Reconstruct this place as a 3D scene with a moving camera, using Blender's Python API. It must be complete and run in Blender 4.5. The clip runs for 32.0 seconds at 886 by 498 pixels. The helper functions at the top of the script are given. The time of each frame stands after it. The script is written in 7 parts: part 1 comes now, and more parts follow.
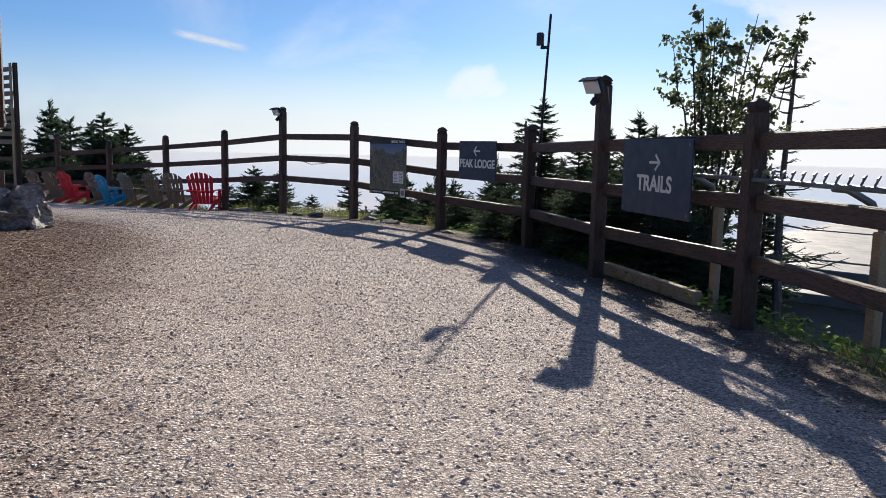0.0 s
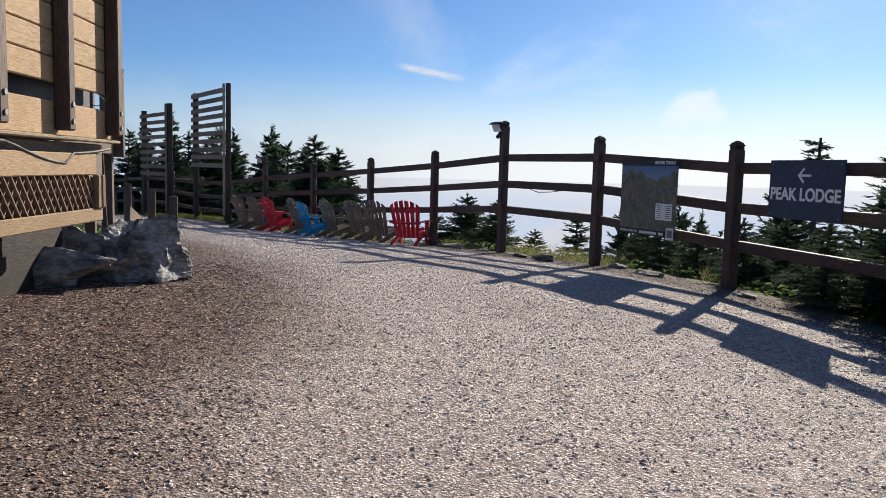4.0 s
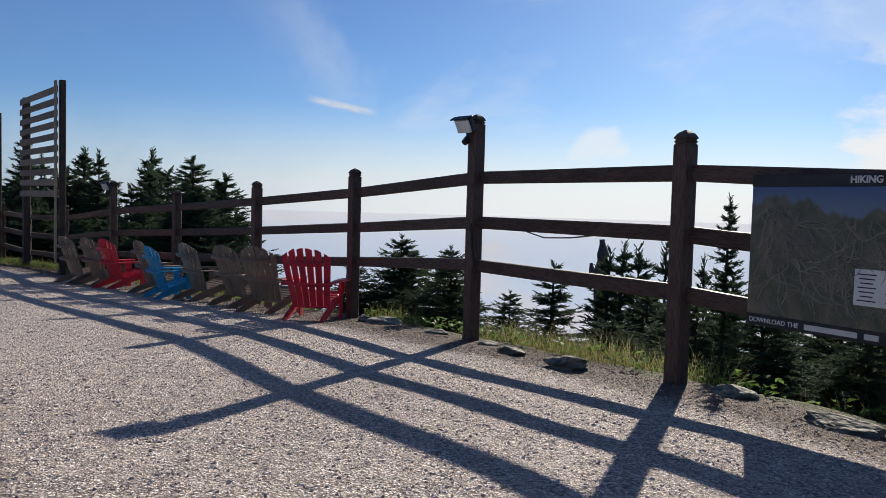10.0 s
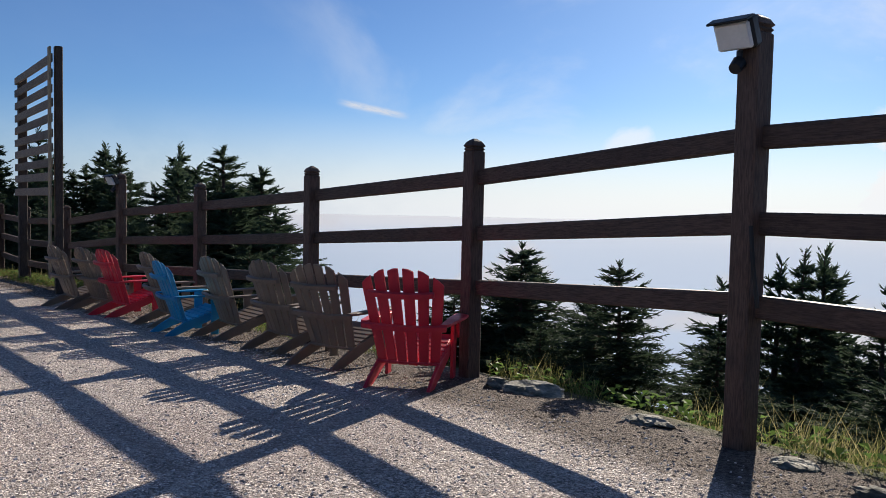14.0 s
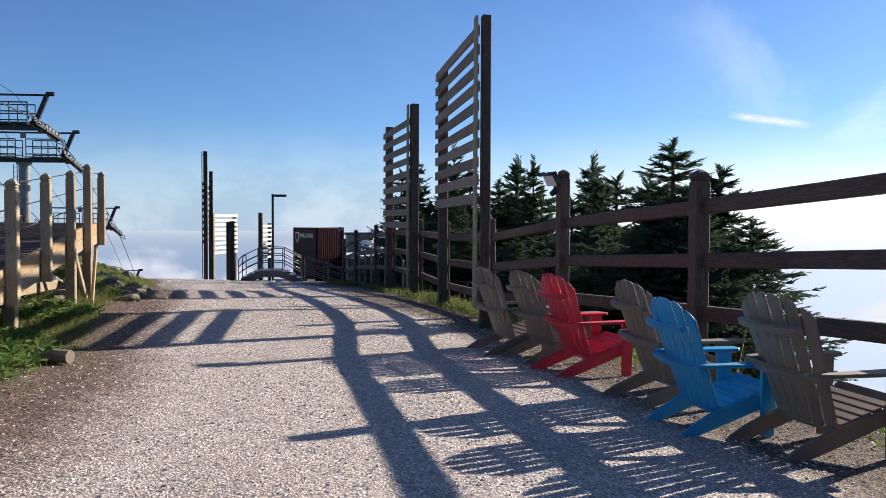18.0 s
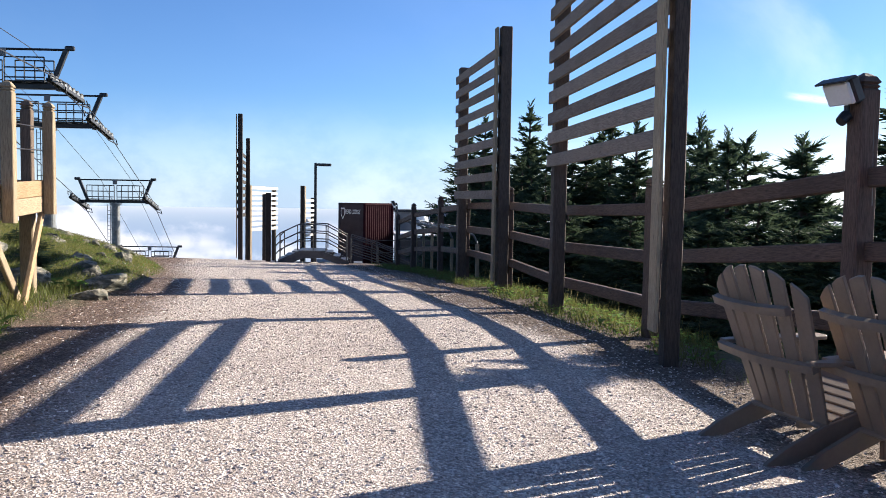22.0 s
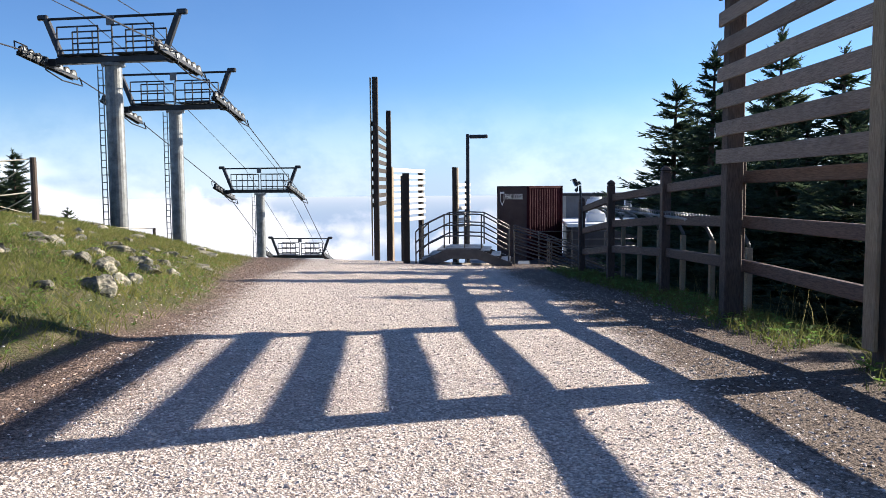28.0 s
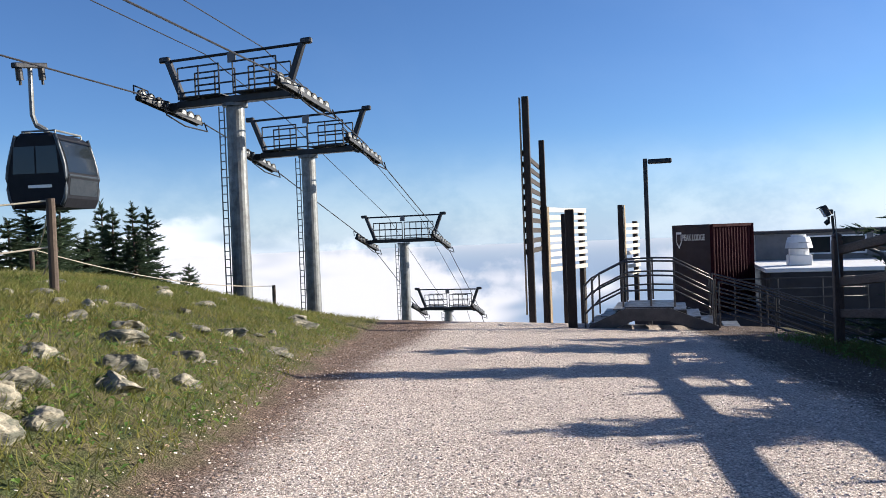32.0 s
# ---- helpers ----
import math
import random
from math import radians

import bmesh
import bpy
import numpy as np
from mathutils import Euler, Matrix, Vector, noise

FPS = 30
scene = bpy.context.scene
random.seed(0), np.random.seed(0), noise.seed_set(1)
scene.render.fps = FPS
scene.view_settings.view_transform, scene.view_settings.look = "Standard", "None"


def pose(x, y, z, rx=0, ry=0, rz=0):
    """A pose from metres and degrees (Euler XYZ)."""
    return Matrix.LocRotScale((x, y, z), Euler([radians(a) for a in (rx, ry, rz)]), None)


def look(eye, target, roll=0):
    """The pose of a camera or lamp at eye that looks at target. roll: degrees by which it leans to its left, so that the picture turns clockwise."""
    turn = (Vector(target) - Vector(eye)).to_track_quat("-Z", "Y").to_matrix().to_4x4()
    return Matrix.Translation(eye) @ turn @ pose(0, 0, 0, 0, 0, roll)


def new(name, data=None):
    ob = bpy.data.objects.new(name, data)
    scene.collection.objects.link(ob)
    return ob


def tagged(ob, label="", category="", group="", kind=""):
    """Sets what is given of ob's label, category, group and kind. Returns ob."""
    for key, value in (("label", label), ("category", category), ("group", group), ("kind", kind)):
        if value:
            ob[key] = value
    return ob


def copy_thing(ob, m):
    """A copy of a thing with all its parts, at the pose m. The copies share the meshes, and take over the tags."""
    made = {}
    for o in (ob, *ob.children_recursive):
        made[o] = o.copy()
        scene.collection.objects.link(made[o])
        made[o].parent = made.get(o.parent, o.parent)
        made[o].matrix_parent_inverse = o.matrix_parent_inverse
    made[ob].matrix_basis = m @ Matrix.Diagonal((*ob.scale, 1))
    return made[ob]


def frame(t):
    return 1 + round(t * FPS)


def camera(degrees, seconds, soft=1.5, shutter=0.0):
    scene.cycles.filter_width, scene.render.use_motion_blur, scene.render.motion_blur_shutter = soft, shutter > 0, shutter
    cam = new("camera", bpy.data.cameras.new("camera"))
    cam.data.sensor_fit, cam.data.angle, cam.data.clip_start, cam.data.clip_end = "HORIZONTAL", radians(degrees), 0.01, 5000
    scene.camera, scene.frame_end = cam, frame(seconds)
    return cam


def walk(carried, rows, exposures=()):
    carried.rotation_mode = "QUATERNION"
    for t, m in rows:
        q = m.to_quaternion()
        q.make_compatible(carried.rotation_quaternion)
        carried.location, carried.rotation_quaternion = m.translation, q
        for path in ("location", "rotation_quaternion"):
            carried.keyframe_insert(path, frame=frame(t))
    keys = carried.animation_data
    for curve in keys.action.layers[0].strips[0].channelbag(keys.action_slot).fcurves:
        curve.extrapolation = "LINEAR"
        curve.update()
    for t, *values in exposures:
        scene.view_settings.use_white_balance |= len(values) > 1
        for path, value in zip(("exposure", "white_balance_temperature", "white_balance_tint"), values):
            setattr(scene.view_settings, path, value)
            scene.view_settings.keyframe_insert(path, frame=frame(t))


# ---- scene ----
cam = camera(58.6, 32.0, soft=0.8)
METRES, EYE, TILT, LEAN, TURN = 40.0, 1.2, 0.0, 0.0, 42.2
ROWS = [
    (0.0, 0.0, 0.0, 0.0, 0.17, -7.36, -1.3),
    (0.5, -0.0034, 0.0142, -0.0015, 5.13, -6.94, -0.59),
    (1.0, -0.0066, 0.0291, -0.0019, 9.74, -6.0, 0.53),
    (1.5, -0.0089, 0.0422, -0.0014, 11.14, -4.84, 0.16),
    (2.0, -0.0121, 0.0555, -0.0004, 7.82, -4.25, 0.18),
    (2.5, -0.0154, 0.0681, -0.0016, 10.54, -4.48, -0.29),
    (3.0, -0.0195, 0.0798, -0.0026, 14.34, -5.15, -1.24),
    (3.5, -0.0234, 0.0932, -0.002, 14.98, -5.48, -1.39),
    (5.5, -0.0379, 0.1462, -0.004, 16.35, -6.9, -1.98),
    (6.0, -0.0442, 0.1592, -0.0032, 15.49, -6.35, -2.03),
    (6.5, -0.0487, 0.1733, -0.0038, 13.58, -5.38, -2.11),
    (7.0, -0.0527, 0.1877, -0.0044, 9.89, -4.17, -2.11),
    (7.5, -0.0563, 0.2021, -0.0033, 4.44, -3.27, -2.12),
    (8.0, -0.0576, 0.216, -0.0035, -0.12, -3.18, -2.49),
    (8.5, -0.0615, 0.2305, -0.0043, -1.41, -3.62, -2.4),
    (9.0, -0.0651, 0.2448, -0.0047, 0.88, -3.82, -2.0),
    (9.5, -0.0697, 0.2583, -0.0046, 4.88, -3.57, -1.83),
    (10.0, -0.0766, 0.2725, -0.0042, 8.93, -3.2, -1.62),
    (10.5, -0.0817, 0.2865, -0.0048, 12.68, -2.87, -1.94),
    (11.0, -0.0871, 0.3002, -0.0057, 9.84, -2.88, -3.36),
    (11.5, -0.0919, 0.3129, -0.0052, 1.9, -2.49, -1.91),
    (12.0, -0.0976, 0.3255, -0.005, 3.6, -3.19, -3.95),
    (12.5, -0.1063, 0.3382, -0.0058, 5.93, -3.88, -3.53),
    (13.0, -0.1132, 0.3519, -0.0068, 8.27, -4.15, -2.99),
    (13.5, -0.1204, 0.3653, -0.0073, 9.39, -3.39, -1.98),
    (15.5, -0.1525, 0.4181, -0.0103, 21.77, -3.68, -0.63),
    (16.0, -0.1641, 0.4294, -0.0117, 26.52, -3.26, -0.42),
    (16.5, -0.175, 0.4402, -0.0114, 31.24, -2.49, 0.08),
    (17.0, -0.1861, 0.4521, -0.0119, 35.06, -1.65, 0.19),
    (17.5, -0.1985, 0.4633, -0.0128, 37.34, -1.56, 0.06),
    (18.0, -0.2097, 0.4744, -0.0135, 38.63, -1.98, -0.27),
    (18.5, -0.2222, 0.4847, -0.0149, 39.92, -2.33, -0.29),
    (19.0, -0.2354, 0.4949, -0.0154, 41.42, -2.47, -0.21),
    (19.5, -0.2477, 0.5055, -0.0161, 43.54, -2.28, -0.8),
    (20.0, -0.2614, 0.5173, -0.016, 43.35, -1.85, -0.77),
    (20.5, -0.2737, 0.5284, -0.0166, 42.46, -1.5, -0.56),
    (21.0, -0.2871, 0.5397, -0.018, 41.13, -1.96, -0.51),
    (21.5, -0.2991, 0.5509, -0.0189, 41.01, -2.86, -0.74),
    (22.0, -0.3113, 0.5615, -0.0191, 41.84, -3.49, -0.93),
    (22.5, -0.3246, 0.5729, -0.0191, 43.2, -3.5, -0.68),
    (23.0, -0.3369, 0.5841, -0.0197, 45.72, -3.72, -1.11),
    (23.5, -0.3501, 0.596, -0.0202, 44.95, -3.76, -0.85),
    (24.0, -0.3627, 0.6071, -0.0208, 46.55, -3.5, 0.11),
    (24.5, -0.3759, 0.6181, -0.0224, 48.86, -3.07, 0.41),
    (25.0, -0.389, 0.6302, -0.0227, 50.74, -2.7, 1.11),
    (25.5, -0.4024, 0.6405, -0.0238, 52.11, -3.06, 1.48),
    (27.5, -0.45, 0.6823, -0.0227, 51.96, -4.73, 0.37),
    (28.0, -0.4641, 0.6918, -0.0237, 53.23, -4.56, 0.43),
    (28.5, -0.4786, 0.7002, -0.023, 54.9, -4.18, 0.9),
    (29.0, -0.4929, 0.7084, -0.0233, 57.28, -3.62, 1.16),
    (29.5, -0.5083, 0.7158, -0.0234, 58.11, -2.84, 1.58),
    (30.0, -0.5228, 0.7244, -0.0246, 59.31, -2.26, 1.71),
    (30.5, -0.5382, 0.7336, -0.026, 60.37, -1.78, 1.75),
    (31.0, -0.5515, 0.7433, -0.0259, 61.26, -1.4, 2.0),
    (31.5, -0.5644, 0.752, -0.0266, 62.24, -1.18, 2.1),
    (32.0, -0.5794, 0.7605, -0.0265, 64.06, -0.91, 2.22),
]
SUN_EL, SUN_AZ = 22.7, 30.3      # elevation, and degrees from +y towards -x
EXPOSURE = 0.93

walk(cam, [(t, pose(0, 0, EYE, TILT, LEAN, TURN) @ pose(METRES * x, METRES * y, METRES * z, 90 + pitch, roll, yaw)) for t, x, y, z, yaw, pitch, roll in ROWS],
     exposures=[(t, EXPOSURE + e) for t, e in ((0.0, -0.30), (6.0, -0.32), (9.0, -0.49), (13.0, -0.45), (19.0, 0.22), (23.0, 0.50), (28.0, 0.50), (32.0, 0.24))])

# ---------------------------------------------------------------- world and sun
SUN_DIR = Vector((-math.sin(radians(SUN_AZ)) * math.cos(radians(SUN_EL)), math.cos(radians(SUN_AZ)) * math.cos(radians(SUN_EL)), math.sin(radians(SUN_EL))))


class Tree:
    """Short way to write node trees."""

    def __init__(self, tree):
        self.t = tree
        tree.nodes.clear()

    def n(self, kind, inputs=None, **props):
        node = self.t.nodes.new(kind)
        for k, v in props.items():
            setattr(node, k, v)
        for k, v in (inputs or {}).items():
            self.put(node, k, v)
        return node

    def put(self, node, key, value):
        sock = node.inputs[key]
        if hasattr(value, "is_output"):
            self.t.links.new(value, sock)
        else:
            sock.default_value = value

    def math(self, op, a, b=0.0, clamp=False):
        m = self.n("ShaderNodeMath", operation=op, use_clamp=clamp)
        self.put(m, 0, a), self.put(m, 1, b)
        return m.outputs[0]

    def mix(self, fac, a, b, blend="MIX"):
        m = self.n("ShaderNodeMix", data_type="RGBA", blend_type=blend)
        self.put(m, 0, fac), self.put(m, 6, a), self.put(m, 7, b)
        return m.outputs[2]

    def ramp(self, fac, lo, hi, a=0.0, b=1.0, smooth=True):
        m = self.n("ShaderNodeMapRange", interpolation_type="SMOOTHSTEP" if smooth else "LINEAR")
        for k, v in zip(range(5), (fac, lo, hi, a, b)):
            self.put(m, k, v)
        return m.outputs[0]

    def noise(self, vec, scale, detail=4.0, rough=0.55, dist=0.0):
        m = self.n("ShaderNodeTexNoise", {"Scale": scale, "Detail": detail, "Roughness": rough, "Distortion": dist})
        self.t.links.new(vec, m.inputs["Vector"])
        return m.outputs["Fac"]

    def scaled(self, vec, s):
        m = self.n("ShaderNodeMapping", {"Scale": s})
        self.t.links.new(vec, m.inputs["Vector"])
        return m.outputs["Vector"]


world = bpy.data.worlds.new("sky")
scene.world = world
world.use_nodes = True
w = Tree(world.node_tree)
sky = w.n("ShaderNodeTexSky", sky_type="NISHITA", sun_disc=False, sun_elevation=radians(SUN_EL), sun_rotation=radians(-SUN_AZ), altitude=1300.0, air_density=1.0, dust_density=0.6, ozone_density=1.6)
gen = w.n("ShaderNodeTexCoord").outputs["Generated"]
sep = w.n("ShaderNodeSeparateXYZ", {0: gen})
up = sep.outputs[2]
near_sun = w.n("ShaderNodeVectorMath", {0: gen, 1: SUN_DIR}, operation="DOT_PRODUCT").outputs["Value"]
lit = w.n("ShaderNodeMix", data_type="RGBA", blend_type="MULTIPLY", inputs={0: 1.0, 6: sky.outputs[0], 7: (0.0305, 0.044, 0.064, 1)}).outputs[2]
# thin veil: more towards the sun, white haze low over the horizon
flat = w.n("ShaderNodeMapping", {"Scale": (1.0, 1.0, 1.5), "Location": (0.3, 1.7, 0.0)})
w.t.links.new(gen, flat.inputs["Vector"])
veil = w.noise(flat.outputs[0], 3.1, 7.0, 0.56, 0.5)
sunny = w.ramp(near_sun, 0.52, 0.95)
haze = w.math("MULTIPLY", w.ramp(up, 0.135, -0.02), w.math("ADD", w.math("MULTIPLY", w.ramp(near_sun, 0.2, 0.95), 0.3), 0.7))
veil_a = w.math("MULTIPLY", w.ramp(veil, 0.46, 0.72), w.math("ADD", w.math("MULTIPLY", w.ramp(near_sun, 0.80, 0.98), 0.80), 0.03))
# broad white cloud to the right of the sun, and one small puff beside it
bearing = w.math("ARCTAN2", w.math("MULTIPLY", sep.outputs[0], -1.0), sep.outputs[1])
lumpy = w.noise(w.scaled(gen, (1.0, 1.0, 2.4)), 4.0, 8.0, 0.58, 0.4)
east = w.math("MULTIPLY", w.ramp(bearing, 0.66, 0.20), w.ramp(bearing, -1.2, -0.5))
east_a = w.ramp(w.math("ADD", w.math("MULTIPLY", east, 0.72), w.math("SUBTRACT", w.math("MULTIPLY", lumpy, 1.5), 1.08)), 0.0, 0.22)
east_a = w.math("MULTIPLY", east_a, w.ramp(up, 0.215, 0.12, 0.22, 1.0))
puff_at = Vector((-math.sin(radians(39.9)) * math.cos(radians(3.0)), math.cos(radians(39.9)) * math.cos(radians(3.0)), math.sin(radians(3.0))))
puff_d = w.n("ShaderNodeVectorMath", {0: gen, 1: puff_at}, operation="DOT_PRODUCT").outputs["Value"]
puff_a = w.math("MULTIPLY", w.ramp(w.math("ADD", w.ramp(puff_d, 0.9968, 1.0), w.math("SUBTRACT", w.math("MULTIPLY", lumpy, 2.4), 1.75)), 0.0, 0.55), 0.7)


def cloud_bank(t, way):
    """How much white cloud lies in a direction: a lumpy bank round the horizon, higher to the south, with grey-blue gaps below it."""
    xyz = t.n("ShaderNodeSeparateXYZ", {0: way})
    lumps = t.noise(t.scaled(way, (1.0, 1.0, 1.3)), 4.6, 8.0, 0.54, 0.1)
    gaps = t.noise(t.scaled(way, (1.0, 1.0, 3.5)), 3.6, 3.0, 0.5)
    south = t.ramp(xyz.outputs[1], -0.12, -0.62)
    level = t.math("SUBTRACT", t.math("ADD", t.math("MULTIPLY", lumps, 0.40), t.math("MULTIPLY", south, 0.085)), t.math("ADD", xyz.outputs[2], 0.238))
    return t.math("MULTIPLY", t.ramp(level, 0.0, 0.030), t.ramp(t.math("ADD", gaps, t.math("MULTIPLY", south, 0.16)), 0.47, 0.64))


cum_a = cloud_bank(w, gen)
a = w.math("MAXIMUM", w.math("MAXIMUM", veil_a, haze), w.math("MAXIMUM", east_a, puff_a), clamp=True)
white = w.mix(sunny, w.mix(w.ramp(w.noise(flat.outputs[0], 11.0, 5.0, 0.6), 0.35, 0.65), (0.23, 0.30, 0.41, 1), (0.35, 0.41, 0.49, 1)), (0.63, 0.64, 0.65, 1))
col = w.mix(w.math("MULTIPLY", cum_a, 0.92), w.mix(a, lit, white), (0.50, 0.53, 0.57, 1))
bg = w.n("ShaderNodeBackground", {0: col, 1: 1.0})
w.t.links.new(bg.outputs[0], w.n("ShaderNodeOutputWorld").inputs[0])

lamp = bpy.data.lights.new("sun", "SUN")
lamp.energy, lamp.angle, lamp.color = 5.0, radians(0.55), (1.0, 0.905, 0.775)
sun = new("sun", lamp)
sun.matrix_world = look(SUN_DIR * 100, (0, 0, 0))

# ---------------------------------------------------------------- materials
MATS = {}


def material(name, base, rough=0.7, metal=0.0, var=0.25, scale=6.0, stretch=(1, 1, 1), bump=0.2, bump_scale=40.0, dark=None, spec=0.4, random=0.15, emit=None):
    """A surface with two scales of variation and a fine relief; each object a little lighter or darker."""
    m = bpy.data.materials.new(name)
    m.use_nodes = True
    t = Tree(m.node_tree)
    co = t.n("ShaderNodeTexCoord").outputs["Object"]
    co = t.scaled(co, stretch)
    big, fine = t.noise(co, scale, 5.0, 0.6), t.noise(co, bump_scale, 3.0, 0.6)
    dark = dark or tuple(c * 0.45 for c in base)
    c = t.mix(t.ramp(big, 0.3, 0.75, 0.0, var * 2), (*base, 1), (*dark, 1))
    c = t.mix(t.ramp(fine, 0.35, 0.7, 0.0, var), c, (*dark, 1))
    rnd = t.n("ShaderNodeObjectInfo").outputs["Random"]
    c = t.mix(1.0, c, t.n("ShaderNodeCombineColor", {i: t.ramp(rnd, 0, 1, 1 - random, 1 + random, False) for i in range(3)}).outputs[0], "MULTIPLY")
    bs = t.n("ShaderNodeBsdfPrincipled", {"Base Color": c, "Metallic": metal, "Specular IOR Level": spec, "Roughness": t.ramp(big, 0.2, 0.8, max(rough - 0.12, 0.03), min(rough + 0.12, 1.0))})
    if bump:
        b = t.n("ShaderNodeBump", {"Strength": bump, "Distance": 0.02, "Height": t.math("ADD", fine, big)})
        t.t.links.new(b.outputs[0], bs.inputs["Normal"])
    if emit:
        t.put(bs, "Emission Color", (*emit[:3], 1)), t.put(bs, "Emission Strength", emit[3])
    t.t.links.new(bs.outputs[0], t.n("ShaderNodeOutputMaterial").inputs[0])
    MATS[name] = m
    return m


def wood(name, base, dark, rough=0.75, rings=9.0):
    """Boards with grain along their local x, and a few darker knots."""
    m = bpy.data.materials.new(name)
    m.use_nodes = True
    t = Tree(m.node_tree)
    co = t.n("ShaderNodeTexCoord").outputs["Object"]
    rnd = t.n("ShaderNodeObjectInfo").outputs["Random"]
    off = t.n("ShaderNodeVectorMath", {0: co, 1: t.n("ShaderNodeCombineXYZ", {0: t.math("MULTIPLY", rnd, 37.0), 1: rnd, 2: t.math("MULTIPLY", rnd, 11.0)}).outputs[0]}, operation="ADD").outputs[0]
    grain = t.noise(t.scaled(off, (1.2, 14, 14)), rings, 6.0, 0.65, 0.4)
    blot = t.noise(off, 2.2, 3.0, 0.5)
    knots = t.n("ShaderNodeTexVoronoi", {"Scale": 3.2}, feature="F1")
    t.t.links.new(t.scaled(off, (0.8, 2.2, 2.2)), knots.inputs["Vector"])
    c = t.mix(t.ramp(grain, 0.35, 0.7), (*base, 1), (*dark, 1))
    c = t.mix(t.ramp(blot, 0.45, 0.75, 0.0, 0.55), c, (*dark, 1))
    c = t.mix(t.ramp(knots.outputs[0], 0.10, 0.03, 0.0, 0.7), c, (*(d * 0.5 for d in dark), 1))
    c = t.mix(1.0, c, t.n("ShaderNodeCombineColor", {i: t.ramp(rnd, 0, 1, 0.78, 1.18, False) for i in range(3)}).outputs[0], "MULTIPLY")
    bs = t.n("ShaderNodeBsdfPrincipled", {"Base Color": c, "Roughness": t.ramp(grain, 0.3, 0.7, rough, min(1.0, rough + 0.15)), "Specular IOR Level": 0.3})
    b = t.n("ShaderNodeBump", {"Strength": 0.35, "Distance": 0.01, "Height": grain})
    t.t.links.new(b.outputs[0], bs.inputs["Normal"])
    t.t.links.new(bs.outputs[0], t.n("ShaderNodeOutputMaterial").inputs[0])
    MATS[name] = m
    return m


POST = wood("stained_post", (0.115, 0.074, 0.057), (0.05, 0.032, 0.026), 0.6)
SLAT = wood("weathered_slat", (0.25, 0.20, 0.16), (0.13, 0.10, 0.08), 0.75)
DARKPOST = wood("creosote_post", (0.095, 0.070, 0.056), (0.04, 0.03, 0.025), 0.7)
# near black: backlit crest timbers and the deck's void, shade put into the colour
BLACKPOST = wood("shade_black_timber", (0.036, 0.028, 0.024), (0.016, 0.013, 0.011), 0.7)
PLANK = wood("pine_plank", (0.42, 0.29, 0.165), (0.26, 0.165, 0.085), 0.7)
GREYWOOD = wood("grey_timber", (0.36, 0.285, 0.19), (0.2, 0.15, 0.10), 0.8)
DECKING = wood("deck_board", (0.16, 0.12, 0.095), (0.08, 0.06, 0.05), 0.7)
# landing and near ramp timbers: their shade is put into this darker brown
SHADEWOOD = wood("shaded_deck_timber", (0.17, 0.125, 0.095), (0.085, 0.062, 0.048), 0.75)
LATTICE = wood("lattice_wood", (0.24, 0.175, 0.12), (0.13, 0.09, 0.065), 0.8)
# crest slats: their sunlit white is put into the colour
WHITESLAT = wood("sunlit_white_slat", (0.62, 0.58, 0.52), (0.45, 0.41, 0.36), 0.7)
RED = material("red_plastic", (0.62, 0.03, 0.055), 0.45, var=0.12, scale=3, bump=0.08, random=0.05)
BLUE = material("blue_plastic", (0.015, 0.28, 0.52), 0.45, var=0.12, scale=3, bump=0.08, random=0.05)
BROWN = material("brown_plastic", (0.215, 0.162, 0.122), 0.5, var=0.15, scale=3, bump=0.10, random=0.10)
STEEL = material("galvanised_steel", (0.25, 0.265, 0.27), 0.5, 0.6, var=0.5, scale=3, bump=0.08)
DARKSTEEL = material("dark_steel", (0.035, 0.037, 0.042), 0.45, 0.4, var=0.2, scale=5, bump=0.05)
PIPE = material("painted_rail_steel", (0.075, 0.075, 0.08), 0.4, 0.5, var=0.25, bump=0.05)
RUBBER = material("black_rubber", (0.02, 0.02, 0.02), 0.7, bump=0.05)
CABLE = material("steel_cable", (0.05, 0.05, 0.055), 0.5, 0.6, bump=0.0)
ROPE = material("pale_rope", (0.55, 0.50, 0.40), 0.9, bump=0.1)
NAVY = material("navy_sign", (0.022, 0.035, 0.075), 0.45, var=0.1, bump=0.03, random=0.03)
LETTER = material("white_lettering", (0.78, 0.78, 0.76), 0.55, var=0.1, bump=0.0)
MAROON = material("maroon_container", (0.032, 0.006, 0.010), 0.85, 0.0, var=0.3, scale=2, bump=0.08, spec=0.1)
# container's end: the same maroon with its shade put into the colour
SHADEMAROON = material("shaded_maroon_panel", (0.036, 0.022, 0.026), 0.6, var=0.25, scale=2, bump=0.05)
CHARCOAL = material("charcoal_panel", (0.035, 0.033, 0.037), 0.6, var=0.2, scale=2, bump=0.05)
ROCK = material("mica_schist", (0.39, 0.38, 0.365), 0.75, var=0.5, scale=3.5, stretch=(1, 1, 2.2), bump=0.9, bump_scale=14, dark=(0.06, 0.06, 0.065), random=0.2)
PALEROCK = material("lichen_rock", (0.34, 0.305, 0.235), 0.85, var=0.7, scale=6, stretch=(1, 1, 2.5), bump=1.0, bump_scale=14, dark=(0.075, 0.078, 0.062), random=0.4)
BARK = material("spruce_bark", (0.10, 0.075, 0.06), 0.9, var=0.4, scale=8, bump=0.6)
DEADWOOD = material("bleached_deadwood", (0.15, 0.13, 0.12), 0.9, var=0.4, scale=8, bump=0.5)
WHITEMETAL = material("white_roof", (0.72, 0.73, 0.74), 0.5, var=0.12, scale=2, bump=0.03)
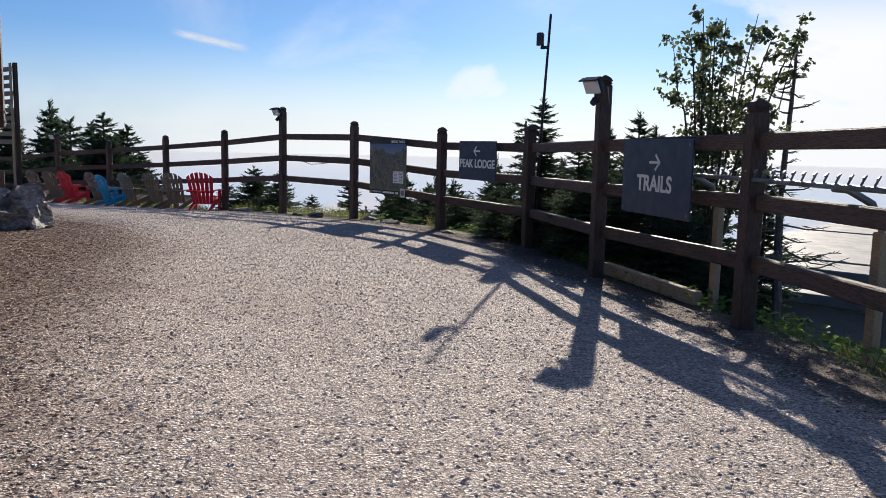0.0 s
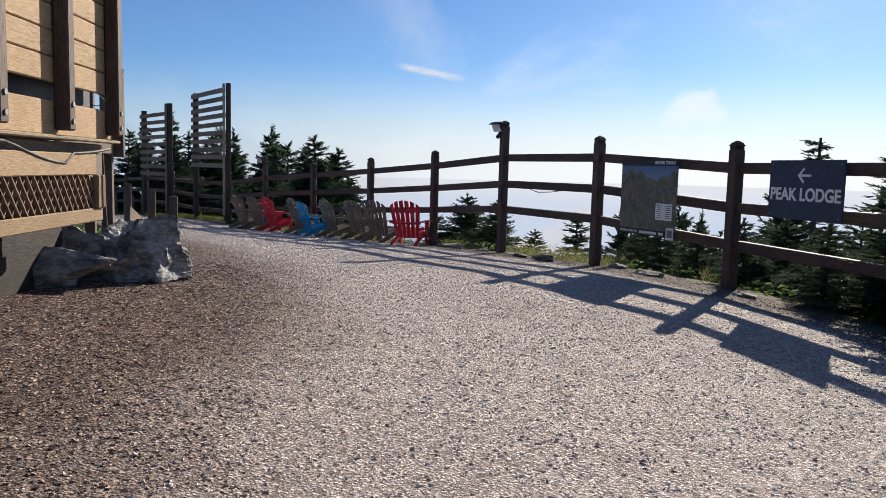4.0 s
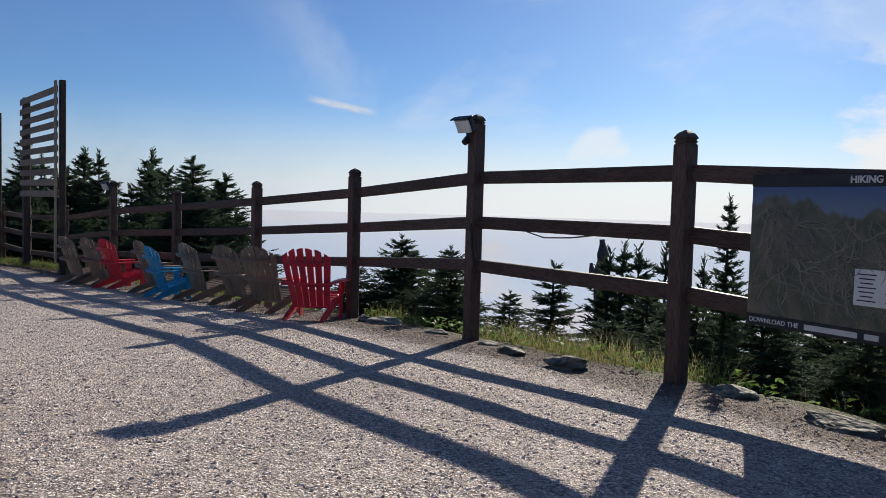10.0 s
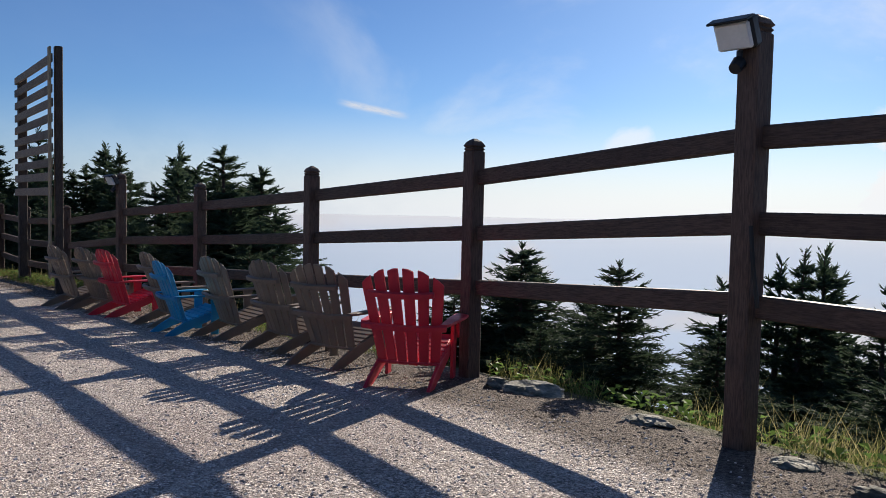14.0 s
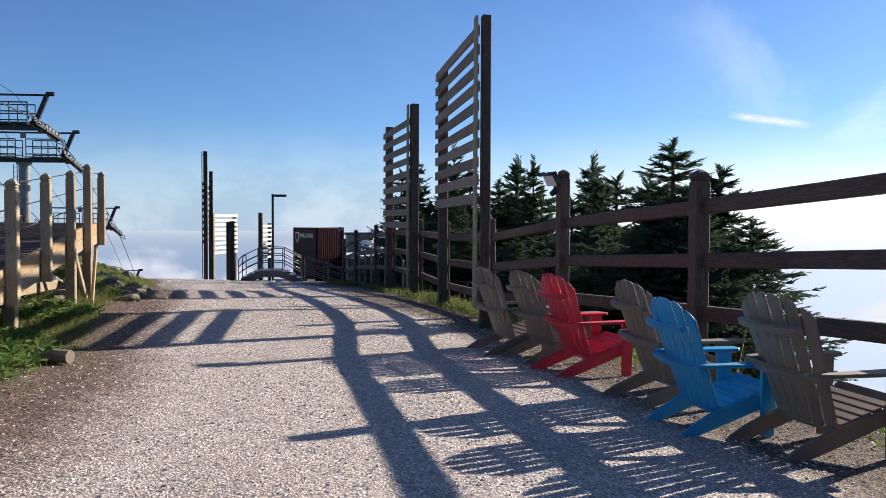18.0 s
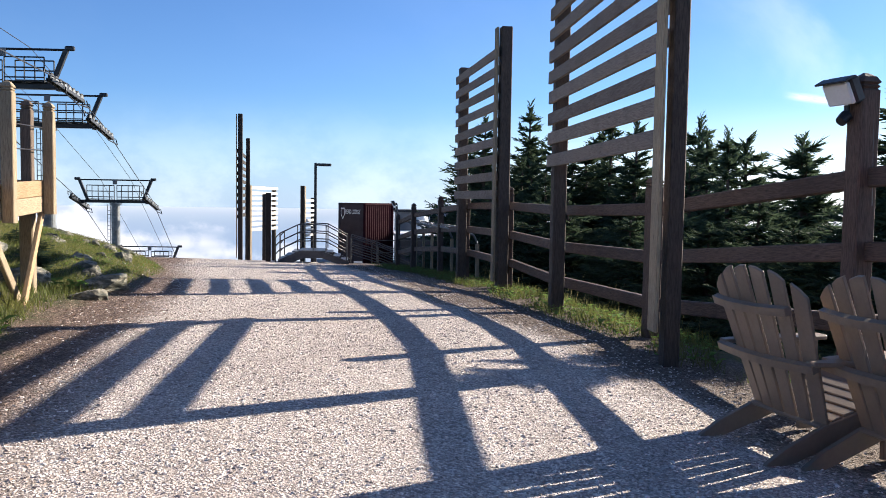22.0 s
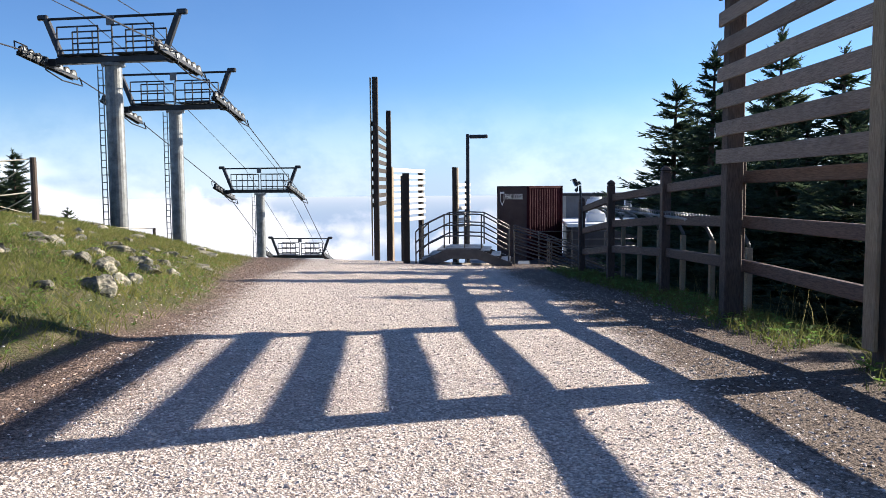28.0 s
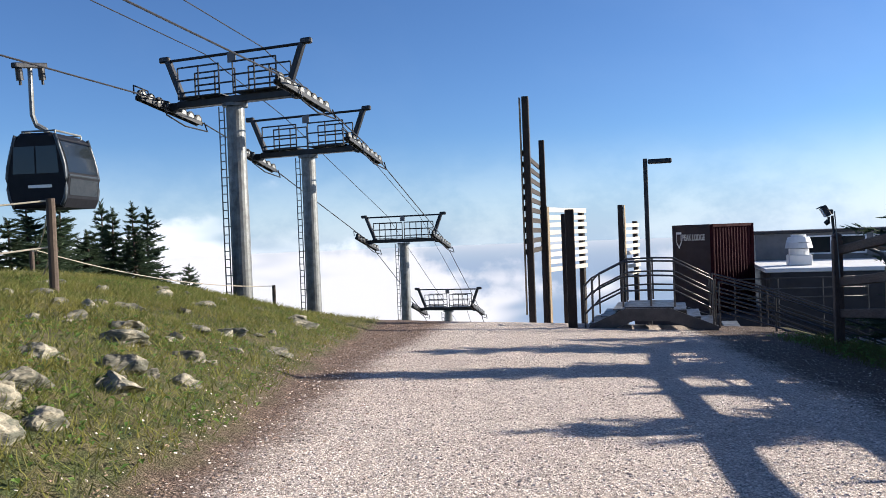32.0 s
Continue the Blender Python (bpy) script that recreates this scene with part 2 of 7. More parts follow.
GREYWALL = material("grey_siding", (0.20, 0.20, 0.205), 0.7, var=0.2, scale=2, bump=0.05)
CONCRETE = material("concrete", (0.33, 0.33, 0.34), 0.9, var=0.3, scale=2, bump=0.3)
PILLAR = material("slate_cabin_frame", (0.05, 0.064, 0.08), 0.35, 0.2, var=0.1, bump=0.0)
CABIN = material("charcoal_cabin", (0.010, 0.011, 0.015), 0.5, 0.0, var=0.1, bump=0.0, spec=0.15)
GLASS = material("tinted_pane", (0.012, 0.016, 0.02), 0.08, 0.0, var=0.05, bump=0.0, spec=0.5)
LAMPGLASS = material("frosted_lens", (0.65, 0.66, 0.66), 0.35, var=0.08, bump=0.0)


def foliage(name, base, light, gloss=0.5, through_light=0.35, spec=0.3, patchy=0.0):
    m = bpy.data.materials.new(name)
    m.use_nodes = True
    t = Tree(m.node_tree)
    isle = t.n("ShaderNodeNewGeometry").outputs["Random Per Island"]
    rnd = t.n("ShaderNodeObjectInfo").outputs["Random"]
    c = t.mix(isle, (*base, 1), (*light, 1))
    c = t.mix(1.0, c, t.n("ShaderNodeCombineColor", {i: t.ramp(rnd, 0, 1, 0.8, 1.15, False) for i in range(3)}).outputs[0], "MULTIPLY")
    if patchy:
        co = t.n("ShaderNodeTexCoord").outputs["Object"]
        c = t.mix(t.ramp(t.noise(co, 1.1, 4.0, 0.6), 0.42, 0.62, 0.0, patchy), c, (*(v * k for v, k in zip(light, (1.25, 0.95, 0.9))), 1))
        c = t.mix(t.ramp(t.noise(t.scaled(co, (1.0, 1.3, 1.0)), 2.3, 4.0, 0.6), 0.50, 0.66, 0.0, patchy), c, (*(v * 0.75 for v in base), 1))
    bs = t.n("ShaderNodeBsdfPrincipled", {"Base Color": c, "Roughness": gloss, "Specular IOR Level": spec})
    tr = t.n("ShaderNodeBsdfTranslucent", {"Color": t.mix(0.5, c, (*(min(1, l * 1.6) for l in light), 1))})
    mx = t.n("ShaderNodeMixShader", {0: through_light, 1: bs.outputs[0], 2: tr.outputs[0]})
    t.t.links.new(mx.outputs[0], t.n("ShaderNodeOutputMaterial").inputs[0])
    MATS[name] = m
    return m


NEEDLE = foliage("spruce_needles", (0.032, 0.054, 0.038), (0.075, 0.108, 0.062), 0.8, 0.28, 0.08)
GRASSY = foliage("grass_blades", (0.055, 0.085, 0.020), (0.195, 0.212, 0.064), 0.7, 0.40, 0.12, 0.6)
BANKGRASS = foliage("bank_grass_blades", (0.045, 0.072, 0.020), (0.150, 0.165, 0.052), 0.7, 0.34, 0.12, 0.5)
WEED = foliage("broad_weed_leaves", (0.055, 0.12, 0.03), (0.15, 0.24, 0.06), 0.6, 0.45, 0.15)
DRYGRASS = foliage("dry_grass", (0.15, 0.15, 0.055), (0.32, 0.29, 0.14), 0.7, 0.4, 0.12)
LEAF = foliage("birch_leaves", (0.05, 0.075, 0.03), (0.11, 0.13, 0.055), 0.45, 0.35)
CHIP = foliage("wood_chips", (0.19, 0.125, 0.095), (0.50, 0.37, 0.29), 0.85, 0.0, 0.15)
SOILCHIP = foliage("soil_chips", (0.085, 0.062, 0.05), (0.33, 0.27, 0.235), 0.9, 0.0, 0.1)
PEBBLE = foliage("crushed_stone", (0.25, 0.215, 0.195), (0.88, 0.79, 0.73), 0.85, 0.0)

# ---------------------------------------------------------------- mesh helpers


def box(bm, c, s, bevel=0.0, m=None):
    """A box of centre c and sizes s in bm, with chamfered edges."""
    mat = (m or Matrix()) @ Matrix.Translation(c) @ Matrix.Diagonal((*s, 1))
    r = bmesh.ops.create_cube(bm, size=1.0, matrix=mat)
    if bevel:
        edges = list({e for v in r["verts"] for e in v.link_edges})
        bmesh.ops.bevel(bm, geom=edges, offset=bevel, segments=1, affect="EDGES", profile=0.5)


def frame_along(p0, p1, up=(0, 0, 1)):
    """A pose at p0 whose x runs to p1 and whose z is as near to up as it can be."""
    p0, p1 = Vector(p0), Vector(p1)
    x = (p1 - p0).normalized()
    y = Vector(up).cross(x)
    y = y.normalized() if y.length > 1e-4 else Vector((0, 1, 0))
    z = x.cross(y)
    m = Matrix((x, y, z)).transposed().to_4x4()
    m.translation = p0
    return m


def beam_mesh(length, wide, high, bevel=0.008):
    bm = bmesh.new()
    box(bm, (length / 2, 0, 0), (length, wide, high), bevel)
    return bm


def rod(bm, p0, p1, r0, r1=None, n=8, caps=True):
    p0, p1 = Vector(p0), Vector(p1)
    d = p1 - p0
    m = Matrix.Translation((p0 + p1) / 2) @ d.to_track_quat("Z", "Y").to_matrix().to_4x4()
    bmesh.ops.create_cone(bm, cap_ends=caps, segments=n, radius1=r0, radius2=r0 if r1 is None else r1, depth=d.length, matrix=m)


def sweep(bm, pts, r, n=8):
    """A tube along a line of points."""
    pts = [Vector(p) for p in pts]
    rings = []
    for i, p in enumerate(pts):
        d = (pts[min(i + 1, len(pts) - 1)] - pts[max(i - 1, 0)]).normalized()
        q = d.to_track_quat("Z", "Y")
        rr = r[i] if isinstance(r, (list, tuple)) else r
        rings.append([bm.verts.new(p + q @ Vector((rr * math.cos(k * math.tau / n), rr * math.sin(k * math.tau / n), 0))) for k in range(n)])
    for a_, b_ in zip(rings, rings[1:]):
        for k in range(n):
            bm.faces.new((a_[k], a_[(k + 1) % n], b_[(k + 1) % n], b_[k]))
    bm.faces.new(rings[0][::-1]), bm.faces.new(rings[-1])


def finish(bm, name, mat, smooth=False):
    me = bpy.data.meshes.new(name)
    bmesh.ops.recalc_face_normals(bm, faces=bm.faces)
    bm.to_mesh(me)
    bm.free()
    me.materials.append(mat)
    if smooth:
        me.shade_smooth()
    return me


def thing(name, label, category, at=(0, 0, 0), rz=0.0, group="", kind=""):
    ob = new(name)
    ob.empty_display_size = 0.2
    ob.matrix_basis = pose(*at, 0, 0, rz)
    return tagged(ob, label, category, group, kind)


def part(name, bm, mat, parent, label="", m=None, smooth=False):
    """Links a bmesh, or a finished mesh, as one part under a thing or under a part."""
    me = finish(bm, name, mat, smooth) if isinstance(bm, bmesh.types.BMesh) else bm
    ob = new(name, me)
    ob.parent = parent
    if m is not None:
        ob.matrix_basis = m
    return tagged(ob, label) if label else ob


def single(name, bm, mat, label, category, at=(0, 0, 0), rz=0.0, group="", kind="", smooth=False):
    """A thing that is one mesh."""
    ob = new(name, finish(bm, name, mat, smooth))
    ob.matrix_basis = pose(*at, 0, 0, rz)
    return tagged(ob, label, category, group, kind)


def bar(name, p0, p1, wide, high, mat, parent, label="", bevel=0.008, up=(0, 0, 1)):
    """A squared timber from p0 to p1 as one part, with its grain along it."""
    p0, p1 = Vector(p0), Vector(p1)
    return part(name, beam_mesh((p1 - p0).length, wide, high, bevel), mat, parent, label, frame_along(p0, p1, up))


def lump_mesh(seed, sx, sy, sz, cuts=3, rough=0.25, facets=13, near=0.46):
    """An angular stone: a ball cut by planes, at least so near to its middle."""
    rs = np.random.RandomState(seed)
    bm = bmesh.new()
    bmesh.ops.create_icosphere(bm, subdivisions=cuts, radius=1.0)
    planes = [(Vector(rs.normal(size=3)).normalized(), rs.uniform(near, near + 0.39)) for _ in range(facets)]
    off = Vector(rs.uniform(-50, 50, 3))
    for v in bm.verts:
        for nrm, d in planes:
            k = v.co.dot(nrm) - d
            if k > 0:
                v.co -= nrm * k
        v.co += v.normal * rough * 0.16 * noise.fractal(v.co * 2.6 + off, 0.9, 2.1, 4)
        v.co = Vector((v.co.x * sx, v.co.y * sy, max(v.co.z, -0.55) * sz))
    return bm


def cloud_mesh(name, verts, faces, mat, attrs=None, smooth=False):
    """A mesh from numpy arrays of vertices and of triangles or quads."""
    me = bpy.data.meshes.new(name)
    k = faces.shape[1]
    me.vertices.add(len(verts)), me.loops.add(faces.size), me.polygons.add(len(faces))
    me.vertices.foreach_set("co", np.asarray(verts, np.float32).ravel())
    me.loops.foreach_set("vertex_index", np.asarray(faces, np.int32).ravel())
    me.polygons.foreach_set("loop_start", np.arange(0, faces.size, k, dtype=np.int32))
    me.polygons.foreach_set("use_smooth", np.full(len(faces), smooth))
    me.update(calc_edges=True)
    for key, values in (attrs or {}).items():
        me.attributes.new(key, "FLOAT", "POINT").data.foreach_set("value", np.asarray(values, np.float32))
    me.materials.append(mat)
    return me


def strewn(name, tv, tf, pos, scale, rs, mat, label, category, lean=0.3, parent=None):
    """Many copies of a small template in one mesh of stuff."""
    n, k = len(pos), len(tv)
    ang = rs.uniform(0, math.tau, n)
    c, s = np.cos(ang), np.sin(ang)
    v = np.repeat(tv[None], n, 0) * (scale[:, None, :] if scale.ndim == 2 else scale[:, None, None])
    lx, ly = rs.normal(0, lean, n), rs.normal(0, lean, n)
    x = v[..., 0] + v[..., 2] * lx[:, None]
    y = v[..., 1] + v[..., 2] * ly[:, None]
    out = np.stack([x * c[:, None] - y * s[:, None], x * s[:, None] + y * c[:, None], v[..., 2]], -1) + pos[:, None, :]
    f = (tf[None] + (np.arange(n) * k)[:, None, None]).reshape(-1, tf.shape[1])
    ob = new(name, cloud_mesh(name, out.reshape(-1, 3), f, mat))
    if parent:
        ob.parent = parent
        return ob
    return tagged(ob, label, category, kind="stuff")


# ---------------------------------------------------------------- plan and ground
# fence posts along the drop: x, y, height of the top rail's axis
FENCE = [(3.4, 1.2, 1.3), (1.6, 3.2, 1.34), (-0.55, 5.05, 1.34), (-2.66, 6.95, 1.31), (-5.2, 8.62, 1.26), (-7.72, 10.58, 1.22), (-10.58, 11.57, 1.22), (-13.65, 11.98, 1.37), (-16.8, 12.32, 1.37),
         (-19.87, 12.56, 1.18), (-22.96, 12.43, 1.0), (-26.31, 12.19, 0.82), (-29.7, 11.87, 0.65), (-32.8, 11.52, 0.38), (-35.9, 11.22, 0.32), (-38.95, 11.05, 0.36), (-42.3, 10.7, 0.33),
         (-45.7, 10.45, 0.19), (-48.87, 9.93, -0.02), (-52.2, 9.6, -0.35)]
LAMP_POSTS = {4: 0.86, 8: 0.76, 12: 0.75, 19: 0.30}      # posts that rise higher and carry a floodlight
CHIP_EDGE = [(6.0, -4.5), (-2.85, 1.0), (-4.4, 1.8), (-7.45, 3.46), (-9.06, 4.4), (-12.0, 5.5), (-18.0, 6.6), (-23.6, 7.0), (-25.9, 6.9), (-31.3, 6.15), (-36.9, 5.65), (-40.2, 4.88), (-43.4, 4.1), (-47.5, 3.1), (-53.5, 2.1), (-58.0, 1.2), (-90.0, -4.0)]
GRASS_EDGE = [(6.0, -9.0), (-6.0, -2.0), (-13.0, 3.2), (-18.8, 5.0), (-23.0, 6.0), (-28.0, 6.0), (-33.4, 4.95), (-36.5, 4.85), (-39.6, 4.50), (-42.6, 3.90), (-46.9, 2.45), (-55.4, 0.1), (-60.0, -1.6), (-90.0, -8.5)]


def side(px, py, line):
    """Signed distance to a line of points walked towards -x: positive on its left (south) side."""
    best, sign = np.full(px.shape, 1e9), np.ones(px.shape)
    for (x0, y0, *_), (x1, y1, *_) in zip(line, line[1:]):
        dx, dy = x1 - x0, y1 - y0
        k = np.clip(((px - x0) * dx + (py - y0) * dy) / (dx * dx + dy * dy), 0, 1)
        d = np.hypot(px - x0 - k * dx, py - y0 - k * dy)
        s = np.where(dx * (py - y0) - dy * (px - x0) > 0, 1.0, -1.0)
        near = d < best
        best, sign = np.where(near, d, best), np.where(near, s, sign)
    return best * sign


def smooth01(v, lo, hi):
    k = np.clip((v - lo) / (hi - lo), 0, 1)
    return k * k * (3 - 2 * k)


def bumpy(px, py, f, seed):
    """Cheap smooth unevenness."""
    rs = np.random.RandomState(seed)
    z = np.zeros(px.shape)
    for i in range(7):
        a_, ph, k = rs.uniform(0, math.tau), rs.uniform(0, math.tau), f * rs.uniform(0.6, 2.2)
        z += np.sin((px * math.cos(a_) + py * math.sin(a_)) * k + ph) / (1 + i * 0.4)
    return z / 4


def ground_z(px, py):
    px, py = np.asarray(px, float), np.asarray(py, float)
    u = np.clip(px, -57.0, 4.0) / 10
    v = np.clip(py, -6.0, 14.0) / 10
    z = 0.0058 - 0.2161 * u - 0.1743 * u ** 2 - 0.0133 * u ** 3 - 0.5565 * v - 0.056 * u * v + 0.02
    z -= np.interp(-px, [0, 3, 6, 8.5, 10.6, 12.3, 15, 17, 19, 21, 24, 28, 31, 33, 36, 38, 46, 55], [0.02, 0.05, 0.02, -0.03, -0.07, -0.09, -0.03, 0.0, 0.04, 0.08, 0.11, 0.09, 0.0, -0.06, -0.10, -0.12, -0.08, 0.05])
    z -= np.clip(-57.0 - px, 0, 60) * 0.16 + np.clip(-90.0 - px, 0, 100) * 0.4
    dg = side(px, py, GRASS_EDGE)
    lift = 0.22 + 1.1 * smooth01(-px, 33.0, 41.0)
    lift = lift * (1 - 0.95 * smooth01(-px, 50.0, 59.0))
    rise = np.clip(dg, 0, 100)
    z += lift * (1 - np.exp(-rise / 3.0)) * smooth01(-px, 16.0, 20.0) - 0.20 * np.clip(rise - 7.0, 0, 60)
    z += smooth01(dg, 0.2, 1.5) * 0.10 * bumpy(px, py, 1.6, 3)
    z += 0.012 * bumpy(px, py, 2.4, 5)
    df = -side(px, py, FENCE + [(-57.0, 9.0, 0), (-75.0, 5.0, 0), (-120.0, 5.0, 0)]) - 0.35
    drop = np.clip(df, 0, 200)
    z -= (0.42 * drop + 0.05 * drop * smooth01(drop, 0.3, 4.0) + 0.45 * np.clip(drop - 4.0, 0, 60)) * (1 - 0.5 * smooth01(-px, 54.0, 58.0))
    z += smooth01(df, 0.2, 2.0) * 0.12 * bumpy(px, py, 1.3, 9)
    return np.maximum(z, -95.0)


def gz(x, y):
    return float(ground_z(np.array([x]), np.array([y]))[0])

def stepped(stops):
    out = []
    for lo, hi, d in stops:
        out += list(np.arange(lo, hi, d))
    return np.array(out + [stops[-1][1]])


xs = stepped([(-420, -120, 12.0), (-120, -66, 2.0), (-66, -46, 0.4), (-46, 4, 0.2), (4, 24, 1.0), (24, 260, 12.0)])
ys = stepped([(-320, -30, 12.0), (-30, -8, 1.0), (-8, 0, 0.4), (0, 15, 0.2), (15, 30, 0.8), (30, 320, 12.0)])
gx, gy = np.meshgrid(xs, ys, indexing="ij")
hz = ground_z(gx, gy)
d_chip, d_grass = side(gx, gy, CHIP_EDGE), side(gx, gy, GRASS_EDGE)
d_fence = -side(gx, gy, FENCE + [(-57.0, 9.0, 0), (-75.0, 5.0, 0), (-120.0, 5.0, 0)])
idx = np.arange(gx.size).reshape(gx.shape)
quads = np.stack([idx[:-1, :-1], idx[1:, :-1], idx[1:, 1:], idx[:-1, 1:]], -1).reshape(-1, 4)

m = bpy.data.materials.new("mountain_ground")
m.use_nodes = True
t = Tree(m.node_tree)
co = t.n("ShaderNodeTexCoord").outputs["Object"]
att = {k: t.n("ShaderNodeAttribute", attribute_name=k).outputs["Fac"] for k in ("chips", "grass", "bank", "dirt")}
wob = t.math("MULTIPLY", t.math("SUBTRACT", t.noise(co, 1.3, 6.0, 0.7), 0.5), 1.3)
grit = t.math("MULTIPLY", t.math("SUBTRACT", t.noise(co, 26.0, 4.0, 0.75), 0.5), 2.4)
is_chip = t.ramp(t.math("ADD", att["chips"], t.math("ADD", wob, grit)), -0.75, 0.75)
is_dirt = t.ramp(t.math("ADD", att["dirt"], t.math("ADD", t.math("MULTIPLY", wob, 0.7), t.math("MULTIPLY", grit, 0.35))), -0.25, 0.30)
is_grass = t.ramp(t.math("ADD", att["grass"], wob), -0.2, 0.35)
is_bank = t.ramp(t.math("ADD", att["bank"], t.math("MULTIPLY", wob, 0.6)), -0.15, 0.15)
cells = t.n("ShaderNodeTexVoronoi", {"Scale": 58.0, "Randomness": 1.0})
t.t.links.new(co, cells.inputs["Vector"])
cell_val = t.n("ShaderNodeSeparateColor", {0: cells.outputs["Color"]}).outputs[0]
large, mid = t.noise(co, 0.45, 4.0, 0.55), t.noise(co, 5.0, 5.0, 0.6)
speck = t.noise(co, 24.0, 6.0, 0.8, 0.8)
fine_speck = t.noise(co, 95.0, 3.0, 0.7)
gravel = t.mix(cell_val, (0.60, 0.495, 0.435, 1), (1.0, 0.90, 0.825, 1))
# gaps and flecks: dark grit, plus the stones' small shadows put into the colour
gravel = t.mix(t.ramp(cells.outputs["Distance"], 0.42, 0.72, 0.0, 0.45), gravel, (0.14, 0.12, 0.11, 1))
patch = t.ramp(t.noise(t.scaled(co, (0.55, 1.0, 1.0)), 1.5, 6.0, 0.7), 0.38, 0.60, 0.15, 1.15)
clump = t.ramp(t.noise(co, 7.0, 4.0, 0.65), 0.36, 0.60, 0.15, 1.0)
fleck = t.ramp(t.noise(co, 46.0, 4.0, 0.78, 0.6), 0.49, 0.575)
# more litter lies on the first stretch of the path
litter = t.ramp(t.n("ShaderNodeSeparateXYZ", {0: co}).outputs[0], -26.0, -13.0, 0.62, 1.0)
gravel = t.mix(t.math("MULTIPLY", t.ramp(speck, 0.525, 0.62, 0.0, 0.7), t.math("MULTIPLY", patch, litter)), gravel, (0.085, 0.068, 0.06, 1))
gravel = t.mix(t.math("MULTIPLY", t.math("MULTIPLY", fleck, clump), t.math("MULTIPLY", litter, 0.92)), gravel, (0.095, 0.078, 0.072, 1))
gravel = t.mix(t.ramp(fine_speck, 0.52, 0.64, 0.0, 0.75), gravel, (0.17, 0.14, 0.125, 1))
gravel = t.mix(t.ramp(large, 0.45, 0.7, 0.0, 0.35), gravel, (0.36, 0.28, 0.25, 1))
gravel = t.mix(t.ramp(mid, 0.52, 0.78, 0.0, 0.4), gravel, (0.28, 0.24, 0.22, 1))
chips = t.mix(cell_val, (0.105, 0.072, 0.058, 1), (0.37, 0.27, 0.215, 1))
chips = t.mix(t.ramp(mid, 0.35, 0.7), chips, (0.165, 0.115, 0.094, 1))
chips = t.mix(t.math("MULTIPLY", fleck, 0.75), chips, (0.045, 0.032, 0.027, 1))
dirt = t.mix(cell_val, (0.085, 0.062, 0.050, 1), (0.23, 0.178, 0.148, 1))
dirt = t.mix(t.ramp(speck, 0.52, 0.62, 0.0, 0.85), dirt, (0.05, 0.038, 0.03, 1))
soil = t.mix(t.ramp(mid, 0.35, 0.65), (0.060, 0.078, 0.028, 1), (0.135, 0.115, 0.065, 1))
c = t.mix(is_chip, gravel, chips)
c = t.mix(is_dirt, c, dirt)
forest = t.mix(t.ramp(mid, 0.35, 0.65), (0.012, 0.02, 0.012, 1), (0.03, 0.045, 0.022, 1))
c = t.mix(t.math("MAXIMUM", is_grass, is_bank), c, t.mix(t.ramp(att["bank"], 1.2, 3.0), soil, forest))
bs = t.n("ShaderNodeBsdfPrincipled", {"Base Color": c, "Roughness": 0.92, "Specular IOR Level": 0.2})
h = t.math("ADD", t.math("MULTIPLY", t.ramp(cells.outputs["Distance"], 0.0, 0.7, 1.0, 0.0), 0.35), t.math("ADD", t.math("MULTIPLY", mid, 1.2), t.math("MULTIPLY", fleck, -0.45)))
b = t.n("ShaderNodeBump", {"Strength": 0.9, "Distance": 0.026, "Height": h})
t.t.links.new(b.outputs[0], bs.inputs["Normal"])
t.t.links.new(bs.outputs[0], t.n("ShaderNodeOutputMaterial").inputs[0])
GROUND = m
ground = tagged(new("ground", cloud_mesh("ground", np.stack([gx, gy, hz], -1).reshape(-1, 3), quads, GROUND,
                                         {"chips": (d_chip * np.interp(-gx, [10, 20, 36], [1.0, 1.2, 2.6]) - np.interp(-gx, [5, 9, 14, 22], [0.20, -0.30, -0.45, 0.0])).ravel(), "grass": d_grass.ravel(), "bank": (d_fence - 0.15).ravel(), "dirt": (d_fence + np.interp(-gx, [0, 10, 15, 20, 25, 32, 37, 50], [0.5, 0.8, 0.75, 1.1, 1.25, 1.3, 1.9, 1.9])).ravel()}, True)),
                "pale crushed-stone path with wood chips and grassy banks", "ground", kind="structure")

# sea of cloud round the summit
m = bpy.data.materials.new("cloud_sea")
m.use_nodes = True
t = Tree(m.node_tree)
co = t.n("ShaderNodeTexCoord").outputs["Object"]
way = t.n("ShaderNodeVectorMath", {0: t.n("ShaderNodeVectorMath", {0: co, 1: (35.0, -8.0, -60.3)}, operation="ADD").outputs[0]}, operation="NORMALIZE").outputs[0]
# haze and sun glow put into the colour, growing far off and sunwards
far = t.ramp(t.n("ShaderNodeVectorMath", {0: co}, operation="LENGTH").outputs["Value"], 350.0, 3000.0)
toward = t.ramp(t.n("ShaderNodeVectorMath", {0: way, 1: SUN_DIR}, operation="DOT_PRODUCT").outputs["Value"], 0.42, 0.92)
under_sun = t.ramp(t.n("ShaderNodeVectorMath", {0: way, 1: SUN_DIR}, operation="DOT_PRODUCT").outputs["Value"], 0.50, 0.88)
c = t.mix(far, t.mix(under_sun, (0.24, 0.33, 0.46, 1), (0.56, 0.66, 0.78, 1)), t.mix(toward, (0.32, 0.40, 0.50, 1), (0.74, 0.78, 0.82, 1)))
# horizon haze mixed into the colour over the farthest stretch
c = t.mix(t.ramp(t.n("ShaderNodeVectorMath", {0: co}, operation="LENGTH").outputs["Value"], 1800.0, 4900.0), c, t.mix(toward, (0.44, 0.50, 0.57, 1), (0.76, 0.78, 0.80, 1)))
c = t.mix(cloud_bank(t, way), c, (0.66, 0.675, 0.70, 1))
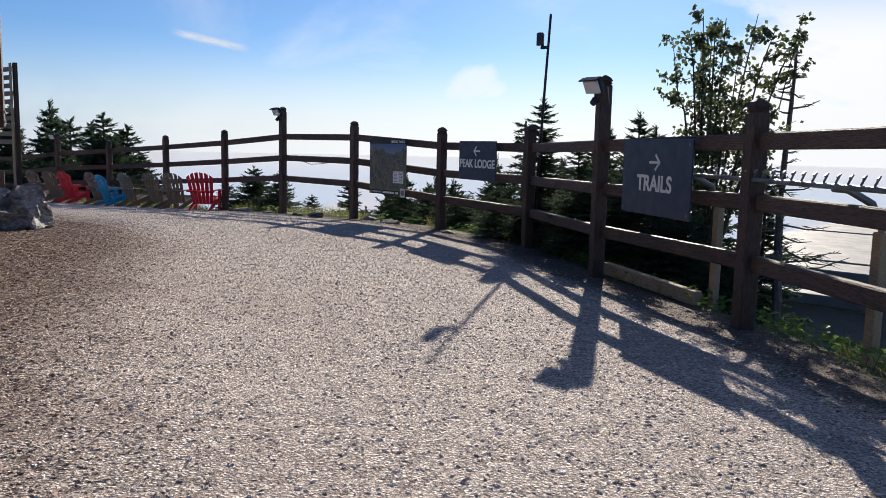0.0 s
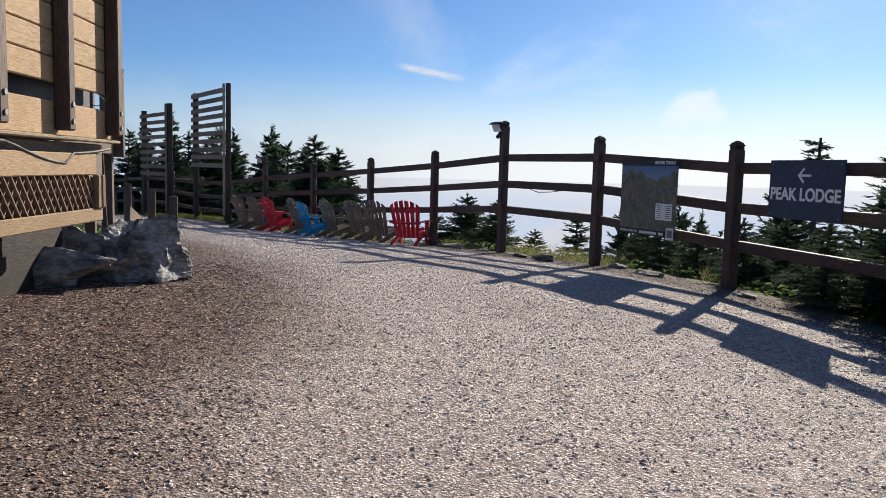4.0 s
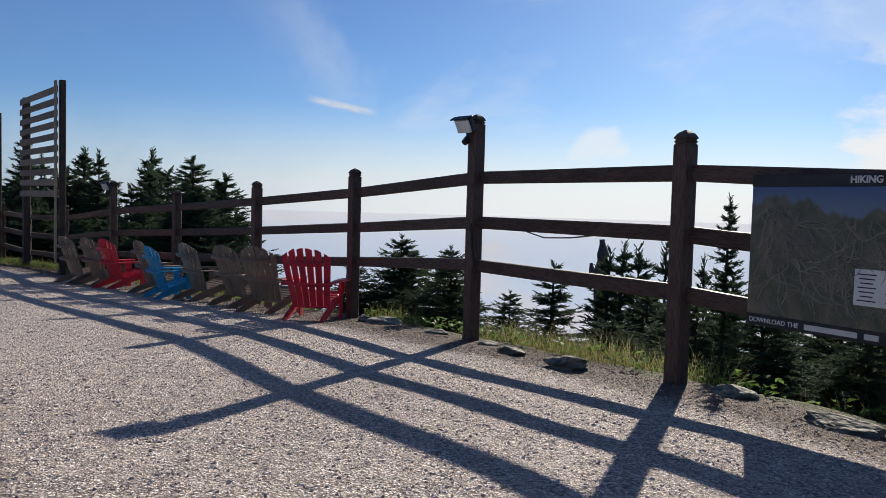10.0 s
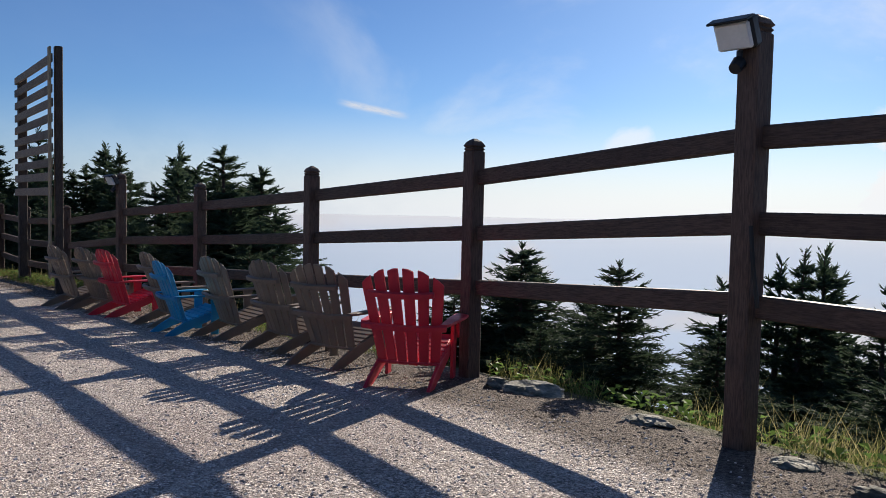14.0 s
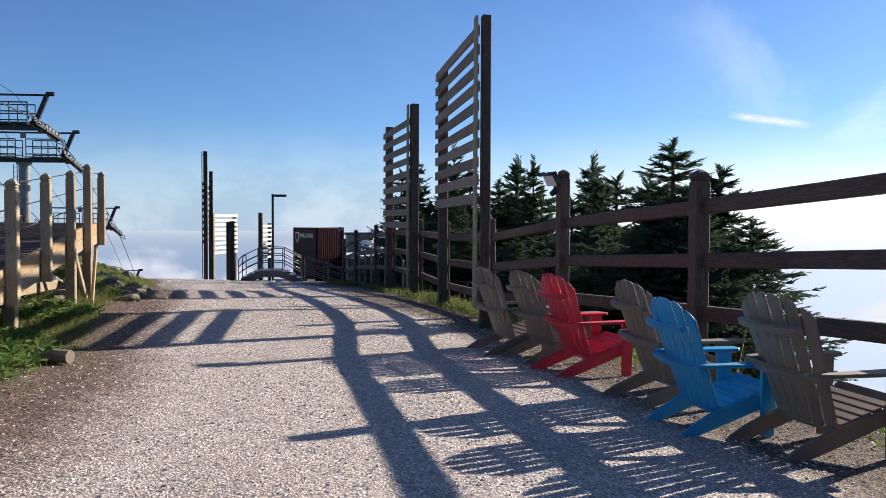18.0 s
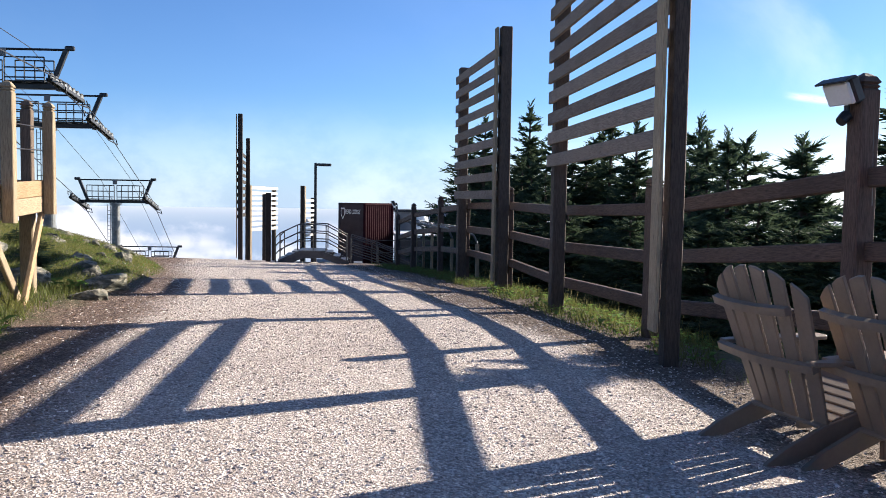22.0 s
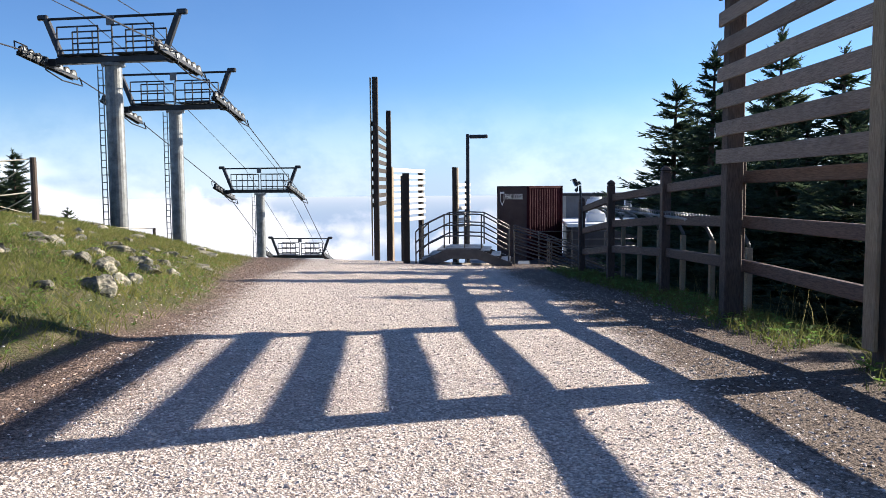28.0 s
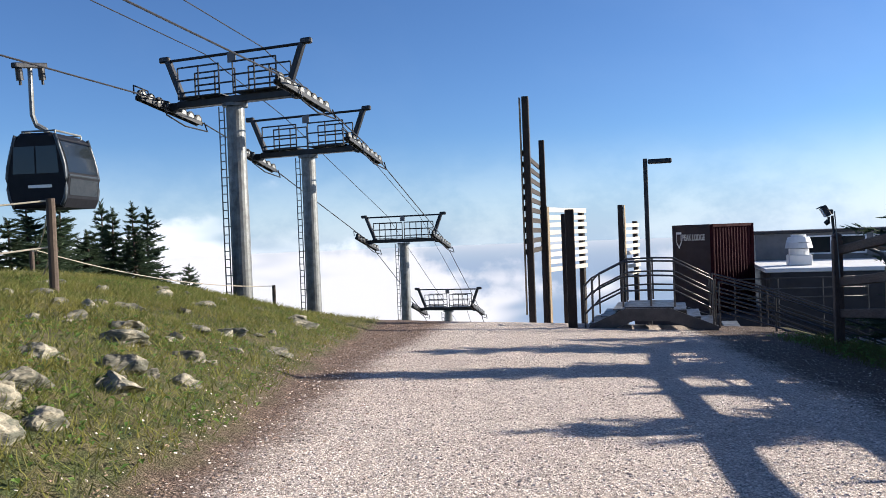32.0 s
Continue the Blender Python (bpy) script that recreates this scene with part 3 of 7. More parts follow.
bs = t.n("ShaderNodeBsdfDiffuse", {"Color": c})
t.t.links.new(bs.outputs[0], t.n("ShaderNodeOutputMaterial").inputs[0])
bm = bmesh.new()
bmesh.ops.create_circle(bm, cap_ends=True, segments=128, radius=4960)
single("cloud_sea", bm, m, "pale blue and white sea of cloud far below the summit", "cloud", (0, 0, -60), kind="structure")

# ---------------------------------------------------------------- fence


def post_mesh(high, wide=0.19):
    """A squared post with a grooved neck and a rounded cap."""
    bm = bmesh.new()
    h = wide / 2
    prof = [(0, h), (high - 0.13, h), (high - 0.115, h - 0.014), (high - 0.10, h), (high - 0.085, h - 0.014), (high - 0.07, h + 0.004), (high - 0.03, h - 0.02), (high, h - 0.065)]
    rings = []
    for z, r in prof:
        k = r * 0.86
        rings.append([bm.verts.new((x * 1.0, y * 1.0, z)) for x, y in ((r, -k), (r, k), (k, r), (-k, r), (-r, k), (-r, -k), (-k, -r), (k, -r))])
    for a_, b_ in zip(rings, rings[1:]):
        for i in range(8):
            bm.faces.new((a_[i], a_[(i + 1) % 8], b_[(i + 1) % 8], b_[i]))
    bm.faces.new(rings[0][::-1]), bm.faces.new(rings[-1])
    return bm




def upright_post(name, x, y, z0, z1, wide, mat, parent, label="", rz=0.0, capped=True):
    """A post whose grain runs upwards: modelled along z, its material along x by a turned pose."""
    high = z1 - z0
    bm = post_mesh(high, wide) if capped else bmesh.new()
    if not capped:
        box(bm, (0, 0, high / 2), (wide, wide, high), 0.012)
    bmesh.ops.transform(bm, matrix=Matrix.Rotation(radians(90), 4, "Y"), verts=bm.verts)
    return part(name, bm, mat, parent, label, pose(x, y, z0, 0, 0, rz) @ pose(0, 0, 0, 0, -90, 0))


fence = thing("rail_fence", "dark brown stained three-rail timber fence along the drop", "fence")
BASES = [gz(x, y) for x, y, _ in FENCE]
for i, (x, y, zr) in enumerate(FENCE):
    x0, y0, _ = FENCE[max(i - 1, 0)]
    x1, y1, _ = FENCE[min(i + 1, len(FENCE) - 1)]
    turn = math.degrees(math.atan2(y1 - y0, x1 - x0))
    upright_post("post", x, y, BASES[i] - 0.25, zr + LAMP_POSTS.get(i, 0.37), 0.155 if i < 16 else 0.145, POST, fence, "tall post that carries a floodlight" if i in LAMP_POSTS else "", turn)
for i in range(len(FENCE) - 1):
    (x0, y0, z0), (x1, y1, z1) = FENCE[i], FENCE[i + 1]
    d = Vector((x1 - x0, y1 - y0, 0)).normalized()
    nrm = Vector((d.y, -d.x, 0)) * -0.045
    for k, sag in ((0.0, 0.0), (0.53, 0.01), (1.05, 0.02)):
        lo0, lo1 = z0 - k - sag * random.random(), z1 - k - sag * random.random()
        p0, p1 = Vector((x0, y0, lo0)) + d * 0.0 - nrm, Vector((x1, y1, lo1)) - nrm
        bar("rail", p0, p1, 0.09, 0.145, POST, fence, bevel=0.012)


def slab(bm, prof, axis, thick):
    """A flat board: an outline in two axes, given thickness along the third."""
    put = {"x": lambda a_, b_: (0, a_, b_), "y": lambda a_, b_: (a_, 0, b_), "z": lambda a_, b_: (a_, b_, 0)}[axis]
    face = bm.faces.new([bm.verts.new(put(a_, b_)) for a_, b_ in prof])
    ext = bmesh.ops.extrude_face_region(bm, geom=[face])
    bmesh.ops.translate(bm, verts=[v for v in ext["geom"] if isinstance(v, bmesh.types.BMVert)], vec=[thick * (axis == k) for k in "xyz"])
    bmesh.ops.bevel(bm, geom=bm.edges[:], offset=0.004, segments=1, affect="EDGES", profile=0.5)


def floodlight(i, rz, face, lift=0.0):
    x, y, zr = FENCE[i]
    z = zr + LAMP_POSTS[i] - 0.12 + lift
    d = Vector((math.cos(radians(rz)), math.sin(radians(rz)), 0))
    ob = thing("floodlight", "bronze floodlight with a frosted lens on a fence post", "floodlight", (x + d.x * 0.085, y + d.y * 0.085, z), face, "floodlights on the fence")
    down = pose(0.10, 0, -0.02, 0, 28, 0)
    bm = bmesh.new()
    box(bm, (-0.02, 0, 0), (0.10, 0.28, 0.21), 0.018)
    box(bm, (0.045, 0, 0.110), (0.10, 0.29, 0.016), 0.004)
    part("housing", bm, DARKSTEEL, ob, m=down)
    bm = bmesh.new()
    box(bm, (0.035, 0, -0.004), (0.04, 0.245, 0.18), 0.012)
    part("lens", bm, LAMPGLASS, ob, "frosted white lens", down)
    bm = bmesh.new()
    box(bm, (0.01, 0, -0.03), (0.10, 0.07, 0.09), 0.012)
    part("bracket", bm, DARKSTEEL, ob)
    bm = bmesh.new()
    rod(bm, (0.04, 0, -0.20), (0.10, 0, -0.25), 0.05, 0.042, 12)
    rod(bm, (0.04, 0, -0.12), (0.04, 0, -0.22), 0.022)
    part("sensor", bm, DARKSTEEL, ob, "round dusk sensor")
    bm = bmesh.new()
    sweep(bm, [(-0.05, 0.12, -0.02), (-0.09, 0.13, -0.25 - lift), (-0.11, 0.135, -0.9 - lift)], 0.011, 6)
    part("conduit", bm, STEEL, ob, "thin grey conduit")
    ob.scale = (0.92, 0.92, 0.92)
    if lift:
        bm = bmesh.new()
        rod(bm, (-0.02, 0, -0.1), (-0.06, 0, -0.2 - lift), 0.025)
        part("pole", bm, DARKSTEEL, ob)
    return ob


floodlight(4, 235, 262), floodlight(8, 240, 275), floodlight(12, 250, 285), floodlight(19, 235, 265, 0.50)

# ---------------------------------------------------------------- slatted wind screens beside the path


def wind_screen(p, q, z_base, z_top, z_top2, n, pitch, slat_mat, label, post_wide=0.20, slat_high=0.165, over=0.18, post_mat=None, drop_first=0.12, flip=False, near_wide=1.0):
    ob = thing("wind_screen", label, "screen", group="slatted wind screens")
    (x0, y0), (x1, y1) = p, q
    d = Vector((x1 - x0, y1 - y0, 0)).normalized()
    nrm = Vector((-d.y, d.x, 0))
    if (nrm.y > 0) != flip:
        nrm = -nrm
    rz = math.degrees(math.atan2(d.y, d.x))
    upright_post("post", x0, y0, z_base[0] - 0.3, z_top, post_wide * near_wide, post_mat or DARKPOST, ob, "", rz, False)
    upright_post("post", x1, y1, z_base[1] - 0.3, z_top2, post_wide, post_mat or DARKPOST, ob, "", rz, False)
    if n and post_wide < 0.25:
        q = Vector((x0, y0, 0)) + nrm * (post_wide / 2 + 0.068)
        bar("cleat", q + Vector((0, 0, z_base[0] + 0.3)), q + Vector((0, 0, z_top - 0.02)), 0.17, 0.04, GREYWOOD, ob, "pale cleat board on the post", up=nrm)
    for i in range(n):
        z = min(z_top, z_top2) - drop_first - slat_high / 2 - i * pitch
        off = nrm * (post_wide / 2 + 0.024)
        a_ = Vector((x0, y0, z + random.uniform(-.012, .012))) + off + d * random.uniform(-0.02, 0.05)
        b_ = Vector((x1, y1, z + random.uniform(-.012, .012))) + off + d * (over + random.uniform(-0.03, 0.03))
        bar("slat", a_, b_, 0.045, slat_high, slat_mat, ob, bevel=0.005)
    return ob


wind_screen((-31.1, 11.05), (-35.15, 11.03), (-1.0, -1.2), 3.87, 3.78, 10, 0.29, SLAT, "tall slatted timber wind screen on two dark posts", drop_first=0.06, post_wide=0.185, near_wide=0.78)
wind_screen((-38.57, 10.86), (-42.0, 10.55), (-1.32, -1.4), 3.58, 3.40, 9, 0.32, SLAT, "slatted timber wind screen on two dark posts by the fence", drop_first=0.18)
# crest screens: silhouette black and sunlit white come from the timber colours
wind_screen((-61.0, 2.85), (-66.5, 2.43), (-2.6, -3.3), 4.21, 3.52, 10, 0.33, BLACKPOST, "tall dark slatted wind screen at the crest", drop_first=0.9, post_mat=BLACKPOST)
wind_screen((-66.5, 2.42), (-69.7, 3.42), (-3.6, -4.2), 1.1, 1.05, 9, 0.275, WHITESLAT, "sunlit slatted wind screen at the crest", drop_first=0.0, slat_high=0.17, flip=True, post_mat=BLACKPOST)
wind_screen((-55.55, 4.72), (-58.0, 4.3), (-2.1, -2.3), 0.64, 0.6, 0, 0.3, SLAT, "pair of dark timber posts at the crest", post_mat=BLACKPOST)
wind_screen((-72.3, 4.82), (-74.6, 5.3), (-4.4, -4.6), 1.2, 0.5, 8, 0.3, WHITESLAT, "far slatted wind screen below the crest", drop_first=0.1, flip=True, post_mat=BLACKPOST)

# ---------------------------------------------------------------- house deck with plank parapet and lattice skirt
deck = thing("deck", "raised timber deck with a plank parapet and lattice skirting", "deck")
h0, hd = Vector((-11.48, 3.787, 0)), Vector((0.871, -0.491, 0))      # far corner; direction back towards the start
hn = Vector((0.491, 0.871, 0))                                      # outwards, towards the path
LENGTH = 9.6
for i in range(10):
    z = 1.785 + i * 0.196
    s0 = max(0.0, (z + 0.09 - 2.80) / 0.13)
    if s0 < LENGTH - 1:
        bar("plank", h0 + hd * s0 + Vector((0, 0, z)), h0 + hd * LENGTH + Vector((0, 0, z)), 0.045, 0.188, PLANK, deck)
bar("rim_board", h0 + Vector((0, 0, 1.42)) - hn * 0.01, h0 + hd * LENGTH + Vector((0, 0, 1.42)) - hn * 0.01, 0.06, 0.26, PLANK, deck)
bar("flashing", h0 - hd * 0.1 + Vector((0, 0, 1.275)) + hn * 0.03, h0 + hd * LENGTH + Vector((0, 0, 1.275)) + hn * 0.03, 0.10, 0.03, GREYWOOD, deck, "thin pale drip edge")
# added dark sheet that stands for the shade seen through the slot
bar("back_panel", h0 + hd * 0.05 - hn * 0.16 + Vector((0, 0, 1.85)), h0 + hd * LENGTH - hn * 0.16 + Vector((0, 0, 1.85)), 0.05, 1.0, CHARCOAL, deck, "added dark sheet for the shade in the parapet slot")
for i in range(9):
    p = h0 + hd * (0.07 + 1.064 * i) + hn * 0.085
    upright_post("parapet_post", p.x, p.y, 1.33, (2.8, 2.84, 2.55, 3.1, 3.2)[min(i, 4)], 0.12, POST, deck, "dark square post bolted to the rim board", -29.4, False)
    for z in (1.40, 1.53):
        bm = bmesh.new()
        rod(bm, (0, 0, 0), (0.012, 0, 0), 0.022, n=8)
        q = p + hn * 0.06
        part("bolt", bm, STEEL, deck, m=pose(q.x, q.y, z, 0, 0, 60.6))
bar("deck_floor", h0 - hn * 0.58 + Vector((0, 0, 1.30)), h0 + hd * LENGTH - hn * 0.58 + Vector((0, 0, 1.30)), 1.1, 0.05, DECKING, deck)
bar("fascia", h0 + Vector((0, 0, 1.10)) - hn * 0.08, h0 + hd * LENGTH + Vector((0, 0, 1.10)) - hn * 0.08, 0.05, 0.30, SLAT, deck)
for i in range(1, 5):
    p = h0 + hd * (0.1 + 2.35 * i) - hn * 0.30
    upright_post("pier", p.x, p.y, gz(p.x, p.y) - 0.2, 1.0, 0.14, SHADEWOOD, deck, "", -29.4, False)
# added black sheet in place of the shaded void under the deck
bar("skirt_back", h0 - hn * 0.45 + Vector((0, 0, 0.3)), h0 + hd * LENGTH - hn * 0.45 + Vector((0, 0, 0.3)), 0.04, 1.6, BLACKPOST, deck, "added black sheet for the dark void behind the lattice")
LAT1 = 0.98


def lattice(left, right, lo, out):
    """Crossed diagonal strips in two layers, cut off at a panel's edges."""
    high, lean = LAT1 - lo, 0.80
    for sgn, o in ((1, 0.0), (-1, 0.013)):
        c_ = left - high * lean
        while c_ < right + high * lean:
            k0, k1 = sorted(((left - c_) / (sgn * high * lean), (right - c_) / (sgn * high * lean)))
            k0, k1 = max(k0, 0.0), min(k1, 1.0)
            if k1 - k0 > 0.04:
                a_, b_ = (h0 + hd * (c_ + sgn * high * lean * k) + hn * (out - o) + Vector((0, 0, lo + high * k)) for k in (k0, k1))
                bar("lattice_strip", a_, b_, 0.012, 0.04, LATTICE, deck, bevel=0.0, up=hn)
            c_ += 0.112


lattice(0.46, 2.36, 0.69, 0.02)
lattice(2.46, LENGTH, -0.2, 0.10)
bar("lattice_sill", h0 + hd * 0.3 + Vector((0, 0, 0.635)) + hn * 0.03, h0 + hd * 2.44 + Vector((0, 0, 0.635)) + hn * 0.03, 0.05, 0.115, PLANK, deck)
bar("lattice_head", h0 + hd * 0.42 + Vector((0, 0, 1.07)) + hn * 0.03, h0 + hd * 2.44 + Vector((0, 0, 1.07)) + hn * 0.03, 0.04, 0.18, PLANK, deck)
for s0, lo_ in ((0.34, 0.69), (0.44, 0.69), (2.41, -0.3)):
    bar("lattice_frame", h0 + hd * s0 + Vector((0, 0, lo_)) + hn * 0.06, h0 + hd * s0 + Vector((0, 0, 0.98)) + hn * 0.06, 0.05, 0.07, LATTICE, deck, up=hd)
bm = bmesh.new()
sweep(bm, [h0 + hd * s + hn * 0.05 + Vector((0, 0, 1.22 - 0.16 * math.sin(min(s, 2.0) / 2.0 * math.pi) * (0.4 + 0.5 * (s > 1)))) for s in np.linspace(0.1, 2.2, 14)] + [h0 + hd * 2.3 + hn * 0.05 + Vector((0, 0, z)) for z in (1.1, 1.05, 1.0)], 0.012, 6)
part("power_cable", bm, RUBBER, deck, "loose black cable")

# landing behind the deck with posts and cable rails
landing = thing("landing", "raised timber landing with square posts and cable rails", "deck")
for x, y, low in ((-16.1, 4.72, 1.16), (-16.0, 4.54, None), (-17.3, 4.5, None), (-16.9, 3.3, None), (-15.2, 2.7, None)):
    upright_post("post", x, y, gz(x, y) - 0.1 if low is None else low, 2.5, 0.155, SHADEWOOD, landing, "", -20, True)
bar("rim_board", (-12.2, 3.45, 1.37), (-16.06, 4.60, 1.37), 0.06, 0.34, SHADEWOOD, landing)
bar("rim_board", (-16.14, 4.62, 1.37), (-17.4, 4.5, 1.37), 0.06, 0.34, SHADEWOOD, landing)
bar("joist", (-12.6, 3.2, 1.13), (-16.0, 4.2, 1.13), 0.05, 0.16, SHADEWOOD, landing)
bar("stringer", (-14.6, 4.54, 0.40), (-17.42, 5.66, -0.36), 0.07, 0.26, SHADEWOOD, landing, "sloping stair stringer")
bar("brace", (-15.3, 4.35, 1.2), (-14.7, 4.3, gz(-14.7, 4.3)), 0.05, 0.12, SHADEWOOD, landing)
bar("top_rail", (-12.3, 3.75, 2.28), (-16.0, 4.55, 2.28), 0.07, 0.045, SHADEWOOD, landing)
bar("deck_floor", (-12.4, 2.8, 1.5), (-16.3, 3.85, 1.5), 1.5, 0.05, DECKING, landing)
bm = bmesh.new()
sweep(bm, [(-15.9, 4.42, 2.30), (-15.6, 4.36, 2.30), (-15.35, 4.30, 2.22), (-15.3, 4.29, 2.05)], 0.025, 8)
part("pipe_rail", bm, STEEL, landing, "bent pipe handrail end", smooth=True)
for z in (1.75, 1.95, 2.15, 2.42):
    bm = bmesh.new()
    sweep(bm, [(-14.6, 4.2, z), (-15.4, 4.42, z - 0.03), (-16.1, 4.62, z), (-16.7, 4.58, z - 0.02), (-17.3, 4.5, z)], 0.007, 6)
    part("cable", bm, CABLE, landing)

# ---------------------------------------------------------------- long ramp up to the lift
ramp = thing("ramp", "long timber ramp with square posts and cable rails", "ramp")
RAMP = [(-17.4, 5.72, -0.33), (-22.3, 5.50, -0.38), (-28.3, 5.06, 0.09), (-31.4, 4.75, 0.37), (-32.9, 4.59, 0.50), (-34.45, 4.42, 0.56)]


def ramp_at(x):
    for (x0, y0, z0), (x1, y1, z1) in zip(RAMP, RAMP[1:]):
        if x0 >= x >= x1:
            k = (x0 - x) / (x0 - x1)
            return y0 + k * (y1 - y0), z0 + k * (z1 - z0)
    return RAMP[-1][1:]


for (x0, y0, z0), (x1, y1, z1) in zip(RAMP[1:], RAMP[2:]):
    for o in (0.0, -1.85):
        for up_, mt in ((-0.045, PLANK), (-0.235, GREYWOOD)):
            bar("side_beam", (x0, y0 + o, z0 + up_), (x1, y1 + o, z1 + up_), 0.06, 0.186, mt, ramp)
    n = int(abs(x1 - x0) / 0.155)
    for i in range(n):
        k = (i + 0.5) / n
        x, y, z = x0 + k * (x1 - x0), y0 + k * (y1 - y0), z0 + k * (z1 - z0)
        bar("deck_board", (x, y - 0.04, z + 0.02), (x, y - 1.81, z + 0.02), 0.14, 0.035, DECKING, ramp, bevel=0.004)
for x, tall, w_ in ((-17.4, 0.86, 0.12), (-18.75, 0.93, 0.12), (-20.5, 1.02, 0.12), (-22.25, 1.18, 0.12), (-25.2, 1.06, 0.12), (-28.2, 1.03, 0.125), (-29.8, 1.04, 0.12), (-31.4, 1.03, 0.12), (-32.85, 1.10, 0.12), (-34.36, 1.0, 0.12)):
    y, z = ramp_at(x)
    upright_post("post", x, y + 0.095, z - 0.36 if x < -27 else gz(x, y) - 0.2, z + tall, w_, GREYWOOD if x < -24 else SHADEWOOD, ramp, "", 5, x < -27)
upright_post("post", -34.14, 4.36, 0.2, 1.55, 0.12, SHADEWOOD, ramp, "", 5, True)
for x in (-28.6, -30.4, -32.4, -34.3):
    y, z = ramp_at(x)
    upright_post("post", x, y - 1.95, z - 0.36, z + 1.05, 0.12, GREYWOOD, ramp, "", 5, True)
for x in (-26.0, -29.0, -32.7, -34.3):
    y, z = ramp_at(x)
    for o in (-0.15, -1.7):
        upright_post("support", x, y + o, gz(x, y + o) - 0.15, z - 0.32, 0.15, GREYWOOD, ramp, "", 5, False)
y, z = ramp_at(-34.44)
bar("brace", (-34.4, y, z - 0.3), (-33.3, 4.62, gz(-33.3, 4.6) - 0.05), 0.05, 0.11, PLANK, ramp)
bar("brace", (-32.7, 4.5, z - 0.35), (-33.6, 4.45, gz(-33.6, 4.4)), 0.05, 0.11, GREYWOOD, ramp)
bar("end_board", (-34.5, y + 0.05, z - 0.10), (-34.5, y - 1.9, z - 0.10), 0.05, 0.30, PLANK, ramp)
bar("ground_beam", (-30.2, 4.1, gz(-30.2, 4.1) + 0.25), (-33.6, 3.95, gz(-33.6, 3.95) + 0.25), 0.08, 0.16, GREYWOOD, ramp)
for lvl in (0.35, 0.62, 0.9):
    for o in (0.09, -1.92):
        bm = bmesh.new()
        pts = []
        for x in (-25.2, -28.2, -29.8, -31.4, -32.85, -34.36):
            y, z = ramp_at(x)
            pts.append((x, y + (0.03 if o > 0 else -1.88), z + lvl + 0.06))
        sweep(bm, pts, 0.007, 6)
        part("cable", bm, CABLE, ramp)
bm = bmesh.new()
sweep(bm, [(-25.2, 3.2, 1.05), (-28.6, 3.0, 1.18), (-34.4, 2.6, 1.5)], 0.045, 10)
part("pipe_rail", bm, STEEL, ramp, "galvanised pipe handrail", smooth=True)

# ---------------------------------------------------------------- chairs


def bowed_rail(bm, half, deep, z_high, z_thick):
    """A board bent round the back of the slats."""
    n = 10
    ring = []
    for i in range(n + 1):
        k = -1 + 2 * i / n
        y = deep * (k * k - 1)
        ring.append([bm.verts.new((k * half, y + o, z)) for o, z in ((0, 0), (-z_thick, 0), (-z_thick, z_high), (0, z_high))])
    for a_, b_ in zip(ring, ring[1:]):
        for i in range(4):
            bm.faces.new((a_[i], a_[(i + 1) % 4], b_[(i + 1) % 4], b_[i]))
    bm.faces.new(ring[0][::-1]), bm.faces.new(ring[-1])


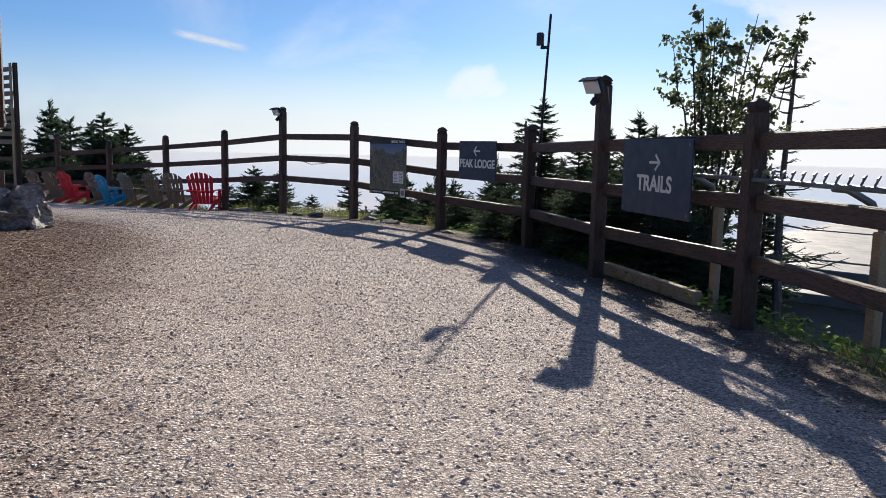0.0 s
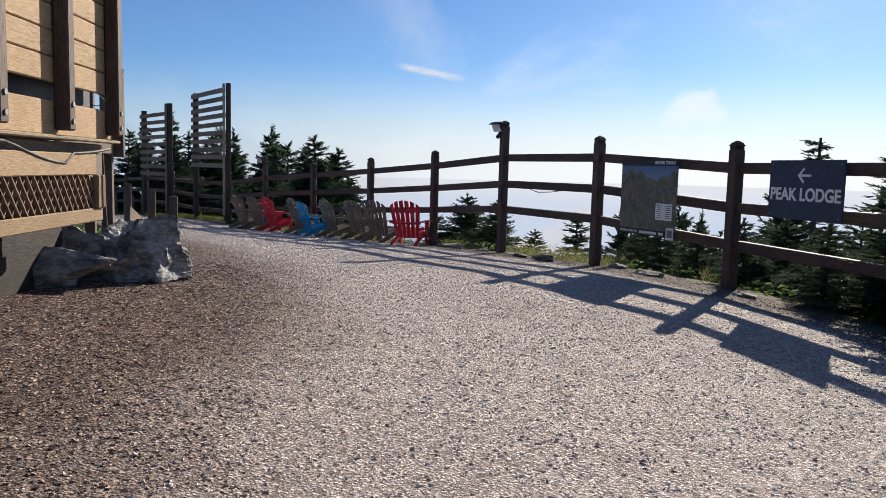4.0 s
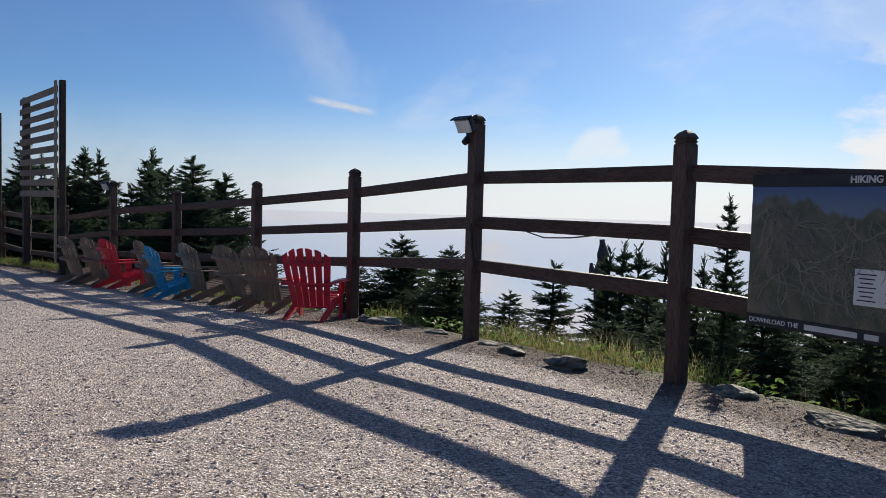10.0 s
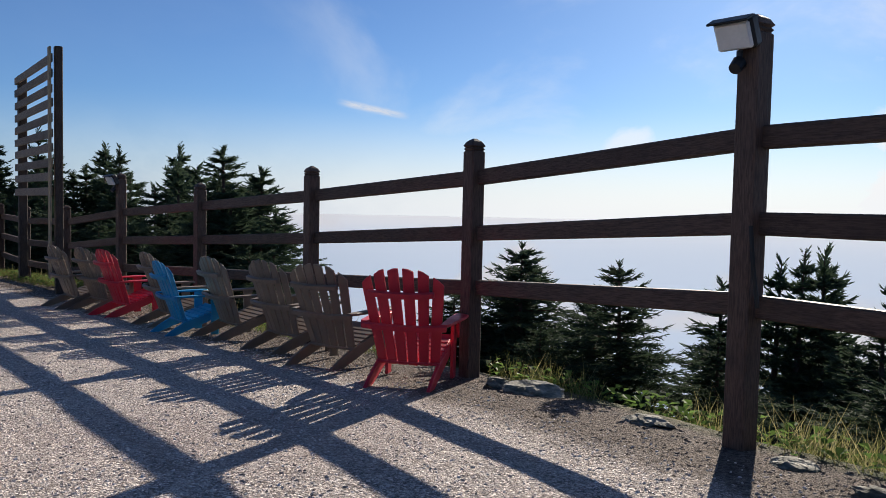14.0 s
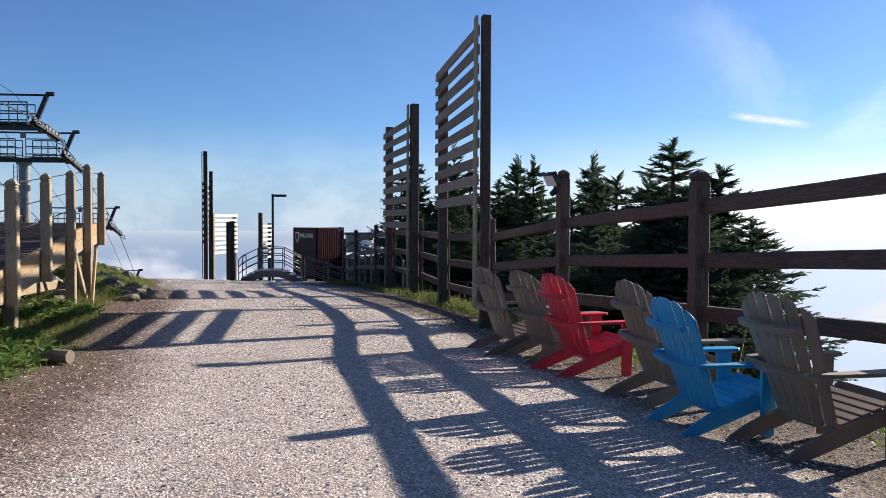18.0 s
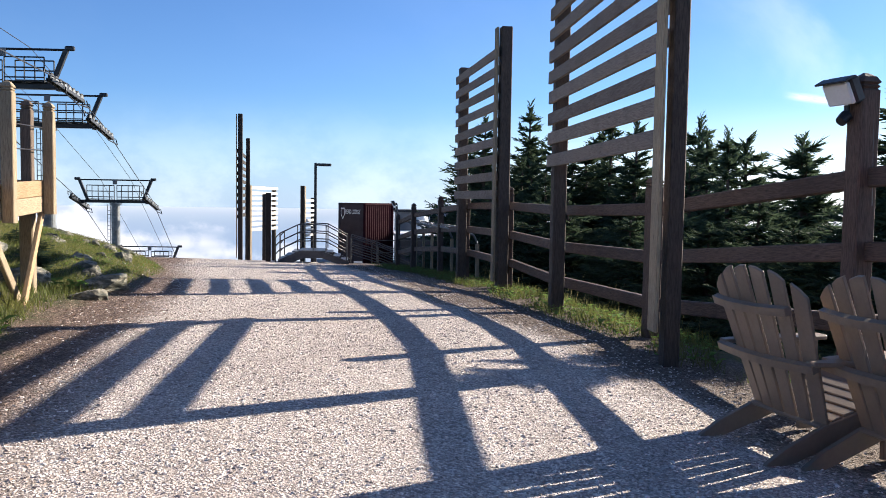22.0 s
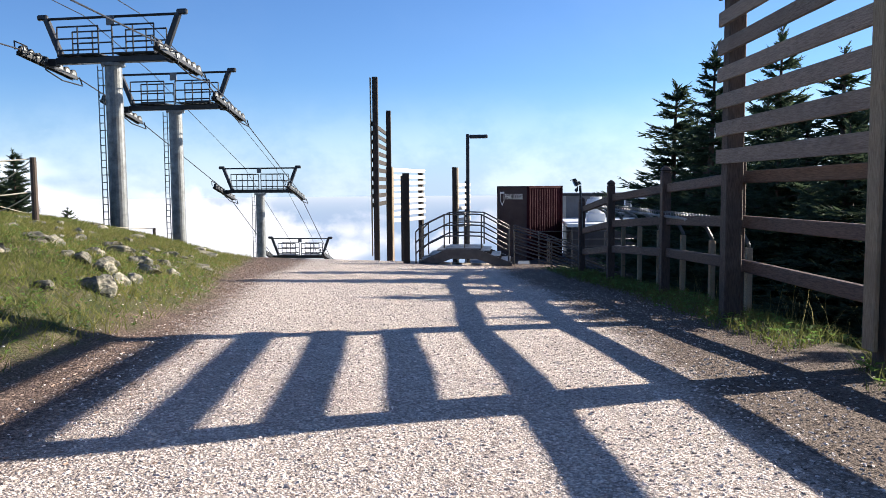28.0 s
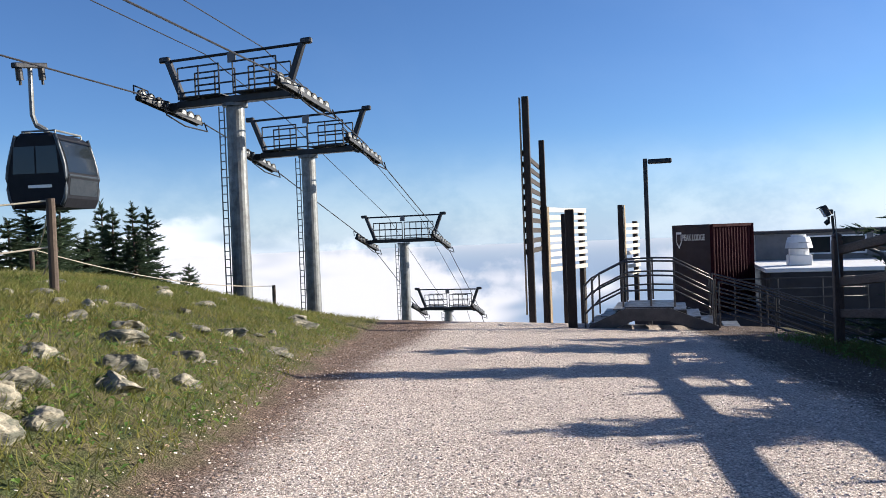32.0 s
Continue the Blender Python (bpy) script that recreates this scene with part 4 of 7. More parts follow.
def adirondack(mat, label, at, rz):
    ob = thing("adirondack_chair", label, "chair", at, rz, "chairs along the fence")
    big = 0.96 if mat is BLUE else 1.05
    ob.scale = (big, big, big)
    # local: faces +y, seat width along x
    for i in range(6):
        k = i - 2.5
        top = 0.90 - 0.024 * (abs(k) - 0.5) ** 2
        inner = 1 if k < 0 else -1
        bm = bmesh.new()
        slope = 0.012 * abs(k) + 0.006
        pr = [(-0.041, 0.0), (0.041, 0.0), (0.0475, top * 0.75), (0.0465, top + slope * inner - 0.004), (0.0, top + 0.004), (-0.0465, top - slope * inner - 0.004), (-0.0475, top * 0.75)]
        slab(bm, pr, "y", 0.02)
        part("back_slat", bm, mat, ob, m=pose(k * 0.093, -0.20 + 0.0052 * abs(k) ** 1.7, 0.17, 20, 0, k * 3.4) @ pose(0, 0, 0, 0, k * 1.2, 0))
    for z, y, half, deep in ((0.515, -0.335, 0.37, 0.035), (0.80, -0.445, 0.285, 0.035)):
        bm = bmesh.new()
        bowed_rail(bm, half, deep, 0.045, 0.04)
        part("back_rail", bm, mat, ob, m=pose(0, y, z, 20, 0, 0))
    for i in range(7):
        y, z = 0.28 - i * 0.077, 0.35 - i * 0.025
        part("seat_slat", beam_mesh(0.54, 0.073, 0.02, 0.005), mat, ob, m=pose(-0.27, y, z, 15 if i else 35, 0, 0))
    for s in (-1, 1):
        bm = bmesh.new()
        short = 0.70 if mat is BLUE else 0.84
        slab(bm, [(0.29, 0.335), (0.29, 0.24), (-0.30 * short, 0.06), (-0.54 * short, 0.0), (-0.70 * short, 0.0), (-0.66 * short, 0.035), (-0.52 * short, 0.105), (-0.20, 0.20)], "x", 0.03)
        part("rear_leg", bm, mat, ob, m=pose(s * 0.27 - 0.015, 0, 0))
        bm = bmesh.new()
        slab(bm, [(-0.055, 0.0), (0.05, 0.0), (0.062, 0.54), (-0.062, 0.54)], "x", 0.03)
        part("front_leg", bm, mat, ob, m=pose(s * 0.305 - 0.015, 0.22, 0))
        bm = bmesh.new()
        pr = [(-0.05, 0.34), (-0.02, 0.37), (0.05, 0.375), (0.085, 0.34), (0.09, 0.15), (0.06, -0.30), (0.04, -0.37), (-0.02, -0.37), (-0.025, -0.25), (-0.05, 0.15)]
        slab(bm, [(s * a_, b_) for a_, b_ in pr], "z", 0.024)
        part("armrest", bm, mat, ob, m=pose(s * 0.335, 0, 0.54, 0, 0, 0))
        bm = bmesh.new()
        slab(bm, [(0.0, 0.36), (0.05, 0.54), (-0.05, 0.54)], "x", 0.026)
        part("arm_bracket", bm, mat, ob, m=pose(s * 0.345 - 0.013, 0.22, 0))
    return ob


CHAIRS = [(RED, "bright red", -19.93, 11.95, 40), (BROWN, "brown", -21.25, 11.95, 22), (BROWN, "brown", -22.45, 12.0, 10), (BROWN, "brown", -23.84, 11.9, 5), (BLUE, "bright blue", -24.45, 11.42, 2),
          (BROWN, "brown", -25.5, 11.6, 4), (RED, "bright red", -27.1, 11.38, 10), (BROWN, "brown", -28.07, 11.27, 14), (BROWN, "brown", -28.66, 10.96, 12)]
for mat, colour, x, y, rz in CHAIRS:
    adirondack(mat, f"{colour} plastic adirondack chair facing the view, on gravel", (x, y, gz(x, y) + 0.005), rz)

# ---------------------------------------------------------------- signs on the fence


def lettering(name, words, size, parent, m, mat=None, label="", centre=True, stretch=1.0, bold=0.0):
    cu = bpy.data.curves.new(name, "FONT")
    cu.body, cu.size, cu.extrude, cu.offset = words, size, 0.002, bold
    cu.align_x, cu.align_y = "CENTER" if centre else "LEFT", "CENTER"
    tmp = bpy.data.objects.new(name, cu)
    me = bpy.data.meshes.new_from_object(tmp)
    bpy.data.objects.remove(tmp)
    me.materials.clear()
    me.materials.append(mat or LETTER)
    return part(name, me, None, parent, label, m @ Matrix.Diagonal((stretch, 1, 1, 1)))


def board_pose(i, along, z, off=0.115):
    """A pose on the fence's bay i, along its length, with x to the reader's right and y up, facing the path."""
    (x0, y0, _), (x1, y1, _) = FENCE[i], FENCE[i + 1]
    p0, p1 = Vector((x0, y0, 0)), Vector((x1, y1, 0))
    d = (p0 - p1).normalized()                   # reader's right
    nrm = Vector((d.y, -d.x, 0))                 # towards the path
    p = p1 + d * along + nrm * off + Vector((0, 0, z))
    mm = Matrix((d, Vector((0, 0, 1)), nrm)).transposed().to_4x4()
    mm.translation = p
    return mm


def way_sign(i, along, z, words, size, turn, wide, high, label, arrow_at, word_at):
    ob = thing("way_sign", label, "sign", group="way signs on the fence")
    ob.matrix_basis = board_pose(i, along, z)
    bm = bmesh.new()
    box(bm, (0, 0, 0), (wide, high, 0.02), 0.004)
    part("panel", bm, NAVY, ob)
    lettering("inscription", words, size, ob, pose(*word_at, 0.013), stretch=1.0, bold=0.006)
    bm = bmesh.new()
    s = turn
    for a_, b_, c_, d_ in ((-0.10, 0, 0.10, 0), (0.10 * s, 0, 0.02 * s, 0.075), (0.10 * s, 0, 0.02 * s, -0.075)):
        p0, p1 = Vector((a_, b_, 0)), Vector((c_, d_, 0))
        mm = frame_along(p0, p1)
        box(bm, ((p1 - p0).length / 2, 0, 0), ((p1 - p0).length + 0.02, 0.028, 0.003), 0, mm)
    part("arrow", bm, LETTER, ob, "white arrow", pose(*arrow_at, 0.013))
    for sx in (-1, 1):
        for sy in (-1, 1):
            bm = bmesh.new()
            rod(bm, (0, 0, 0), (0, 0, 0.006), 0.012, n=10)
            part("bolt", bm, STEEL, ob, m=pose(sx * (wide / 2 - 0.05), sy * (high / 2 - 0.05), 0.009))
    return ob


way_sign(3, 1.55, 0.93, "TRAILS", 0.235, 1, 1.42, 0.80, "navy blue trails sign with white arrow, on the fence", (0.0, 0.16), (0.0, -0.07))
way_sign(5, 1.55, 0.97, "PEAK LODGE", 0.205, -1, 1.28, 0.70, "navy blue lodge sign with white arrow, on the fence", (0.0, 0.17), (0.0, -0.06))

m = bpy.data.materials.new("map_print")
m.use_nodes = True
t = Tree(m.node_tree)
co = t.n("ShaderNodeTexCoord").outputs["Object"]
sp = t.n("ShaderNodeSeparateXYZ", {0: co})
ridge = t.math("ADD", t.math("MULTIPLY", t.noise(t.scaled(co, (1.6, 0.3, 1)), 1.5, 3.0), 0.7), -0.02)
hill = t.mix(t.ramp(t.noise(co, 5.0, 6.0, 0.65, 0.8), 0.35, 0.7), (0.055, 0.075, 0.045, 1), (0.17, 0.15, 0.11, 1))
c = t.mix(t.ramp(t.math("SUBTRACT", sp.outputs[1], ridge), 0.0, 0.05), hill, t.mix(t.ramp(sp.outputs[1], 0.25, 0.55), (0.16, 0.22, 0.32, 1), (0.05, 0.11, 0.26, 1)))
bs = t.n("ShaderNodeBsdfPrincipled", {"Base Color": c, "Roughness": 0.4})
t.t.links.new(bs.outputs[0], t.n("ShaderNodeOutputMaterial").inputs[0])
MAPPRINT = m
TRAILINK = material("map_trail_ink", (0.26, 0.24, 0.19), 0.5, var=0.3, bump=0, random=0.35)
trail_map = thing("trail_map", "illustrated trail map board with dark header, on the fence", "sign")
trail_map.matrix_basis = board_pose(6, 1.45, 0.75)
MW, MH = 1.30, 1.16
bm = bmesh.new()
box(bm, (0, 0, 0), (MW, MH - 0.18, 0.02), 0.003)
part("picture", bm, MAPPRINT, trail_map)
for name, y in (("header", MH / 2 - 0.045), ("footer", -MH / 2 + 0.045)):
    bm = bmesh.new()
    box(bm, (0, 0, 0), (MW + 0.006, 0.09, 0.024), 0.003)
    part(name, bm, CHARCOAL, trail_map, m=pose(0, y, 0))
lettering("title", "HIKING TRAILS", 0.068, trail_map, pose(MW / 2 - 0.28, MH / 2 - 0.045, 0.014), bold=0.002)
lettering("footer_inscription", "DOWNLOAD THE", 0.052, trail_map, pose(-MW / 2 + 0.24, -MH / 2 + 0.045, 0.014))
for at, ln in ((0.70, 0.40), (1.0, 0.10)):
    bm = bmesh.new()
    box(bm, (0, 0, 0), (ln, 0.040, 0.003))
    part("footer_bar", bm, LETTER, trail_map, m=pose(-MW / 2 + at, -MH / 2 + 0.045, 0.013))
bm = bmesh.new()
box(bm, (0, 0, 0), (0.36, 0.25, 0.006))
part("legend", bm, LETTER, trail_map, "pale legend panel", pose(MW / 2 - 0.26, -0.20, 0.013))
bm = bmesh.new()
for i in range(7):
    box(bm, (-0.09, 0.09 - i * 0.03, 0), (0.13 - 0.02 * (i % 3), 0.008, 0.002))
    box(bm, (0.10, 0.09 - i * 0.03, 0), (0.12 - 0.02 * (i % 2), 0.008, 0.002))
part("legend_lines", bm, CHARCOAL, trail_map, m=pose(MW / 2 - 0.26, -0.20, 0.0175))
bm = bmesh.new()
box(bm, (0, 0, 0), (0.16, 0.18, 0.006))
part("square_label", bm, LETTER, trail_map, "pale square label", pose(MW / 2 - 0.1, -MH / 2 + 0.06, 0.016))
bm = bmesh.new()
box(bm, (0, 0, 0), (0.11, 0.11, 0.004))
part("label_patch", bm, GREYWALL, trail_map, m=pose(MW / 2 - 0.1, -MH / 2 + 0.06, 0.0195))
rs = np.random.RandomState(4)
for i in range(120):
    # runs that leave the summit or a ridge and wander downhill
    px_, py_ = ((-0.42 + rs.normal(0, 0.05), 0.34 - rs.uniform(0, 0.1)) if i % 3 == 0 else (rs.uniform(-0.58, 0.5), rs.uniform(-0.2, 0.28)))
    head = rs.uniform(-0.5, 1.5) - math.pi / 2
    pts = []
    for k in range(9):
        pts.append((np.clip(px_, -0.63, 0.63), np.clip(py_, -0.47, 0.36), 0.0105))
        head = 0.8 * head + 0.2 * (0.25 - math.pi / 2) + rs.normal(0, 0.42)
        px_, py_ = px_ + math.cos(head) * 0.052, py_ + math.sin(head) * 0.052
    bm = bmesh.new()
    sweep(bm, pts, rs.uniform(0.003, 0.008), 4)
    part("trail_line", bm, TRAILINK, trail_map)

# ---------------------------------------------------------------- ski racks behind the fence


def ski_rack(p0, p1, z, n_post):
    ob = thing("ski_rack", "steel ski rack with bent arms and pegs behind the fence", "ski rack", group="ski racks")
    p0, p1 = Vector((*p0, 0)), Vector((*p1, 0))
    d = (p1 - p0).normalized()
    nrm = Vector((d.y, -d.x, 0))
    if nrm.y < 0:
        nrm = -nrm
    for i in range(n_post):
        p = p0.lerp(p1, i / max(n_post - 1, 1))
        g = gz(p.x, p.y)
        bm = bmesh.new()
        box(bm, (0, 0, (z - 0.15 + g) / 2), (0.10, 0.08, z - 0.15 - g), 0.01)
        part("leg", bm, GREYWOOD, ob, m=Matrix.Translation(p) @ pose(0, 0, 0, 0, 0, math.degrees(math.atan2(d.y, d.x))))
        bm = bmesh.new()
        sweep(bm, [p + Vector((0, 0, z - 0.35)), p + Vector((0, 0, z - 0.12)), p - nrm * 0.10 + Vector((0, 0, z + 0.06)), p - nrm * 0.30 + Vector((0, 0, z + 0.16)), p - nrm * 0.42 + Vector((0, 0, z + 0.17))], 0.03, 8)
        part("arm", bm, STEEL, ob, "bent galvanised arm", smooth=True)
    bm = bmesh.new()
    sweep(bm, [p0 - nrm * 0.40 + Vector((0, 0, z + 0.18)), p1 - nrm * 0.40 + Vector((0, 0, z + 0.18))], 0.022, 8)
    part("rail", bm, STEEL, ob)
    for i in range(int((p1 - p0).length / 0.14)):
        q = p0 + d * (0.07 + i * 0.14) - nrm * 0.40 + Vector((0, 0, z + 0.2))
        bm = bmesh.new()
        sweep(bm, [q, q + d * 0.05 + Vector((0, 0, 0.07)), q + d * 0.09 - nrm * 0.05 + Vector((0, 0, 0.05))], 0.009, 5)
        part("peg", bm, STEEL, ob)
    return ob


ski_rack((-43.2, 11.1), (-51.5, 10.2), -0.45, 7)
ski_rack((-3.4, 8.02), (0.4, 4.9), 0.80, 3)

# ---------------------------------------------------------------- light pole, far stair bridge, container, lodge
g0 = gz(-59.6, 6.3)
light_pole = thing("light_pole", "slim dark square light pole with one flat lamp head", "lamp post", (-59.6, 6.3, g0))
bm = bmesh.new()
box(bm, (0, 0, (2.02 - g0) / 2), (0.115, 0.115, 2.02 - g0), 0.01)
part("pole", bm, DARKSTEEL, light_pole)
bm = bmesh.new()
box(bm, (0.05, 0.38, 1.93 - g0), (0.26, 0.62, 0.12), 0.025)
part("lamp_head", bm, DARKSTEEL, light_pole)
bm = bmesh.new()
box(bm, (0, 0, 0.02), (0.3, 0.3, 0.04), 0.01)
part("base_plate", bm, STEEL, light_pole)

bridge = thing("stair_bridge", "small steel stair bridge with arched side plates and pipe railings", "bridge")
BX0, BX1, BY0, BY1, BG = -55.6, -57.4, 5.05, 7.85, -2.12
for x in (BX0, BX1):
    bm = bmesh.new()
    prof = [(BY0, BG), (BY0 + 0.05, BG + 0.14), (BY0 + 0.85, BG + 0.50), (BY1 - 1.0, BG + 0.50), (BY1, BG + 0.10), (BY1, BG - 0.02), (BY1 - 0.35, BG - 0.02), (BY1 - 1.05, BG + 0.22), (BY0 + 1.0, BG + 0.22), (BY0 + 0.45, BG)]
    face = bm.faces.new([bm.verts.new((x, a_, b_)) for a_, b_ in prof])
    ext = bmesh.ops.extrude_face_region(bm, geom=[face])
    bmesh.ops.translate(bm, verts=[v for v in ext["geom"] if isinstance(v, bmesh.types.BMVert)], vec=(0.06, 0, 0))
    part("side_plate", bm, PIPE, bridge)
for i in range(3):
    bm = bmesh.new()
    box(bm, ((BX0 + BX1) / 2, BY0 + 0.16 + i * 0.27, BG + 0.16 + i * 0.155), (1.72, 0.27, 0.035), 0.004)
    part("tread", bm, STEEL, bridge)
for i in range(3):
    bm = bmesh.new()
    box(bm, ((BX0 + BX1) / 2, BY1 - 0.2 - i * 0.3, BG + 0.13 + i * 0.155), (1.72, 0.28, 0.035), 0.004)
    part("tread", bm, PIPE, bridge)
bm = bmesh.new()
box(bm, ((BX0 + BX1) / 2, (BY0 + BY1) / 2 - 0.05, BG + 0.50), (1.72, 1.05, 0.04), 0.005)
part("deck_plate", bm, PIPE, bridge)


def pipe_rails(parent, line, heights, r=0.022, posts=(), foot=0.0):
    """Parallel pipes over a line of points, and uprights at some of them."""
    for h in heights:
        bm = bmesh.new()
        sweep(bm, [Vector(p) + Vector((0, 0, h)) for p in line], r, 7)
        part("rail_pipe", bm, PIPE, parent, smooth=True)
    for i in posts:
        bm = bmesh.new()
        rod(bm, Vector(line[i]) + Vector((0, 0, foot)), Vector(line[i]) + Vector((0, 0, max(heights))), r, n=7)
        part("rail_post", bm, PIPE, parent)


for x in (BX0 + 0.05, BX1):
    pipe_rails(bridge, [(x, BY0 - 0.05, BG + 0.02), (x, BY0 + 0.12, BG + 0.2), (x, BY0 + 0.8, BG + 0.53), (x, (BY0 + BY1) / 2, BG + 0.55), (x, BY1 - 0.9, BG + 0.53), (x, BY1 - 0.1, BG + 0.1)], (0.36, 0.68, 1.0), posts=(0, 1, 2, 3, 4, 5))

steps = thing("stairway", "long steel stairway with pipe railings down to the lodge", "stairs")
for o in (0.0, -1.6, -3.2):
    pipe_rails(steps, [(-56.2 + o, 7.9, -2.05), (-55.6 + o, 9.0, -2.35), (-54.6 + o, 11.0, -3.05), (-53.6 + o, 13.2, -3.9), (-53.4 + o, 14.6, -4.2)], (0.30, 0.62, 0.95), posts=(0, 1, 2, 3, 4), foot=-0.15)
for i in range(16):
    k = i / 15
    bm = bmesh.new()
    box(bm, (-56.6 + 2.4 * k, 8.2 + 5.3 * k, -2.2 - 1.85 * k), (2.6, 0.36, 0.05), 0.005)
    part("tread", bm, STEEL, steps)
bm = bmesh.new()
box(bm, (-54.75, 9.6, -2.55), (0.06, 3.6, 0.32), 0.01, pose(0, 0, 0))
part("stringer", bm, PIPE, steps)

KZ0, KZ1 = -3.60, 0.22
container = thing("container", "maroon corrugated shipping container, its end panel coloured as shaded maroon", "container")
ka, kb, kc = Vector((-73.9, 6.99, 0)), Vector((-73.2, 8.53, 0)), Vector((-75.4, 10.34, 0))
kn = (kc - kb).normalized()
# corrugated long side
bm = bmesh.new()
ln = 2.85
steps_n = 14
top, bot = [], []
wv = Vector((kn.y, -kn.x, 0))
for i in range(steps_n * 4 + 1):
    s = i / (steps_n * 4) * ln
    o = (0, 1, 1, 0)[i % 4] * 0.036
    p = kb + kn * s - wv * o
    top.append(bm.verts.new((p.x, p.y, KZ1 - 0.12))), bot.append(bm.verts.new((p.x, p.y, KZ0 + 0.12)))
for i in range(len(top) - 1):
    bm.faces.new((bot[i], bot[i + 1], top[i + 1], top[i]))
part("side_wall", bm, MAROON, container)
for z in (KZ0 + 0.06, KZ1 - 0.06):
    bar("side_frame", kb + Vector((0, 0, z)), kb + kn * ln + Vector((0, 0, z)), 0.1, 0.13, MAROON, container)
    bar("end_frame", ka + Vector((0, 0, z)), kb + Vector((0, 0, z)), 0.1, 0.13, SHADEMAROON, container)
for p in (ka, kb, kb + kn * ln):
    bar("corner_post", p + Vector((0, 0, KZ0)), p + Vector((0, 0, KZ1)), 0.14, 0.14, MAROON if p is not ka else SHADEMAROON, container, up=(1, 0, 0))
kd = (kb - ka).normalized()
bar("end_panel", ka + Vector((0, 0, (KZ0 + KZ1) / 2)), kb + Vector((0, 0, (KZ0 + KZ1) / 2)), 0.05, KZ1 - KZ0 - 0.05, SHADEMAROON, container, "end panel coloured as maroon in shade")
bm = bmesh.new()
pl = [ka, kb, kb + kn * ln, ka + kn * ln]
bm.faces.new([bm.verts.new((p.x, p.y, KZ1 - 0.03)) for p in pl])
part("roof", bm, MAROON, container)
for s in (0.5, 0.9, 1.3, 1.7):
    bm = bmesh.new()
    q = kb + kn * s + wv * 0.05
    rod(bm, (q.x, q.y, KZ0 + 0.35), (q.x, q.y, KZ0 + 1.75), 0.02, n=6)
    part("lock_rod", bm, MAROON, container)
kn2 = Vector((kd.y, -kd.x, 0))
mm = Matrix((kd, Vector((0, 0, 1)), kn2)).transposed().to_4x4()
mm.translation = ka + kd * 0.90 + kn2 * 0.03 + Vector((0, 0, KZ1 - 0.56))
lettering("inscription", "PEAK LODGE", 0.38, container, mm, stretch=0.45, bold=0.006)
for grow, lift, mt, name in ((1.0, 0.030, LETTER, "shield_badge"), (0.74, 0.038, SHADEMAROON, "shield_field")):
    bm = bmesh.new()
    slab(bm, [(a_ * grow, b_ * grow) for a_, b_ in ((-0.12, 0.36), (0.12, 0.36), (0.12, -0.10), (0.0, -0.38), (-0.12, -0.10))], "z", 0.012)
    mm2 = mm.copy()
    mm2.translation = ka + kd * 0.24 + kn2 * lift + Vector((0, 0, KZ1 - 0.66))
    part(name, bm, mt, container, "plain white shield outline" if grow == 1.0 else "", mm2)

lodge = thing("lodge", "low flat-roofed lodge with white roofs and dark walls below the crest", "building")
LB = [("lower_roof", (-75.0, 15.2, -1.72), (7.5, 9.6, 0.16), WHITEMETAL), ("lower_wall", (-74.8, 15.2, -3.6), (7.0, 9.2, 3.6), CHARCOAL), ("upper_wall", (-81.0, 15.9, -1.1), (4.0, 10.2, 1.5), GREYWALL), ("upper_roof", (-81.0, 15.9, -0.30), (4.4, 10.6, 0.14), CHARCOAL), ("terrace", (-74.6, 8.3, -6.6), (6.4, 6.0, 6.0), CHARCOAL), ("walkway_slab", (-64.0, 11.5, -4.6), (15.0, 6.5, 0.5), CONCRETE)]
for name, c_, s_, mt in LB:
    bm = bmesh.new()
    box(bm, c_, s_, 0.02)
    part(name, bm, mt, lodge)
for i in range(3):
    bm = bmesh.new()
    box(bm, (-78.97, 13.6 + i * 1.5, -0.95), (0.06, 1.1, 0.75), 0.01)
    win = part("window", bm, GLASS, lodge)
    bm = bmesh.new()
    for o in (-0.57, 0.57):
        box(bm, (-78.95, 13.6 + i * 1.5 + o, -0.95), (0.1, 0.07, 0.85), 0.005)
    for o in (-0.41, 0.41):
        box(bm, (-78.95, 13.6 + i * 1.5, -0.95 + o), (0.1, 1.2, 0.07), 0.005)
    part("frame", bm, WHITEMETAL, win)
vent = thing("roof_vent", "white ribbed rooftop exhaust fan", "vent", (-73.6, 12.0, -1.64))
bm = bmesh.new()
box(bm, (0, 0, 0.22), (0.9, 0.9, 0.44), 0.03)
part("curb", bm, WHITEMETAL, vent)
for i, (r0, r1, z, h) in enumerate(((0.40, 0.40, 0.44, 0.25), (0.55, 0.5, 0.72, 0.22), (0.5, 0.42, 0.96, 0.22), (0.30, 0.30, 1.18, 0.1))):
    bm = bmesh.new()
    rod(bm, (0, 0, z), (0, 0, z + h), r0, r1, 18)
    part("drum", bm, WHITEMETAL, vent)
# railing of the walkway in front of the lodge
walk_rail = thing("walkway_railing", "dark pipe railing along the walkway below the lodge", "railing")
pipe_rails(walk_rail, [(-66.0, 8.9, -4.4), (-66.2, 10.3, -4.4), (-66.4, 11.7, -4.4), (-66.6, 13.1, -4.4)], (2.05, 2.35, 2.70), r=0.02, posts=(0, 1, 2, 3))
# low service building and its roof below the start of the fence
shed = thing("service_roof", "wide grey flat roof of a service building below the fence", "building")
